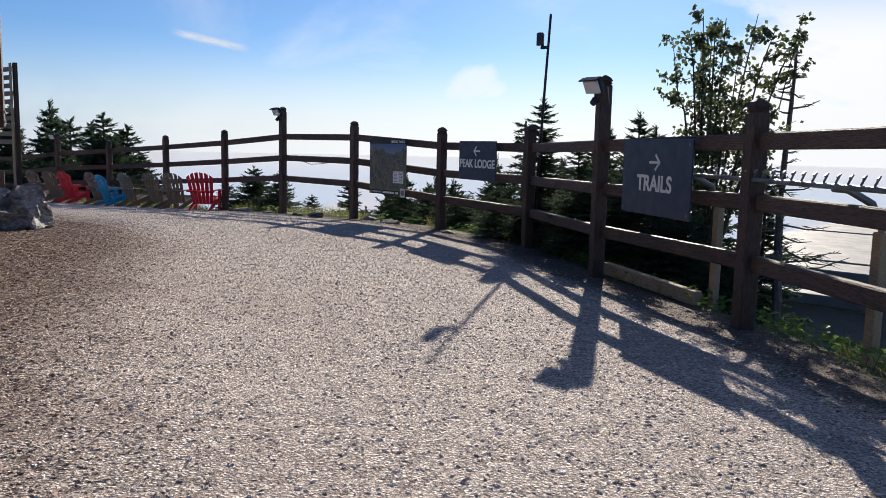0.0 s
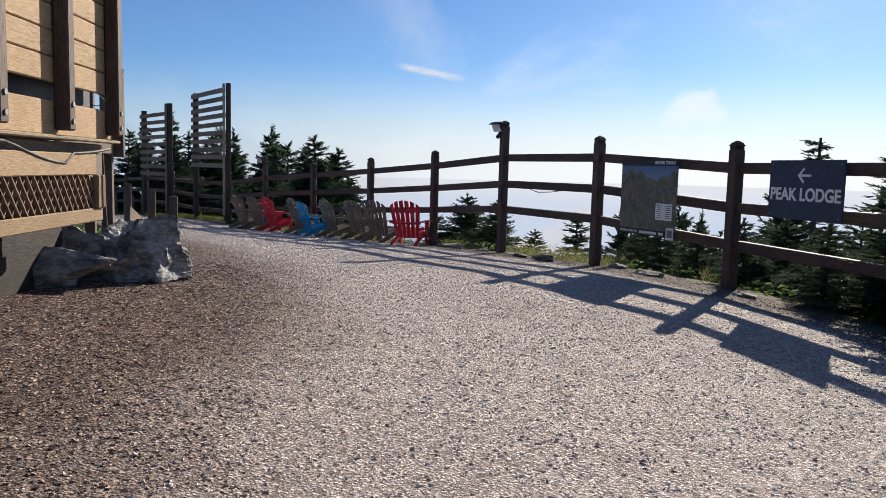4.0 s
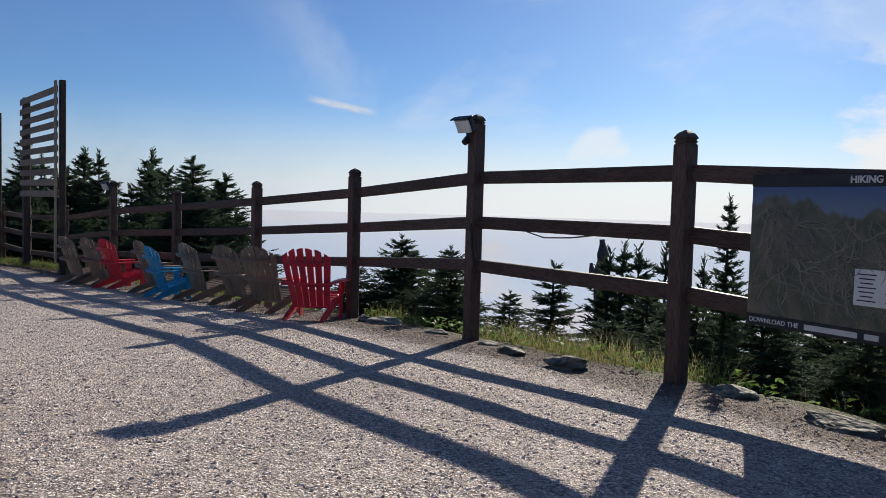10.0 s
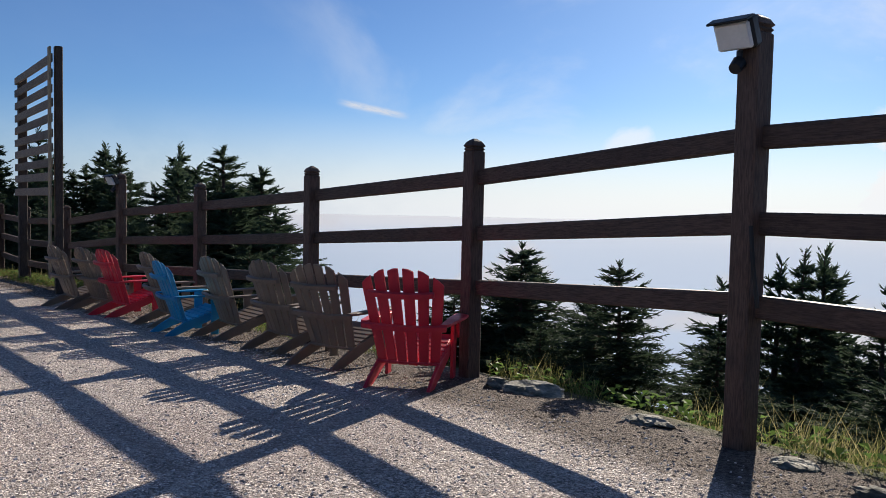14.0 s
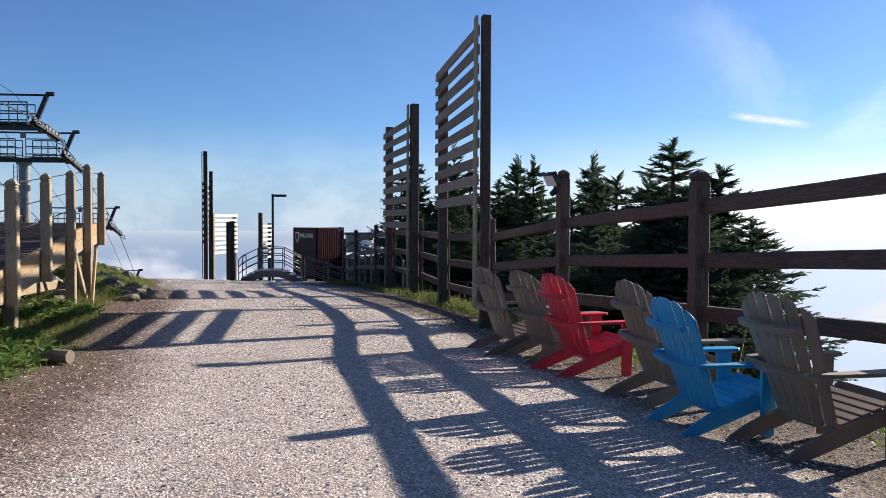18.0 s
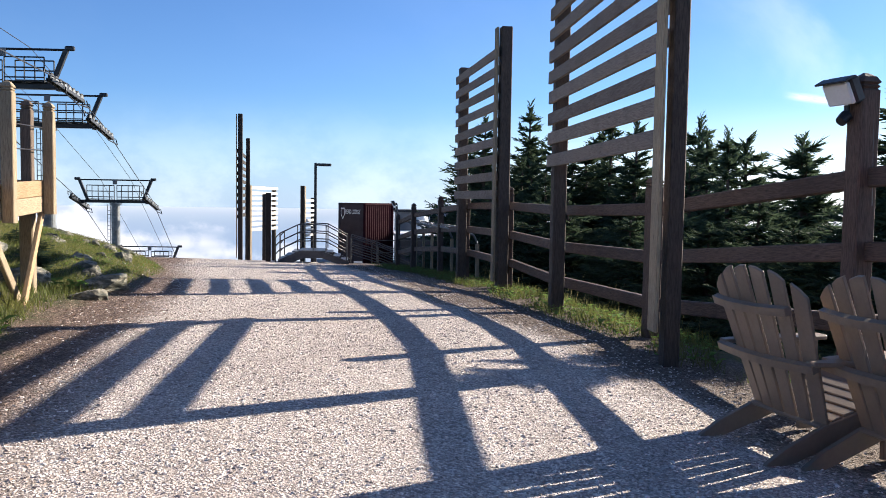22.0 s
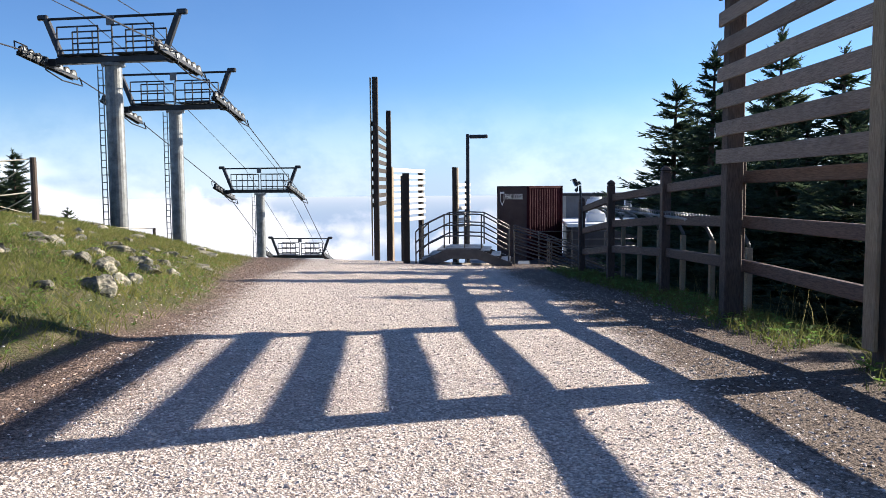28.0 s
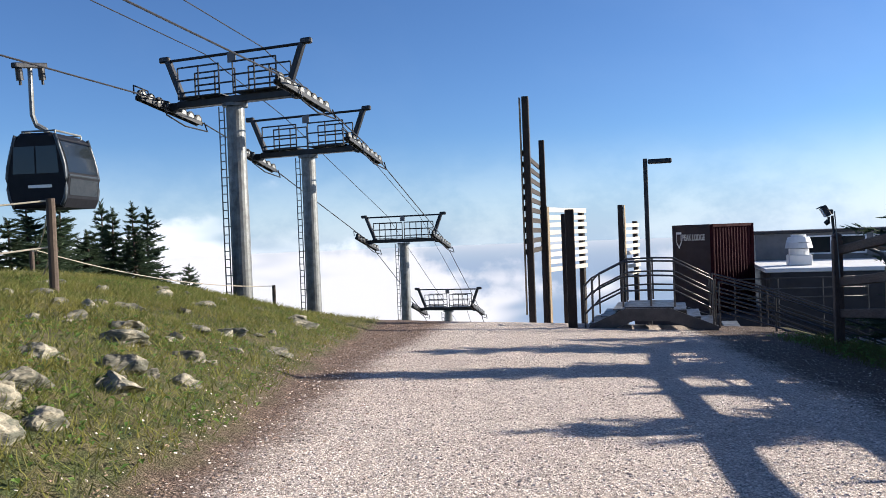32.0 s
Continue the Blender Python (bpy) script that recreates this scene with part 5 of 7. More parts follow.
# third seam is white: the roof edge's bright glint put into its colour
for name, c_, s_, mt in (("roof", (5.0, 37.0, -1.4), (28.0, 44.0, 0.2), GREYWALL), ("wall", (5.0, 37.0, -5.1), (27.4, 43.4, 7.2), CONCRETE), ("parapet", (5.0, 16.2, -1.15), (28.0, 0.25, 0.35), GREYWALL), ("seam", (5.0, 20.0, -1.29), (27.8, 0.1, 0.05), STEEL), ("seam", (5.0, 28.0, -1.29), (27.8, 0.1, 0.05), STEEL), ("seam", (5.0, 40.0, -1.29), (27.8, 0.1, 0.05), WHITEMETAL)):
    bm = bmesh.new()
    box(bm, c_, s_, 0.02)
    part(name, bm, mt, shed)

# ---------------------------------------------------------------- gondola line


def lift_tower(x, y, z_top, half, ground, ob_label, tilt):
    """A tubular mast with a cross beam, work platforms with railings, sheave trains and a ladder; local origin at the mast's top."""
    ob = thing("lift_tower", ob_label, "lift tower", (x, y, z_top), -4.0, "towers of the gondola line")
    hi = z_top - ground
    bm = bmesh.new()
    rod(bm, (0, 0, -hi), (0, 0, 0), 0.36, 0.33, 20)
    rod(bm, (0, 0, -0.12), (0, 0, 0.0), 0.46, 0.46, 20)
    part("mast", bm, STEEL, ob, smooth=False)
    bm = bmesh.new()
    for o in (-0.34, -0.56):
        rod(bm, (0.22, o, -hi), (0.22, o, -0.1), 0.026, n=6)
    for i in range(int(hi / 0.3)):
        rod(bm, (0.22, -0.56, -0.3 - i * 0.3), (0.22, -0.34, -0.3 - i * 0.3), 0.02, n=5)
    for i in range(int(hi / 1.8)):
        rod(bm, (0.22, -0.34, -0.9 - i * 1.8), (0.18, -0.26, -0.9 - i * 1.8), 0.025, n=5)
    part("ladder", bm, STEEL, ob)
    bm = bmesh.new()
    box(bm, (0, 0, 0.15), (0.40, half * 1.62, 0.26), 0.03)
    part("cross_beam", bm, DARKSTEEL, ob)
    for s in (-1, 1):
        bm = bmesh.new()
        mm = frame_along((0, s * half * 0.74, 0.2), (0, s * half * 0.97, 1.88), (1, 0, 0))
        box(bm, (0.90, 0, 0), (1.8, 0.22, 0.20), 0.02, mm)
        part("lifting_arm", bm, DARKSTEEL, ob)
        bm = bmesh.new()
        box(bm, (0, s * half * 1.02, 1.93), (0.2, 0.45, 0.22), 0.05)
        part("arm_head", bm, DARKSTEEL, ob)
        # platform railings
        y0, y1 = s * half * 0.10, s * half * 0.70
        for px in (-0.5, 0.5):
            bars = [((px, y0, z), (px, y1, z)) for z in (0.50, 0.95, 1.42)] + [((px, y0 + (y1 - y0) * k, 0.25), (px, y0 + (y1 - y0) * k, 1.42)) for k in (0, 0.5, 1)]
            for p0, p1 in bars:
                bm = bmesh.new()
                rod(bm, p0, p1, 0.034, n=6)
                part("railing_bar", bm, DARKSTEEL, ob)
        bm = bmesh.new()
        box(bm, (0, s * half * 0.4, 0.33), (1.1, half * 0.6, 0.04))
        part("platform", bm, DARKSTEEL, ob)
        # sheave train
        tr = tilt
        bm = bmesh.new()
        yy = s * half * 0.96
        for k in (-1, 1):
            mm = pose(0, yy + k * 0.12, 0.02, 0, tr, 0)
            box(bm, (0, 0, -0.05), (3.5, 0.05, 0.16), 0.01, mm)
        box(bm, (0, s * half * 0.90, 0.10), (0.34, 0.5, 0.30), 0.02)
        train = part("sheave_train", bm, DARKSTEEL, ob)
        bm = bmesh.new()
        tilted = pose(0, yy, 0.02, 0, tr, 0)
        sweep(bm, [tilted @ Vector(q) for q in ((1.75, -0.2, 0.1), (1.7, -0.3, 0.45), (0.9, -0.35, 0.5), (0.8, -0.3, 0.1))], 0.03, 6)
        sweep(bm, [tilted @ Vector(q) for q in ((-1.75, 0.2, 0.0), (-1.85, 0.3, -0.35), (-0.5, 0.3, -0.5), (0.5, 0.25, -0.35), (0.6, 0.2, 0.0))], 0.03, 6)
        part("guard_hoop", bm, DARKSTEEL, train)
        for k in range(8):
            c_ = tilted @ Vector((-1.57 + k * 0.45, 0, 0.08))
            bm = bmesh.new()
            rod(bm, c_ - Vector((0, 0.06, 0)), c_ + Vector((0, 0.06, 0)), 0.21, n=18)
            wheel = part("sheave", bm, RUBBER, train)
            bm = bmesh.new()
            rod(bm, c_ - Vector((0, 0.075, 0)), c_ + Vector((0, 0.075, 0)), 0.14, n=12)
            part("hub", bm, STEEL, wheel)
    bm = bmesh.new()
    rod(bm, (0, -half * 0.99, 1.86), (0, half * 0.99, 1.86), 0.055, n=8)
    part("top_tube", bm, DARKSTEEL, ob)
    bm = bmesh.new()
    box(bm, (0.1, 0, 1.68), (0.04, 0.36, 0.36), 0.01)
    part("number_plate", bm, GREYWALL, ob, "small grey number plate")
    return ob


TOWERS = [(-63.4, -8.3, 5.30, 3.0, -2.6, 9), (-71.6, -9.4, 4.20, 3.05, -4.3, 14), (-90.3, -11.3, -0.18, 2.95, -10.0, 16), (-104.5, -12.3, -6.4, 2.85, -17.0, 18)]
for x, y, z, half, g_, tl in TOWERS:
    lift_tower(x, y, z, half, g_, "grey steel lift tower with a cross beam, railings and sheaves", -tl)
START = (-20.0, -2.5, 4.85)
for s in (-1, 1):
    cable = []
    for x, y, z, half, *_ in [(START[0], START[1], START[2] - 0.63, 3.0)] + TOWERS + [(-128.0, -15.5, -17.0, 2.85)]:
        cable.append((x, y + s * half * 0.96, z + 0.32))
    bm = bmesh.new()
    sweep(bm, cable, 0.028, 6)
    single("haul_rope", bm, CABLE, "taut steel haul rope of the gondola line", "cable", group="ropes of the gondola line")
for s in (-1, 1):
    cable = [(START[0], START[1] + s * 1.4, 6.9)] + [(x, y + s * half * 0.40, z + 1.95) for x, y, z, half, *_ in TOWERS] + [(-128.0, -15.0, -15.0)]
    bm = bmesh.new()
    sweep(bm, cable, 0.018, 6)
    single("signal_cable", bm, CABLE, "thin black signal cable strung from tower to tower", "cable", group="ropes of the gondola line")

gondola = thing("gondola_cabin", "charcoal gondola cabin with tinted windows hanging from its rope", "gondola", (-56.47, -10.2, 1.37), 12)
gondola.scale = (0.80, 0.80, 1.0)
bm = bmesh.new()
prof = [(-0.92, 0.0), (-1.06, 0.25), (-1.14, 0.85), (-1.0, 1.45), (-0.78, 1.95), (-0.55, 2.1), (0.55, 2.1), (0.78, 1.95), (1.0, 1.45), (1.14, 0.85), (1.06, 0.25), (0.92, 0.0)]
rings = []
for x, k in ((-1.12, 0.92), (-1.04, 1.0), (1.04, 1.0), (1.12, 0.92)):
    rings.append([bm.verts.new((x, a_ * k, 1.05 + (b_ - 1.05) * k)) for a_, b_ in prof])
for a_, b_ in zip(rings, rings[1:]):
    for i in range(len(prof)):
        bm.faces.new((a_[i], a_[(i + 1) % len(prof)], b_[(i + 1) % len(prof)], b_[i]))
bm.faces.new(rings[0][::-1]), bm.faces.new(rings[-1])
part("body", bm, CABIN, gondola)
for s in (-1, 1):
    for y0, y1, z0, z1 in ((-0.84, -0.03, 0.96, 1.72), (0.03, 0.84, 0.96, 1.72)):
        bm = bmesh.new()
        bm.faces.new([bm.verts.new((s * 1.132, y_, z_)) for y_, z_ in ((y0, z0), (y1, z0), (y1 * 0.92, z1), (y0 * 0.92, z1))])
        part("window", bm, GLASS, gondola, "dark tinted pane")
    bm = bmesh.new()
    grid = [[bm.verts.new((x_, s * y_, z_)) for x_ in (-0.98, 0.98)] for y_, z_ in ((1.122, 0.98), (1.062, 1.24), (1.016, 1.45), (0.928, 1.65), (0.836, 1.86))]
    for lo_, hi_ in zip(grid, grid[1:]):
        bm.faces.new((lo_[0], lo_[1], hi_[1], hi_[0]))
    part("window", bm, GLASS, gondola, "wide curved tinted pane")
    bm = bmesh.new()
    grid = [[bm.verts.new((x_, s * y_, z_)) for x_ in (-0.94, 0.94)] for y_, z_ in ((1.084, 0.34), (1.116, 0.58), (1.146, 0.80))]
    for lo_, hi_ in zip(grid, grid[1:]):
        bm.faces.new((lo_[0], lo_[1], hi_[1], hi_[0]))
    part("lower_pane", bm, GLASS, gondola, "low tinted pane")
    bm = bmesh.new()
    sweep(bm, [(-1.02, s * 1.132, 0.89), (1.02, s * 1.132, 0.89)], 0.035, 6)
    part("waist_rail", bm, PILLAR, gondola, "slate-blue rail between the panes")
    for x in (-1.09, 1.09):
        bm = bmesh.new()
        sweep(bm, [(x, s * 0.86, 0.04), (x, s * 1.0, 0.26), (x, s * 1.06, 0.55), (x, s * 1.08, 0.85), (x, s * 1.03, 1.15), (x, s * 0.94, 1.45), (x, s * 0.83, 1.75), (x, s * 0.72, 2.04)], 0.062, 10)
        part("corner_frame", bm, PILLAR, gondola, "slate-blue curved corner pillar", smooth=True)
bm = bmesh.new()
sweep(bm, [(-0.85, -0.6, 2.17), (0.85, -0.6, 2.17), (0.85, 0.6, 2.17), (-0.85, 0.6, 2.17), (-0.85, -0.6, 2.17)], 0.03, 6)
for x in (-0.85, 0.85):
    for y in (-0.6, 0.6):
        rod(bm, (x, y, 2.02), (x, y, 2.17), 0.03, n=6)
part("roof_rack", bm, STEEL, gondola)
bm = bmesh.new()
sweep(bm, [(0.1, 0, 2.05), (0.16, -0.15, 2.28), (0.26, -0.42, 2.42), (0.32, -0.52, 2.7), (0.33, -0.53, 4.1)], 0.085, 8)
part("hanger", bm, STEEL, gondola)
bm = bmesh.new()
box(bm, (0, 0, 0), (1.7, 0.22, 0.16), 0.03)
for y in (-0.6, 0.6):
    rod(bm, (y, 0, -0.42), (y, 0, -0.05), 0.12, n=10)
    rod(bm, (y, 0, -0.55), (y, 0, -0.42), 0.05, n=8)
part("grip", bm, DARKSTEEL, gondola, m=pose(0.33, -0.53, 4.12, 0, 9, -6))
bm = bmesh.new()
face = bm.faces.new([bm.verts.new((a_, 0, b_)) for a_, b_ in [(-0.14, 0.17), (0.14, 0.17), (0.14, -0.05), (0, -0.18), (-0.14, -0.05)]])
bmesh.ops.inset_individual(bm, faces=[face], thickness=0.035)
bmesh.ops.delete(bm, geom=[face], context="FACES")
part("shield_badge", bm, LETTER, gondola, "plain white shield outline", pose(1.132, -0.60, 0.62, 0, 0, -90))
bm = bmesh.new()
box(bm, (-0.13, 0, 0), (0.86, 0.004, 0.085))
part("name_bar", bm, LETTER, gondola, "plain white bar in place of a name", pose(1.132, 0.0, 0.60, 0, 0, -90))

# rope posts on the hill
ROPE_POSTS = [(-38.5, -7.0, 1.3), (-46.0, -0.75, 1.25), (-53.0, -7.8, 1.2), (-60.2, -5.3, 1.1)]
for x, y, hgt in ROPE_POSTS:
    bm = bmesh.new()
    rod(bm, (0, 0, -0.2), (0, 0, hgt), 0.06, 0.055, 10)
    single("rope_post", bm, DARKPOST, "slim dark post of a rope barrier in grass", "post", (x, y, gz(x, y)), group="rope barrier posts", smooth=False)
for (x0, y0, h0_), (x1, y1, h1_) in zip(ROPE_POSTS, ROPE_POSTS[1:]):
    for k in (0.98, 0.5):
        a_, b_ = Vector((x0, y0, gz(x0, y0) + h0_ * k)), Vector((x1, y1, gz(x1, y1) + h1_ * k))
        bm = bmesh.new()
        sweep(bm, [a_.lerp(b_, s) - Vector((0, 0, 0.28 * 4 * s * (1 - s))) for s in np.linspace(0, 1, 12)], 0.013, 5)
        single("barrier_rope", bm, ROPE, "pale sagging barrier rope between posts", "rope", group="barrier ropes")

# antenna pole behind the fence
ant = thing("antenna_pole", "thin dark antenna pole with weather sensor on a fence post", "antenna", (-7.70, 10.69, 0.0))
bm = bmesh.new()
rod(bm, (0, 0, gz(-7.7, 10.7) - 0.1), (0.14, 0.10, 3.36), 0.024, 0.02, 8)
part("pole", bm, DARKSTEEL, ant)
bm = bmesh.new()
rod(bm, (0.03, -0.01, 2.86), (0.03, -0.01, 3.04), 0.062, 0.062, 12)
rod(bm, (0.03, -0.01, 3.04), (0.03, -0.01, 3.06), 0.07, 0.05, 12)
part("sensor", bm, DARKSTEEL, ant, "drum-shaped weather sensor")
bm = bmesh.new()
box(bm, (0.08, 0.03, 2.83), (0.12, 0.05, 0.05), 0.01)
part("bracket", bm, DARKSTEEL, ant)
for z in (0.6, 1.1):
    bm = bmesh.new()
    rod(bm, (0.03, 0.02, z), (0.03, 0.02, z + 0.04), 0.05, 0.05, 10)
    part("strap", bm, STEEL, ant)
bm = bmesh.new()
x0, y0, z0 = FENCE[8]
sweep(bm, [(x0 + 1.0, y0 - 0.13, z0 - 0.6), (x0 + 1.3, y0 - 0.14, z0 - 0.66), (x0 + 1.7, y0 - 0.15, z0 - 0.64), (x0 + 2.0, y0 - 0.12, z0 - 0.60)], 0.008, 5)
single("hanging_cable", bm, RUBBER, "loose black cable sagging under a fence rail", "cable")
bm = bmesh.new()
sweep(bm, [(x0 + 0.10, y0 - 0.13, z0 - 0.55), (x0 + 0.13, y0 - 0.14, z0 - 0.8), (x0 + 0.16, y0 - 0.12, z0 - 1.05)], 0.014, 5)
single("conduit", bm, RUBBER, "black conduit stub on a fence post", "cable")

# ---------------------------------------------------------------- trees


def needle_twigs(q, d, tl, rs, spray):
    """Narrow needle-covered twigs along side shoots: q roots, d directions, tl lengths; each shoot a row of short brushes and a tip."""
    out = []
    up_ = np.array([0.0, 0.0, 1.0])
    flat_ = np.cross(d, up_)
    flat_ /= np.linalg.norm(flat_, axis=1)[:, None] + 1e-6
    for k in (0.12, 0.38, 0.62, 0.86):
        for side_ in (-1, 1):
            keep = rs.rand(len(q)) < 0.92
            n = int(keep.sum())
            if not n:
                continue
            root = q[keep] + d[keep] * (tl[keep] * k)[:, None]
            way_ = d[keep] * 0.8 + flat_[keep] * side_ * rs.uniform(0.25, 0.75, n)[:, None] + up_ * rs.normal(0.05, 0.28, n)[:, None]
            ln = (0.045 + 0.28 * tl[keep] * (1.05 - k)) * rs.uniform(0.7, 1.3, n) * spray
            across = np.cross(way_, rs.normal(size=(n, 3)))
            across *= (ln * rs.uniform(0.13, 0.24, n) / (np.linalg.norm(across, axis=1) + 1e-6))[:, None]
            out.append(np.stack([root - across, root + across, root + way_ * ln[:, None]], 1).reshape(-1, 3))
    across = np.cross(d, rs.normal(size=d.shape))
    across *= (0.014 * spray / (np.linalg.norm(across, axis=1) + 1e-6))[:, None]
    out.append(np.stack([q - across, q + across, q + d * (tl * 1.12)[:, None]], 1).reshape(-1, 3))
    return np.concatenate(out)


def spruce(seed, high, wide, dense=1.0, thin_top=0.9, low=0.04, spray=1.0):
    """A spruce: tapered trunk, tiers of flat limbs with upturned tips, side shoots and needle twigs."""
    rs = np.random.RandomState(seed)
    ob = thing("spruce", "dark green spruce with tiered spiky limbs", "tree", group="spruces on the slope")
    lim = []
    z = high * low
    while z < high * 0.95:
        f = z / high
        reach = wide * (1 - f) ** thin_top * rs.uniform(0.82, 1.12) + 0.05
        nb = int(rs.randint(6, 9) if f < 0.75 else rs.randint(4, 6))
        a0 = rs.uniform(0, math.tau)
        for i in range(nb):
            a = a0 + i * math.tau / nb + rs.normal(0, 0.22)
            lim.append((z + high * rs.normal(0, 0.006), a, reach * rs.uniform(0.62, 1.12), 0.55 * f - 0.10 + rs.normal(0, 0.07)))
        for i in range(4 if f < 0.8 else 1):
            lim.append((z + high * rs.uniform(0.01, 0.035), rs.uniform(0, math.tau), reach * rs.uniform(0.3, 0.7), 0.55 * f + rs.normal(0, 0.1)))
        z += (0.11 + 0.030 * high * (1 - 0.45 * f)) * rs.uniform(0.85, 1.2)
    bm = bmesh.new()
    rod(bm, (0, 0, -0.8), (0.0, 0.0, high), 0.035 * high ** 0.75, 0.006, 8)
    for z, a, L, rise in lim[::2]:
        rod(bm, (0, 0, z), (math.cos(a) * L * 0.8, math.sin(a) * L * 0.8, z + rise * L * 0.8 - 0.10 * L), 0.012 * high ** 0.5, 0.004, 3, False)
    part("trunk", bm, BARK, ob)
    V = []
    for z, a, L, rise in lim:
        n = max(5, int(L / 0.075 * dense))
        s_ = (np.arange(n) + rs.rand(n)) / n
        root = np.stack([math.cos(a) * L * s_, math.sin(a) * L * s_, z + rise * L * s_ - 0.26 * L * s_ ** 2 + 0.20 * L * s_ ** 3], 1)
        for side_ in (-1, 1):
            fan = a + side_ * rs.uniform(0.65, 1.05, n)
            tl = (0.06 + 0.42 * L * np.minimum(s_ * 3.0, 1.0) * (1 - s_) ** 0.8) * rs.uniform(0.65, 1.25, n)
            d = np.stack([np.cos(fan), np.sin(fan), rs.normal(-0.06, 0.14, n)], 1)
            V.append(needle_twigs(root, d, tl, rs, spray))
        # the limb's own needles and its tip
        d = np.stack([np.full(n, math.cos(a)), np.full(n, math.sin(a)), rise + rs.normal(0.05, 0.2, n)], 1)
        V.append(needle_twigs(root, d, np.full(n, 0.10 + 0.05 * L), rs, spray))
    # leader
    n = 26
    q = np.stack([np.zeros(n), np.zeros(n), high * 0.90 + high * 0.10 * rs.rand(n)], 1)
    a = rs.uniform(0, math.tau, n)
    V.append(needle_twigs(q, np.stack([np.cos(a) * 0.5, np.sin(a) * 0.5, np.full(n, 0.85)], 1), np.full(n, 0.028 * high), rs, spray * 0.8))
    V = np.concatenate(V)
    part("crown", cloud_mesh("crown", V, np.arange(len(V)).reshape(-1, 3), NEEDLE), None, ob)
    return ob


KINDS = [(spruce(11, 4.0, 1.35, 0.80, 0.95), 4.0), (spruce(12, 5.0, 1.45, 0.75, 0.98, spray=1.1), 5.0), (spruce(13, 3.0, 1.45, 0.9, 0.88, spray=0.95), 3.0), (spruce(14, 4.6, 1.15, 0.8, 1.0), 4.6), (spruce(15, 2.2, 1.3, 1.0, 0.8, spray=0.85), 2.2)]
TREES = []       # x, y, top, kind, extra width


def plant(x, y, top, k, broad=1.0):
    TREES.append((x, y, top, k, broad))


# the group behind the chairs and the screens
for spot in ((-33.72, 15.53, 2.27, 0, 1.5), (-31.9, 15.9, 0.67, 2, 1.3), (-34.2, 16.7, 1.8, 0, 1.3), (-33.2, 15.4, 1.2, 2, 1.3), (-52.0, 14.1, 3.9, 1, 1.0), (-48.0, 14.2, 2.8, 3, 1.1), (-45.5, 13.4, 1.2, 0, 1.2), (-47.5, 13.5, 1.6, 0, 1.2), (-49.5, 13.3, 1.8, 0, 1.2), (-46.5, 12.5, 0.7, 2, 1.3), (-48.6, 12.3, 0.9, 2, 1.3), (-49.5, 19.7, 2.7, 1, 1.1), (-33.7, 15.3, 1.25, 2, 1.3), (-35.0, 16.6, 1.3, 0, 1.3), (-43.12, 17.43, 2.31, 3, 0.95), (-50.8, 19.9, 3.41, 3, 1.1), (-48.72, 15.95, 3.17, 3, 1.0), (-46.2, 16.0, 2.90, 1, 0.95), (-52.5, 16.9, 3.26, 1, 1.1), (-44.6, 17.1, 1.46, 0, 1.2), (-47.1, 16.5, 1.16, 2, 1.2), (-53.6, 14.6, 2.0, 0, 1.2), (-54.26, 12.06, 2.92, 0, 1.20),
             (-51.13, 12.35, 3.38, 1, 1.05), (-56.6, 13.2, 2.2, 0, 1.1), (-55.0, 15.0, 2.7, 0, 1.1), (-54.5, 13.6, 1.5, 2, 1.2), (-52.7, 12.3, 0.64, 2, 1.2), (-37.4, 15.00, 0.62, 2, 1.3), (-31.5, 15.60, 0.4, 2, 1.2), (-34.2, 14.80, 0.3, 4, 1.4), (-39.6, 14.60, 0.4, 4, 1.4), (-43.3, 13.4, 0.62, 4, 1.4), (-46.4, 12.9, 0.51, 4, 1.4), (-55.5, 13.6, 1.5, 0, 1.2),
             (-46.5, 18.5, 2.4, 3, 1.0), (-38.0, 18.0, 1.6, 0, 1.2), (-41.5, 18.5, 2.0, 1, 1.1), (-30.4, 14.80, -0.1, 4, 1.3), (-35.1, 14.50, 0.2, 2, 1.5), (-37.4, 14.20, 0.09, 2, 1.5), (-40.8, 14.00, 0.18, 2, 1.5), (-45.0, 13.0, 0.51, 2, 1.5), (-49.4, 12.7, 0.63, 2, 1.5), (-52.2, 12.9, 0.95, 2, 1.5), (-32.9, 14.80, 0.19, 2, 1.5), (-50.8, 17.6, 2.0, 0, 1.3),
             (-49.1, 15.2, 1.95, 0, 1.3), (-49.5, 15.6, 2.25, 0, 1.2), (-44.9, 18.5, 2.25, 0, 1.3), (-41.0, 18.4, 1.9, 0, 1.3),):
    plant(*spot)
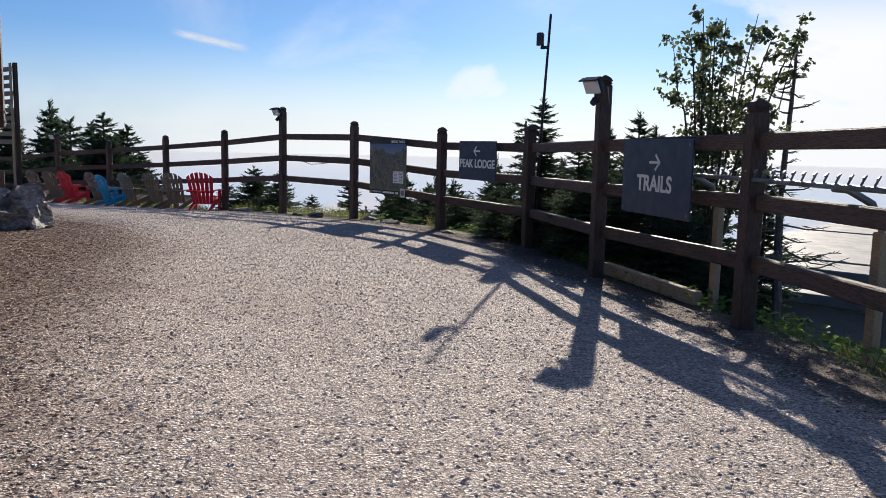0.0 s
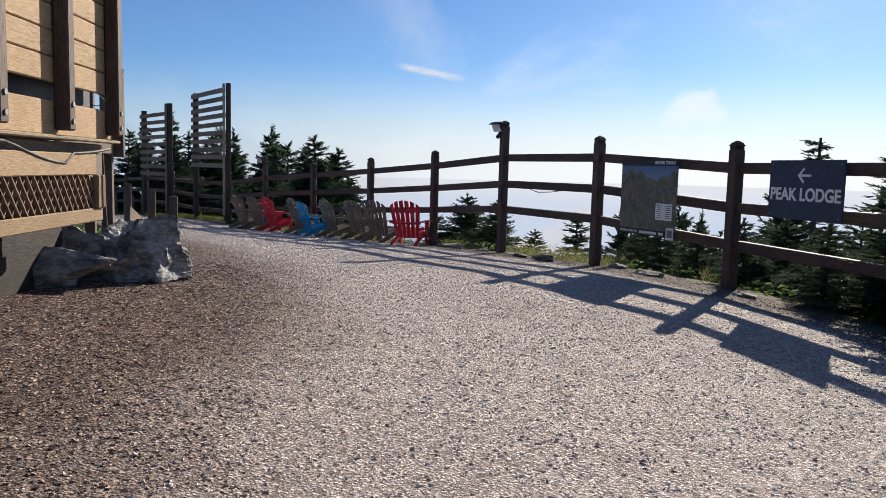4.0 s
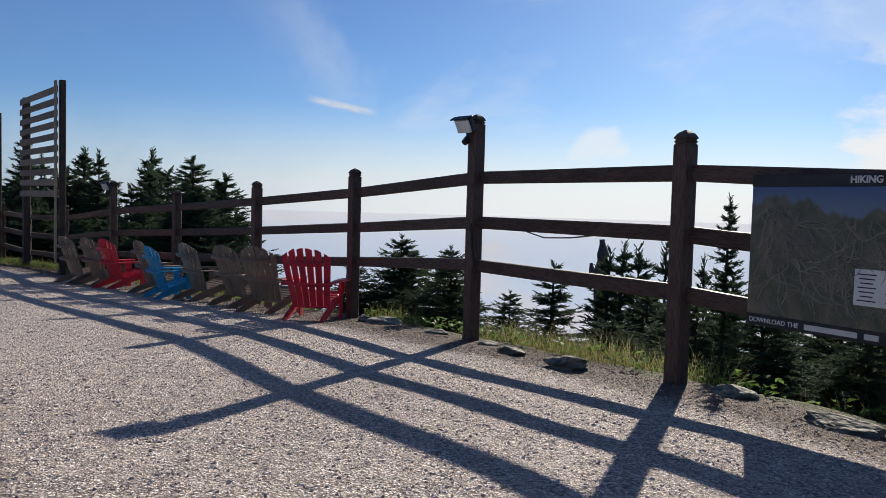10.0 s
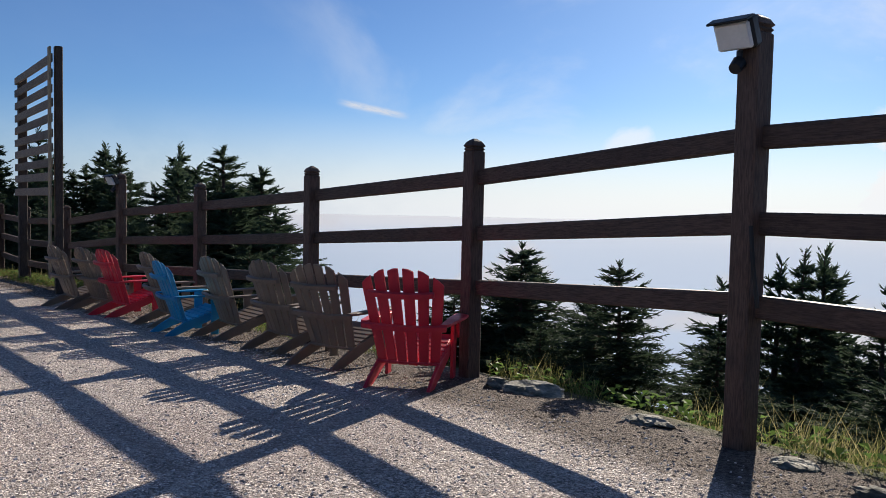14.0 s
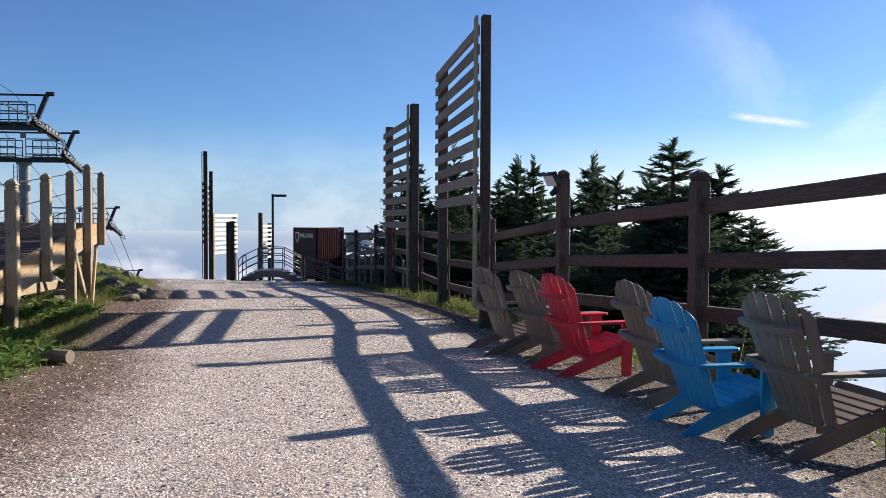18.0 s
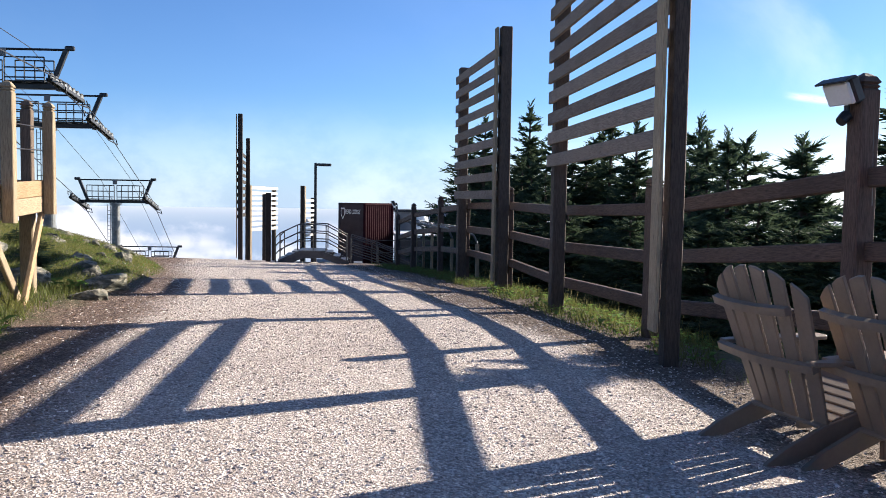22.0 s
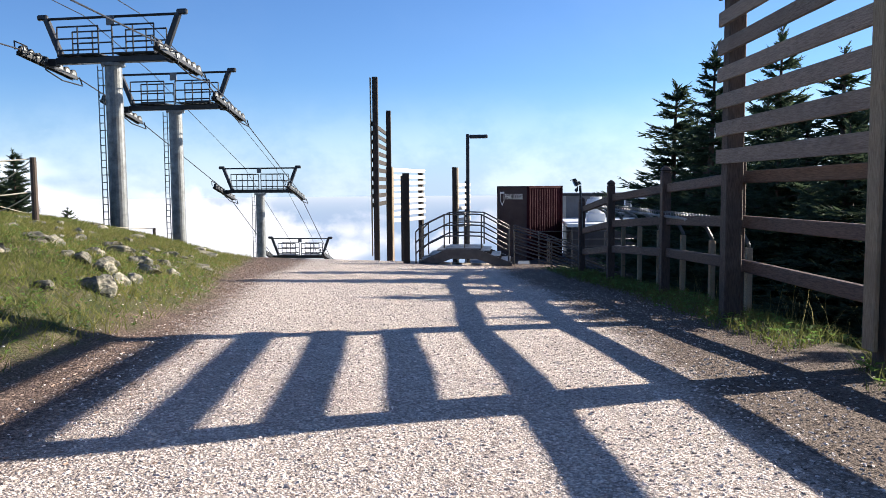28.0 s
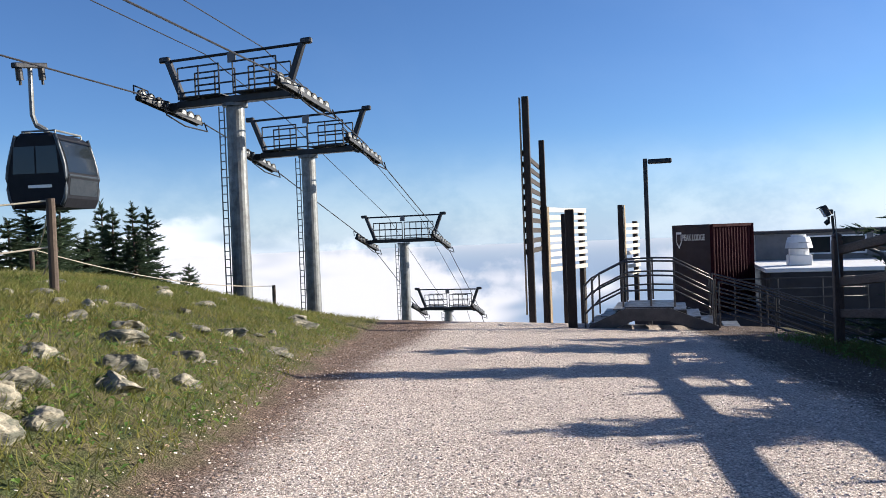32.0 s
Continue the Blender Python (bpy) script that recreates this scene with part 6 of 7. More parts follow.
# young spruces below the fence
for spot in ((-21.3, 14.5, 0.44, 2, 1.25), (-19.3, 14.1, 0.36, 2, 1.15), (-22.0, 14.0, -0.1, 4, 1.2), (-20.1, 13.7, -0.35, 4, 1.1), (-20.5, 23.4, -0.12, 3, 0.55), (-22.8, 24.7, 0.1, 1, 0.9), (-20.8, 20.0, 0.3, 3, 0.9), (-19.0, 18.4, -0.9, 0, 1.4), (-17.6, 16.5, -1.0, 2, 1.3), (-16.4, 15.0, -0.95, 4, 1.2), (-16.2, 17.2, 0.1, 0, 1.1), (-14.9, 16.2, 0.25, 3, 1.0),
             (-15.8, 14.2, -0.6, 4, 1.3), (-14.0, 14.3, -0.15, 2, 1.2), (-12.9, 13.6, -0.2, 4, 1.4), (-14.6, 18.6, 1.0, 1, 0.9), (-12.1, 15.0, 0.35, 2, 1.3), (-11.3, 13.4, -0.1, 4, 1.4), (-12.0, 18.0, 0.9, 0, 1.0), (-10.5, 15.8, 0.9, 3, 1.0), (-9.9, 14.0, 0.2, 2, 1.2), (-9.3, 13.5, 1.1, 0, 0.9), (-8.3, 12.1, 0.3, 2, 1.2), (-7.3, 12.8, 0.8, 3, 1.0),
             (-10.3, 12.7, -0.1, 4, 1.3), (-7.0, 11.1, -0.2, 4, 1.2), (-8.3, 11.65, 2.08, 3, 1.5), (-14.66, 14.33, 1.22, 3, 0.70), (-5.6, 10.4, -0.1, 4, 1.2), (-13.2, 16.6, 0.6, 2, 1.1), (-11.0, 19.5, 1.3, 1, 0.9), (-8.8, 17.5, 1.2, 0, 1.0), (-17.5, 13.6, -0.75, 4, 1.0), (-13.5, 13.2, -0.5, 4, 1.6), (-12.3, 12.9, -0.45, 4, 1.6), (-11.2, 12.6, -0.4, 4, 1.6), (-10.0, 12.3, -0.35, 4, 1.6),
             (-8.9, 11.8, -0.25, 4, 1.5), (-8.0, 11.6, 0.0, 4, 1.4), (-9.3, 13.0, 0.3, 2, 1.4), (-10.8, 14.2, 0.4, 2, 1.4), (-12.6, 14.6, 0.1, 2, 1.5), (-13.8, 15.4, 0.0, 2, 1.5), (-6.6, 10.6, -0.2, 4, 1.4), (-7.4, 11.9, 0.4, 2, 1.2), (-11.6, 16.4, 0.5, 0, 1.3), (-9.4, 15.6, 0.6, 0, 1.2), (-14.8, 13.7, -0.8, 4, 1.5), (-6.0, 10.9, -0.1, 4, 1.5),
             (-8.2, 14.4, 0.7, 2, 1.2), (-15.6, 18.8, -0.4, 0, 1.4), (-17.8, 19.5, -0.9, 0, 1.4), (-12.6, 13.3, 0.25, 2, 1.3), (-11.4, 13.0, 0.45, 2, 1.2), (-10.2, 12.9, 0.15, 2, 1.4), (-9.0, 12.4, 0.5, 2, 1.2), (-8.4, 13.2, 0.9, 0, 1.1), (-7.6, 11.5, 0.35, 2, 1.2), (-6.6, 11.6, 0.7, 0, 0.9), (-5.9, 10.0, 0.0, 4, 1.4), (-5.2, 9.7, -0.2, 4, 1.3),
             (-4.4, 9.2, -0.35, 4, 1.2), (-13.9, 13.9, 0.2, 2, 1.2), (-15.2, 14.6, -0.1, 2, 1.3), (-6.59, 10.35, 1.25, 0, 1.35), (-5.75, 10.5, 1.76, 3, 1.2), (-3.2, 8.1, -0.5, 4, 0.9), (-20.7, 17.9, -0.1, 0, 1.3), (-21.2, 20.1, 0.1, 1, 1.0), (-20.5, 20.6, 0.2, 1, 1.0), (-18.5, 18.1, -0.42, 0, 1.4), (-18.4, 19.3, -0.3, 3, 1.2), (-16.8, 16.7, -0.36, 2, 1.4), (-17.3, 15.6, -0.6, 4, 1.5), (-16.7, 15.2, -0.75, 4, 1.5), (-15.9, 14.6, -0.7, 4, 1.4), (-15.0, 13.4, -0.75, 4, 1.3), (-16.2, 13.9, -0.85, 4, 1.4), (-21.6, 14.9, 0.2, 2, 1.5), (-20.2, 14.6, 0.0, 2, 1.4), (-18.5, 14.6, -0.3, 2, 1.3), (-6.9, 13.6, 1.3, 3, 1.0), (-5.6, 12.4, 1.0, 2, 1.1), (-5.0, 10.6, 0.3, 2, 1.1), (-6.2, 10.9, 0.5, 2, 1.1), (-4.2, 10.4, 0.0, 2, 1.1), (-4.6, 12.6, 1.0, 0, 0.9), (-7.9, 13.4, 1.6, 3, 0.9), (-7.1, 11.6, 1.25, 0, 1.5), (-6.3, 11.2, 1.30, 0, 1.4), (-6.0, 11.8, 1.6, 3, 1.3), (-7.6, 12.2, 1.2, 0, 1.3), (-5.3, 10.9, 1.0, 0, 1.3), (-4.9, 10.1, 0.6, 2, 1.3), (-6.9, 10.6, 0.5, 2, 1.2), (-9.2, 11.6, 0.45, 2, 1.3), (-4.0, 9.6, 0.2, 2, 1.2),):
    plant(*spot)
# beyond the grassy hill
for spot in ((-60.0, -14.5, 2.2, 1, 1.2), (-56.5, -14.5, 1.8, 0, 1.4), (-62.5, -15.6, 2.6, 3, 1.1), (-66.0, -16.4, 2.2, 1, 1.0), (-68.0, -15.9, 1.9, 0, 1.0), (-53.5, -13.6, 1.7, 0, 1.5), (-58.5, -16.5, 2.8, 1, 1.2), (-50.8, -13.0, 2.0, 1, 1.3), (-64.6, -14.2, 0.6, 2, 1.3), (-61.0, -13.2, 0.5, 2, 1.4), (-62.1, -11.8, 1.80, 3, 0.95), (-61.7, -12.6, 1.62, 3, 1.0), (-59.5, -13.0, 1.3, 0, 1.4), (-57.5, -12.8, 1.2, 0, 1.5), (-58.5, -12.2, 0.9, 2, 1.5), (-60.5, -12.4, 0.8, 0, 1.4), (-56.0, -12.6, 1.3, 1, 1.3), (-63.1, -10.4, -0.55, 2, 0.9), (-54.6, -11.8, 0.9, 2, 1.6), (-52.8, -11.6, 1.0, 0, 1.5), (-57.0, -11.4, 0.5, 2, 1.6),
             (-48.0, -12.0, 1.6, 0, 1.4),):
    plant(*spot)
# low shrubs on the mound by the end of the ramp
for x, y in ((-36.2, 3.7), (-36.9, 3.3), (-37.6, 3.1), (-36.0, 2.9), (-38.3, 2.5)):
    plant(x, y, gz(x, y) + 0.26, 4, 2.0)
rs = np.random.RandomState(77)
placed = {}
for x, y, top, k, b_ in TREES:
    src, hgt = KINDS[k]
    g = gz(x, y) - 0.05
    s = max(top - g, 0.25) / hgt
    mm = pose(x, y, g, rs.uniform(-2, 2), rs.uniform(-2, 2), rs.uniform(0, 360))
    ob = src if k not in placed else copy_thing(src, mm)
    placed[k] = True
    ob.matrix_basis = mm
    ob.scale = (s * b_ * 1.15, s * b_ * 1.15, s)

# broken snag and dead spruces


def dead_tree(seed, x, y, top, r, crown_keep, label, spread=1.0):
    rs = np.random.RandomState(seed)
    g = gz(x, y) - 0.2
    ob = thing("dead_spruce", label, "tree", (x, y, g))
    hgt = top - g
    bm = bmesh.new()
    n = 12
    sweep(bm, [(0.04 * math.sin(i * 0.7), 0.03 * math.cos(i * 0.9), hgt * i / n) for i in range(n + 1)], [r * (1 - 0.8 * i / n) for i in range(n + 1)], 8)
    part("trunk", bm, DEADWOOD, ob)
    bm = bmesh.new()
    Q, D, T = [], [], []
    for i in range(int(60 * spread)):
        f = rs.uniform(0.3, 0.99)
        a, L = rs.uniform(0, math.tau), rs.uniform(0.15, 0.75) * (1.12 - f) * 1.4 * spread + 0.12
        p0 = Vector((0, 0, f * hgt))
        way_ = Vector((math.cos(a), math.sin(a), rs.uniform(-0.55, 0.25)))
        p1, p2 = p0 + way_ * L * 0.6, p0 + way_ * L + Vector((0, 0, 0.14 * L))
        sweep(bm, [p0, p1, p2], [0.016, 0.010, 0.004], 4)
        for j in range(5):
            k = rs.uniform(0.35, 0.95)
            q = p0.lerp(p2, k)
            b_ = a + rs.choice((-1, 1)) * rs.uniform(0.4, 1.0)
            rod(bm, q, q + Vector((math.cos(b_), math.sin(b_), rs.uniform(-0.4, 0.2))) * L * 0.28, 0.006, 0.003, 3, False)
        if rs.rand() < crown_keep:
            for j in range(int(9 * spread ** 2)):
                Q.append(p0.lerp(p2, rs.uniform(0.3, 1.0)))
                b_ = a + rs.normal(0, 0.7)
                D.append((math.cos(b_), math.sin(b_), rs.normal(-0.1, 0.25)))
                T.append(rs.uniform(0.06, 0.2))
    tagged(part("dead_branching", bm, DEADWOOD, ob), kind="stuff")
    if Q:
        V = needle_twigs(np.array(Q), np.array(D), np.array(T), rs, 0.9)
        part("sparse_crown", cloud_mesh("sparse_crown", V, np.arange(len(V)).reshape(-1, 3), NEEDLE), None, ob, "thin dark needles")
    return ob


dead_tree(5, -14.15, 19.1, 2.02, 0.15, 0.8, "half-dead spruce with thin needles beyond the fence", 1.6)
dead_tree(6, -4.1, 11.9, 2.75, 0.09, 0.1, "bare dead spruce with stub limbs beyond the fence")
bm = bmesh.new()
gS = gz(-22.6, 21.7)
sweep(bm, [(0, 0, -0.5), (0.02, 0, -gS * 0.4), (0.0, 0.02, -gS - 0.5), (0.05, 0, -gS - 0.1), (0.0, 0, 0.27 - gS)], [0.24, 0.22, 0.2, 0.16, 0.07], 9)
sweep(bm, [(-0.05, 0, -gS - 0.9), (-0.28, 0, -gS - 0.6), (-0.32, 0, -gS - 0.35)], [0.10, 0.09, 0.04], 7)
single("broken_snag", bm, DEADWOOD, "dark broken tree stump with a jagged fork", "stump", (-22.6, 21.7, gS))

# small birch by the fence
gB = gz(-4.95, 11.2)
birch = thing("birch", "small leafy birch with several thin stems beyond the fence", "tree", (-4.95, 11.2, gB))
rs = np.random.RandomState(21)
bm = bmesh.new()
tips = []
H = 3.15 - gB
for i in range(13):
    a = rs.uniform(0, math.tau)
    sp = rs.uniform(0.2, 1.35)
    pts = [Vector((math.cos(a) * sp * s ** 1.4, math.sin(a) * sp * s ** 1.4, H * s * (0.8 + 0.2 * rs.rand() if i else 1))) for s in np.linspace(0, 1, 8)]
    sweep(bm, pts, [0.035 * (1 - 0.85 * k / 7) for k in range(8)], 6)
    for k in range(20):
        f = rs.uniform(0.36, 1.0)
        j = min(int(f * 7), 6)
        p = pts[j].lerp(pts[j + 1], f * 7 - j)
        b_ = rs.uniform(0, math.tau)
        L = rs.uniform(0.3, 0.8) * (1.3 - f)
        e = p + Vector((math.cos(b_) * L, math.sin(b_) * L, L * rs.uniform(0.1, 0.8)))
        rod(bm, p, e, 0.008, 0.003, 4, False)
        tips.append((p, e))
part("branching", bm, BARK, birch)
V = []
for p, e in tips:
    for j in range(24):
        q = np.array(p.lerp(e, rs.uniform(0.25, 1.08))) + rs.normal(0, 0.035, 3)
        d = rs.normal(size=3)
        d[2] -= 0.5
        d *= rs.uniform(0.055, 0.095) / np.linalg.norm(d)
        o = np.cross(d, rs.normal(size=3))
        o *= 0.028 / np.linalg.norm(o)
        V.append([q, q + d * 0.5 + o, q + d, q + d * 0.5 - o])
V = np.array(V).reshape(-1, 3)
part("crown", cloud_mesh("crown", V, np.arange(len(V)).reshape(-1, 4), LEAF), None, birch, "loose crown of small leaves")

# ---------------------------------------------------------------- rocks


def stone(seed, x, y, sx, sy, sz, mat, label, sink=0.0, rz=0.0, cuts=3, rough=0.25, group="", name="rock"):
    big = (20, 0.35) if name == "boulder" else (13, 0.46)
    return single(name, lump_mesh(seed, sx, sy, sz, cuts, rough, *big), mat, label, "rock", (x, y, gz(x, y) + 0.55 * sz - sink), rz, group)


stone(31, -11.80, 4.16, 0.80, 0.62, 0.56, ROCK, "large pale grey angular boulder beside the deck, streaked with white", 0.12, 125, 5, 0.9, name="boulder")
stone(32, -11.75, 3.52, 0.55, 0.60, 0.50, ROCK, "dark grey boulder tucked under the deck", 0.06, -32, 5, 0.9, name="boulder")
stone(33, -11.35, 3.20, 0.34, 0.72, 0.26, ROCK, "flat grey boulder tucked under the deck", 0.05, -8, 5, 0.8, name="boulder")
stone(34, -12.9, 4.2, 0.55, 0.45, 0.55, ROCK, "grey boulder behind the deck's corner", 0.1, 70, 5, 0.9, name="boulder")
stone(35, -11.95, 2.95, 0.5, 0.6, 0.55, ROCK, "dark grey boulder tucked under the deck", 0.1, 15, 5, 0.9, name="boulder")
rs = np.random.RandomState(8)
HILL = [(-41.6, 2.9, 0.28, 0.18, 0.16), (-42.4, 2.4, 0.30, 0.2, 0.18), (-43.2, 3.1, 0.2, 0.14, 0.14), (-41.9, 1.8, 0.34, 0.24, 0.14), (-43.9, 1.9, 0.42, 0.3, 0.2), (-44.6, 1.5, 0.35, 0.28, 0.2), (-44.2, 2.4, 0.28, 0.2, 0.16), (-45.6, 1.6, 0.25, 0.16, 0.1), (-46.7, 1.3, 0.4, 0.22, 0.12), (-46.3, 0.2, 0.4, 0.3, 0.12), (-45.2, -0.3, 0.35, 0.25, 0.1), (-48.0, 0.0, 0.35, 0.3, 0.12), (-49.6, 0.9, 0.42, 0.25, 0.18),
        (-50.2, 0.5, 0.3, 0.22, 0.16), (-42.8, 0.4, 0.45, 0.3, 0.15), (-40.6, 2.2, 0.3, 0.2, 0.18), (-40.3, 3.4, 0.22, 0.16, 0.13), (-40.9, 3.5, 0.2, 0.15, 0.2), (-38.0, 3.6, 0.4, 0.3, 0.2), (-37.2, 4.0, 0.35, 0.25, 0.2), (-36.5, 4.3, 0.3, 0.22, 0.22), (-44.0, -1.6, 0.5, 0.35, 0.14), (-47.0, -1.8, 0.4, 0.3, 0.12),
        (-42.4, 1.4, 0.3, 0.2, 0.16), (-42.1, 2.0, 0.34, 0.22, 0.2), (-41.45, 2.73, 0.36, 0.26, 0.24), (-41.3, 3.07, 0.26, 0.2, 0.2), (-42.85, 2.74, 0.3, 0.22, 0.2), (-42.37, 3.09, 0.32, 0.2, 0.2), (-41.25, 3.44, 0.22, 0.16, 0.14), (-40.53, 3.53, 0.32, 0.18, 0.18), (-40.11, 3.63, 0.34, 0.22, 0.24), (-41.54, 2.07, 0.2, 0.16, 0.14), (-46.36, 2.23, 0.36, 0.22, 0.16), (-41.68, 2.93, 0.24, 0.16, 0.16)]
for i, (x, y, sx, sy, sz) in enumerate(HILL):
    stone(60 + i, x, y, sx * 0.84, sy * 0.9, sz * 0.78, PALEROCK, "pale lichen-grey rock half sunk in hill grass", 0.52 * sz, rs.uniform(0, 180), 4, 0.8, "rocks in the grass")
for i in range(46):
    x = rs.uniform(-50, -38)
    y = 4.0 - (abs(x) - 41) * 0.33 - rs.uniform(0.3, 3.5)
    s = rs.uniform(0.07, 0.18)
    stone(120 + i, x, y, s * 1.2, s * 0.85, s * 0.7, PALEROCK, "small pale rock half sunk in hill grass", 0.42 * s, rs.uniform(0, 180), 3, 0.8, "rocks in the grass")
for i, (x, y, sx, sy, sz) in enumerate([(-35.6, 4.7, 0.6, 0.34, 0.3), (-34.9, 3.9, 0.55, 0.4, 0.3), (-35.5, 3.3, 0.6, 0.4, 0.35), (-33.2, 4.1, 0.4, 0.3, 0.25), (-34.4, 4.95, 0.25, 0.2, 0.22), (-36.9, 2.6, 0.5, 0.4, 0.3), (-31.0, 4.4, 0.4, 0.3, 0.2)]):
    stone(160 + i, x, y, sx * 0.9, sy * 0.9, sz * 0.8, PALEROCK, "grey flat-sided rock beside the ramp", 0.36 * sz, rs.uniform(0, 180), 4, 0.7, "rocks beside the ramp")
for i, (x, y, sx, sy, sz) in enumerate([(-14.65, 11.72, 0.26, 0.16, 0.15), (-15.7, 12.0, 0.3, 0.14, 0.1), (-18.9, 12.5, 0.25, 0.2, 0.13), (-17.6, 12.4, 0.2, 0.15, 0.1), (-13.0, 11.9, 0.2, 0.13, 0.1), (-12.0, 11.5, 0.3, 0.15, 0.1), (-19.3, 12.4, 0.18, 0.12, 0.1), (-16.4, 12.2, 0.15, 0.1, 0.07), (-10.0, 11.1, 0.22, 0.12, 0.08)]):
    stone(190 + i, x, y, sx * 1.15, sy * 1.15, sz * 0.72, PALEROCK, "pale rock at the gravel's edge under the fence", 0.28 * sz, rs.uniform(150, 200), 4, 0.8, "rocks under the fence")
bm = bmesh.new()
sweep(bm, [(-0.25, 0, 0.06), (0, 0.02, 0.065), (0.25, 0, 0.06)], [0.07, 0.075, 0.065], 9)
single("cut_log", bm, SLAT, "short weathered cut log on wood chips", "log", (-27.1, 5.85, gz(-27.1, 5.85)), 70)

board = thing("fallen_plank", "weathered plank lying on the bank behind the fence", "plank")
bar("board", (-5.25, 8.95, gz(-5.25, 8.95) + 0.10), (-3.45, 7.75, gz(-3.45, 7.75) + 0.08), 0.10, 0.15, GREYWOOD, board)

# ---------------------------------------------------------------- grass, weeds, chips and stones
rs = np.random.RandomState(5)


def spots(n, x0, x1, y0, y1, test):
    px, py = rs.uniform(x0, x1, n), rs.uniform(y0, y1, n)
    ok = test(px, py)
    px, py = px[ok], py[ok]
    return np.stack([px, py, ground_z(px, py) - 0.005], 1)


BLADE_V = np.array([[-0.5, 0, 0], [0.5, 0, 0], [0.38, 0.14, 0.6], [-0.38, 0.14, 0.6], [0.0, 0.42, 1.0]])
BLADE_F = np.array([[0, 1, 2], [0, 2, 3], [3, 2, 4]])
LEAF_V = np.array([[0, 0, 0.1], [0.45, 0.4, 0.55], [0, 1.0, 0.5], [-0.45, 0.4, 0.55]])
LEAF_F = np.array([[0, 1, 2], [0, 2, 3]])


def blades(p, lo, hi, wide):
    s = rs.uniform(lo, hi, len(p))
    return np.stack([np.full(len(p), wide) * rs.uniform(0.6, 1.4, len(p)), s * 0.7, s], 1)


def thick(px, py):
    return bumpy(px, py, 1.1, 17) + bumpy(px, py, 3.3, 18) * 0.6


in_hill = lambda px, py: (side(px, py, GRASS_EDGE) > 0.02 + 1.2 * rs.rand(len(px)) ** 2) & (thick(px, py) + rs.normal(0, 0.30, len(px)) > -0.40)
p = np.concatenate([spots(150000, -52, -34.5, -4.0, 5.2, in_hill), spots(32000, -60, -50, -8.0, 2.0, in_hill)])
strewn("hill_grass", BLADE_V, BLADE_F, p, blades(p, 0.03, 0.115, 0.009), rs, GRASSY, "short sunlit green grass on the hill", "grass", 0.8)
p = spots(46000, -58, -34.5, -5.0, 5.2, in_hill)
strewn("dry_hill_grass", BLADE_V, BLADE_F, p, blades(p, 0.04, 0.12, 0.007), rs, DRYGRASS, "dry straw-coloured stems among the hill grass", "grass", 0.9)
p = spots(26000, -52, -34.5, -4.0, 5.0, lambda px, py: in_hill(px, py) & (bumpy(px, py, 0.9, 31) + 0.6 * bumpy(px, py, 2.5, 33) > 0.12))
p[:, 2] += rs.uniform(0.0, 0.05, len(p))
strewn("hill_weeds", LEAF_V, LEAF_F, p, rs.uniform(0.02, 0.055, len(p)), rs, WEED, "low leafy weeds in patches on the hill", "weeds", 0.7)
p = spots(42000, -36, -18.5, 2.5, 6.4, lambda px, py: side(px, py, GRASS_EDGE) > 0.05 + 0.3 * rs.rand(len(px)))
strewn("bank_grass", BLADE_V, BLADE_F, p, blades(p, 0.05, 0.18, 0.009), rs, BANKGRASS, "green grass on the bank under the ramp", "grass", 0.4)
p = spots(16000, -35, -19, 3.0, 6.4, lambda px, py: (side(px, py, GRASS_EDGE) > 0.1) & (thick(px, py) > -0.1))
p[:, 2] += rs.uniform(0.0, 0.14, len(p))
strewn("bank_weeds", LEAF_V, LEAF_F, p, rs.uniform(0.05, 0.12, len(p)), rs, WEED, "broad-leaved green weeds beside the ramp", "weeds", 0.5)
FLINE = FENCE + [(-57.0, 9.0, 0)]
at_bank = lambda px, py: (lambda d: (d > 0.05 + 0.35 * rs.rand(len(px))) & (d < 2.3) & (thick(px, py) > -0.4))(-side(px, py, FLINE))
p = spots(80000, -20, -1.0, 5, 15, lambda px, py: at_bank(px, py) & (thick(px, py) > 0.0 + 0.25 * rs.rand(len(px))))
strewn("bank_grass", BLADE_V, BLADE_F, p, blades(p, 0.06, 0.30, 0.006), rs, BANKGRASS, "uneven grass on the bank below the fence", "grass", 0.4)
p = np.concatenate([spots(9000, -19.5, -12.5, 5, 15, lambda px, py: at_bank(px, py) & (thick(px, py) > 0.2)), spots(14000, -17.5, -11.0, 5, 15, lambda px, py: at_bank(px, py) & (thick(px, py) > 0.0))])
strewn("dry_bank_grass", BLADE_V, BLADE_F, p, blades(p, 0.12, 0.42, 0.0045), rs, DRYGRASS, "tall uneven grass on the bank below the fence", "grass", 0.35)
p = spots(16000, -20, -1.0, 5, 15, lambda px, py: at_bank(px, py) & (thick(px, py) > 0.05))
strewn("dry_bank_stems", BLADE_V, BLADE_F, p, blades(p, 0.08, 0.26, 0.0045), rs, DRYGRASS, "straw-coloured stems on the bank below the fence", "grass", 0.5)
p = spots(20000, -20, -1.0, 4.5, 14, at_bank)
p[:, 2] += rs.uniform(0.0, 0.16, len(p))
strewn("bank_weeds", LEAF_V, LEAF_F, p, rs.uniform(0.04, 0.09, len(p)), rs, WEED, "leafy green weeds below the fence", "weeds", 0.6)
strip = lambda px, py: (lambda d: (d > np.interp(-px, [21, 28, 32, 36], [-0.15, -0.25, -0.70, -0.75]) + 0.4 * rs.rand(len(px))) & (d < 0.9) & (thick(px, py) > -0.35))(-side(px, py, FLINE))
p = spots(90000, -54, -21, 8.5, 13.5, strip)
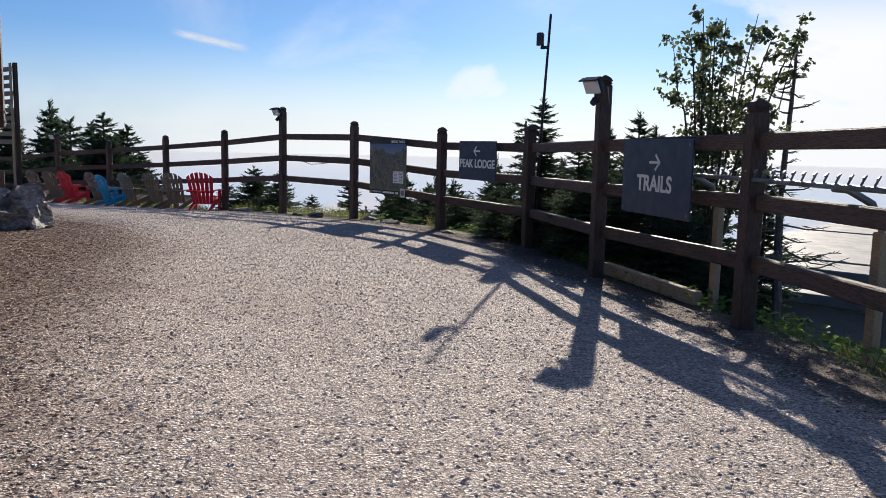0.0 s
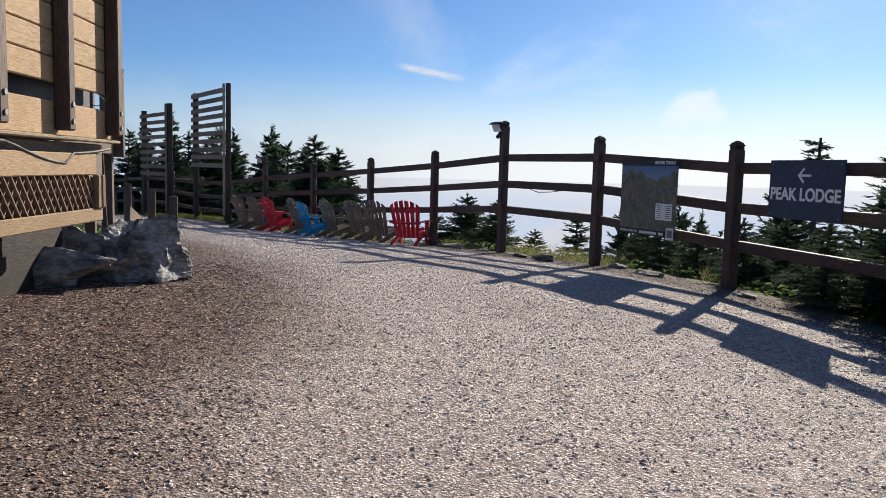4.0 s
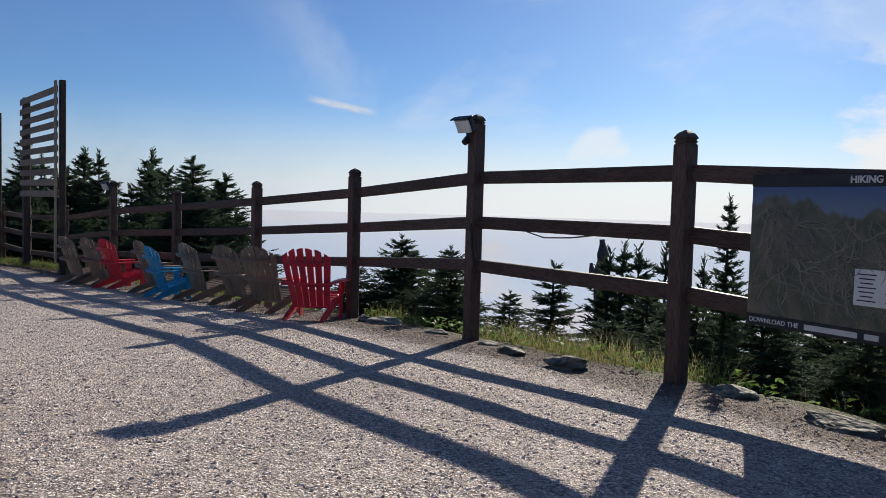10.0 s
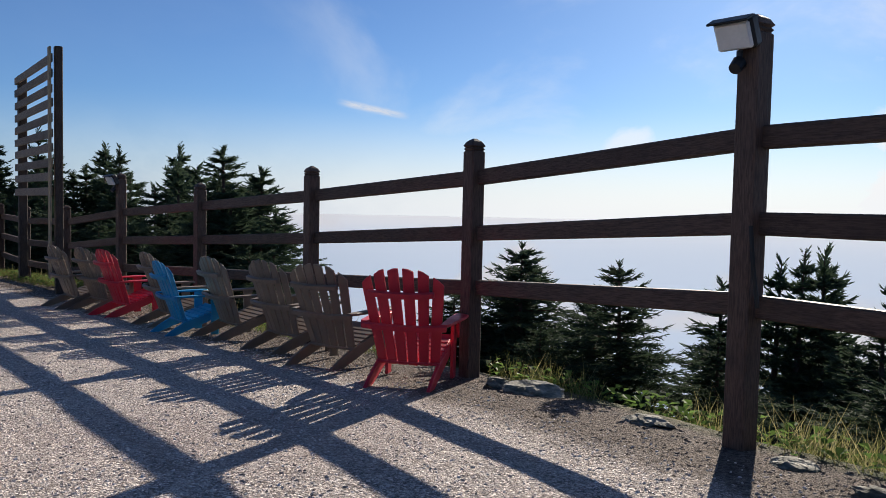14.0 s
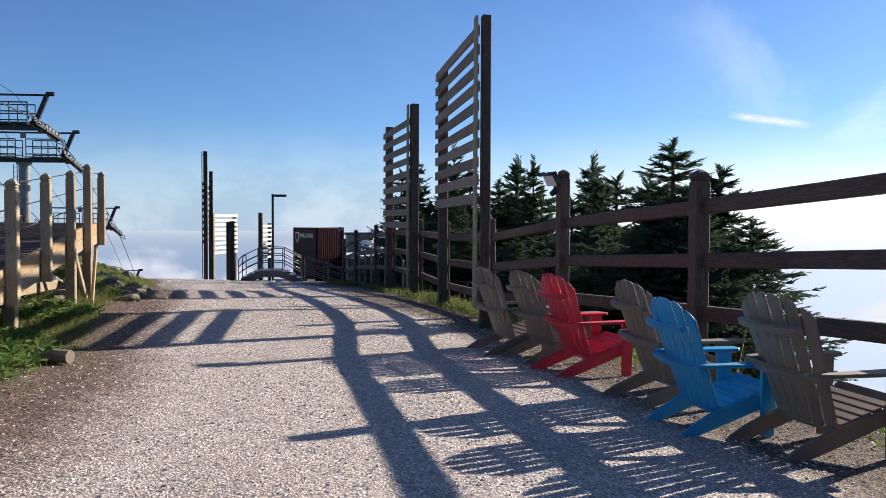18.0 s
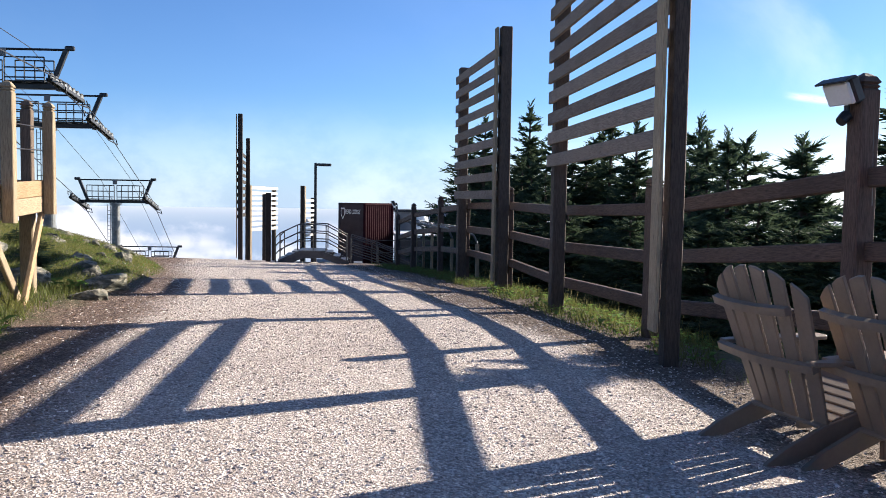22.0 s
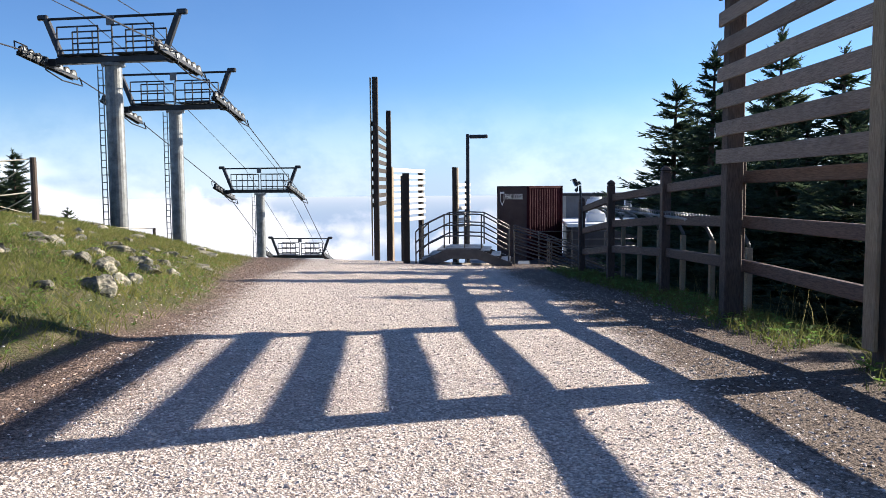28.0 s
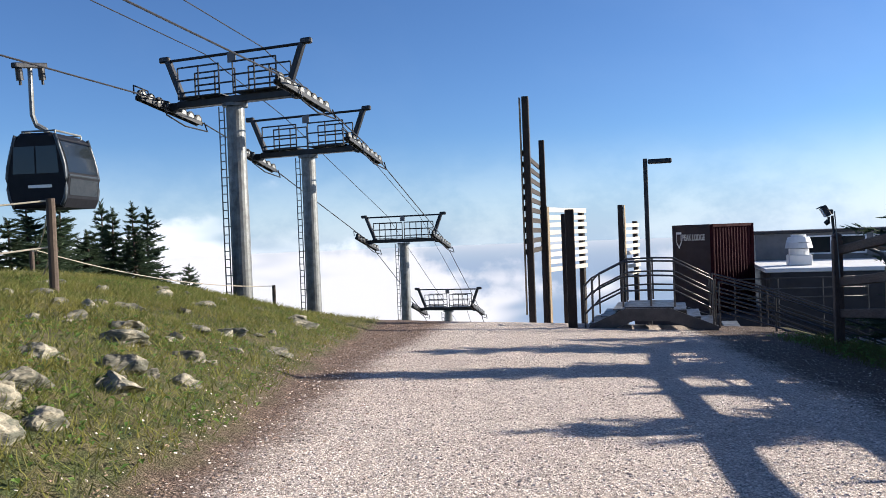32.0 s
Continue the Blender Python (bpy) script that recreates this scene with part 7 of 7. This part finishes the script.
strewn("fence_grass", BLADE_V, BLADE_F, p, blades(p, 0.05, 0.20, 0.007), rs, BANKGRASS, "bright grass strip along the foot of the fence", "grass", 0.4)
behind = lambda px, py: (lambda d: (d > 0.1) & (d < 1.3) & (thick(px, py) > 0.0))(-side(px, py, FLINE))
p = spots(2600, -46, -21, 8.5, 13.5, behind)
strewn("dry_fence_stems", BLADE_V, BLADE_F, p, blades(p, 0.30, 0.75, 0.006), rs, DRYGRASS, "tall dry seed stems behind the fence", "grass", 0.22)
p = spots(14000, -54, -21, 8.5, 13.5, strip)
p[:, 2] += rs.uniform(0.0, 0.1, len(p))
strewn("fence_weeds", LEAF_V, LEAF_F, p, rs.uniform(0.04, 0.08, len(p)), rs, WEED, "small leafy weeds along the foot of the fence", "weeds", 0.6)

CHIP_V = np.array([[-0.5, -0.16, 0.0], [0.5, -0.2, 0.05], [0.46, 0.18, 0.25], [-0.48, 0.2, 0.2]])
CHIP_F = np.array([[0, 1, 2, 3]])
on_chips = lambda px, py: (side(px, py, CHIP_EDGE) > rs.normal(0.0, 0.45, len(px))) & (side(px, py, GRASS_EDGE) < 0.3)
p = np.concatenate([spots(60000, -20, 1.0, -3.0, 7.0, on_chips), spots(90000, -14, -1.0, 0.0, 5.5, on_chips), spots(110000, -56, -20, -1.0, 7.3, on_chips)])
p[:, 2] += 0.006
s = rs.uniform(0.008, 0.027, len(p))
strewn("wood_chips", CHIP_V, CHIP_F, p, s, rs, CHIP, "scattered brown wood chips beside the path", "wood chips", 0.0)
near_fence = lambda px, py: (lambda d: (d > 0.0) & (d < np.interp(-px, [0, 10, 15, 25, 32, 37, 50], [0.5, 0.8, 0.75, 0.9, 1.2, 1.9, 1.9]) + rs.normal(0, 0.15, len(px))))(side(px, py, FLINE))
p = spots(240000, -52, -1.0, 3.0, 12.6, near_fence)
p[:, 2] += 0.006
strewn("fence_wood_chips", CHIP_V, CHIP_F, p, rs.uniform(0.008, 0.026, len(p)), rs, SOILCHIP, "dark wood chips and grit along the foot of the fence", "wood chips", 0.25)
PEB_V = np.array([[0.55, 0.05, 0], [-0.05, 0.5, 0], [-0.55, -0.1, 0], [0.1, -0.48, 0], [0.30, -0.02, 0.6], [0.0, 0.28, 0.75], [-0.3, -0.05, 0.65], [0.05, -0.25, 0.8]])
PEB_F = np.array([[0, 1, 5, 4], [1, 2, 6, 5], [2, 3, 7, 6], [3, 0, 4, 7], [4, 5, 6, 7]])
on_path = lambda px, py: (side(px, py, CHIP_EDGE) < rs.normal(0.1, 0.5, len(px))) & (side(px, py, FLINE) > np.interp(-px, [0, 30, 38], [0.8, 1.1, 1.9]) * rs.uniform(0.2, 1.2, len(px)))
p = np.concatenate([spots(120000, -22, 1.0, -2.0, 12.5, on_path), spots(130000, -46, -22, 1.0, 12.0, on_path), spots(20000, -56, -46, -1.0, 10.0, on_path)])
s = np.stack([rs.uniform(0.012, 0.040, len(p)), rs.uniform(0.010, 0.028, len(p)), rs.uniform(0.006, 0.018, len(p))], 1)
strewn("crushed_stone", PEB_V, PEB_F, p, s, rs, PEBBLE, "pale angular crushed stone of the path", "gravel", 0.2)

# long thin contrail, far off
m = bpy.data.materials.new("contrail")
m.use_nodes = True
t = Tree(m.node_tree)
uv = t.n("ShaderNodeTexCoord").outputs["Object"]
sp = t.n("ShaderNodeSeparateXYZ", {0: uv})
edge = t.ramp(t.math("ABSOLUTE", sp.outputs[1]), 20.0, 2.0)
ends = t.math("MULTIPLY", t.ramp(sp.outputs[0], 0.0, 90.0), t.ramp(sp.outputs[0], 318.0, 220.0))
al = t.math("MULTIPLY", t.math("MULTIPLY", edge, ends), t.ramp(t.noise(t.scaled(uv, (0.02, 0.1, 1)), 1.0), 0.3, 0.6, 0.45, 0.9))
mx = t.n("ShaderNodeMixShader", {0: al, 1: t.n("ShaderNodeBsdfTransparent").outputs[0], 2: t.n("ShaderNodeEmission", {0: (0.85, 0.9, 1.0, 1), 1: 0.55}).outputs[0]})
t.t.links.new(mx.outputs[0], t.n("ShaderNodeOutputMaterial").inputs[0])
c0, c1 = Vector((-0.8702, 0.476, 0.1272)) * 3200, Vector((-0.82, 0.5619, 0.1093)) * 3200
bm = bmesh.new()
bm.faces.new([bm.verts.new(p) for p in ((0, -20, 0), (320, -20, 0), (320, 20, 0), (0, 20, 0))])
trail = single("contrail", bm, m, "short white vapour trail in the blue sky", "contrail", kind="structure")
trail.matrix_basis = frame_along(c0, c1) @ pose(0, 0, 0, 90, 0, 0)
trail.visible_shadow = False
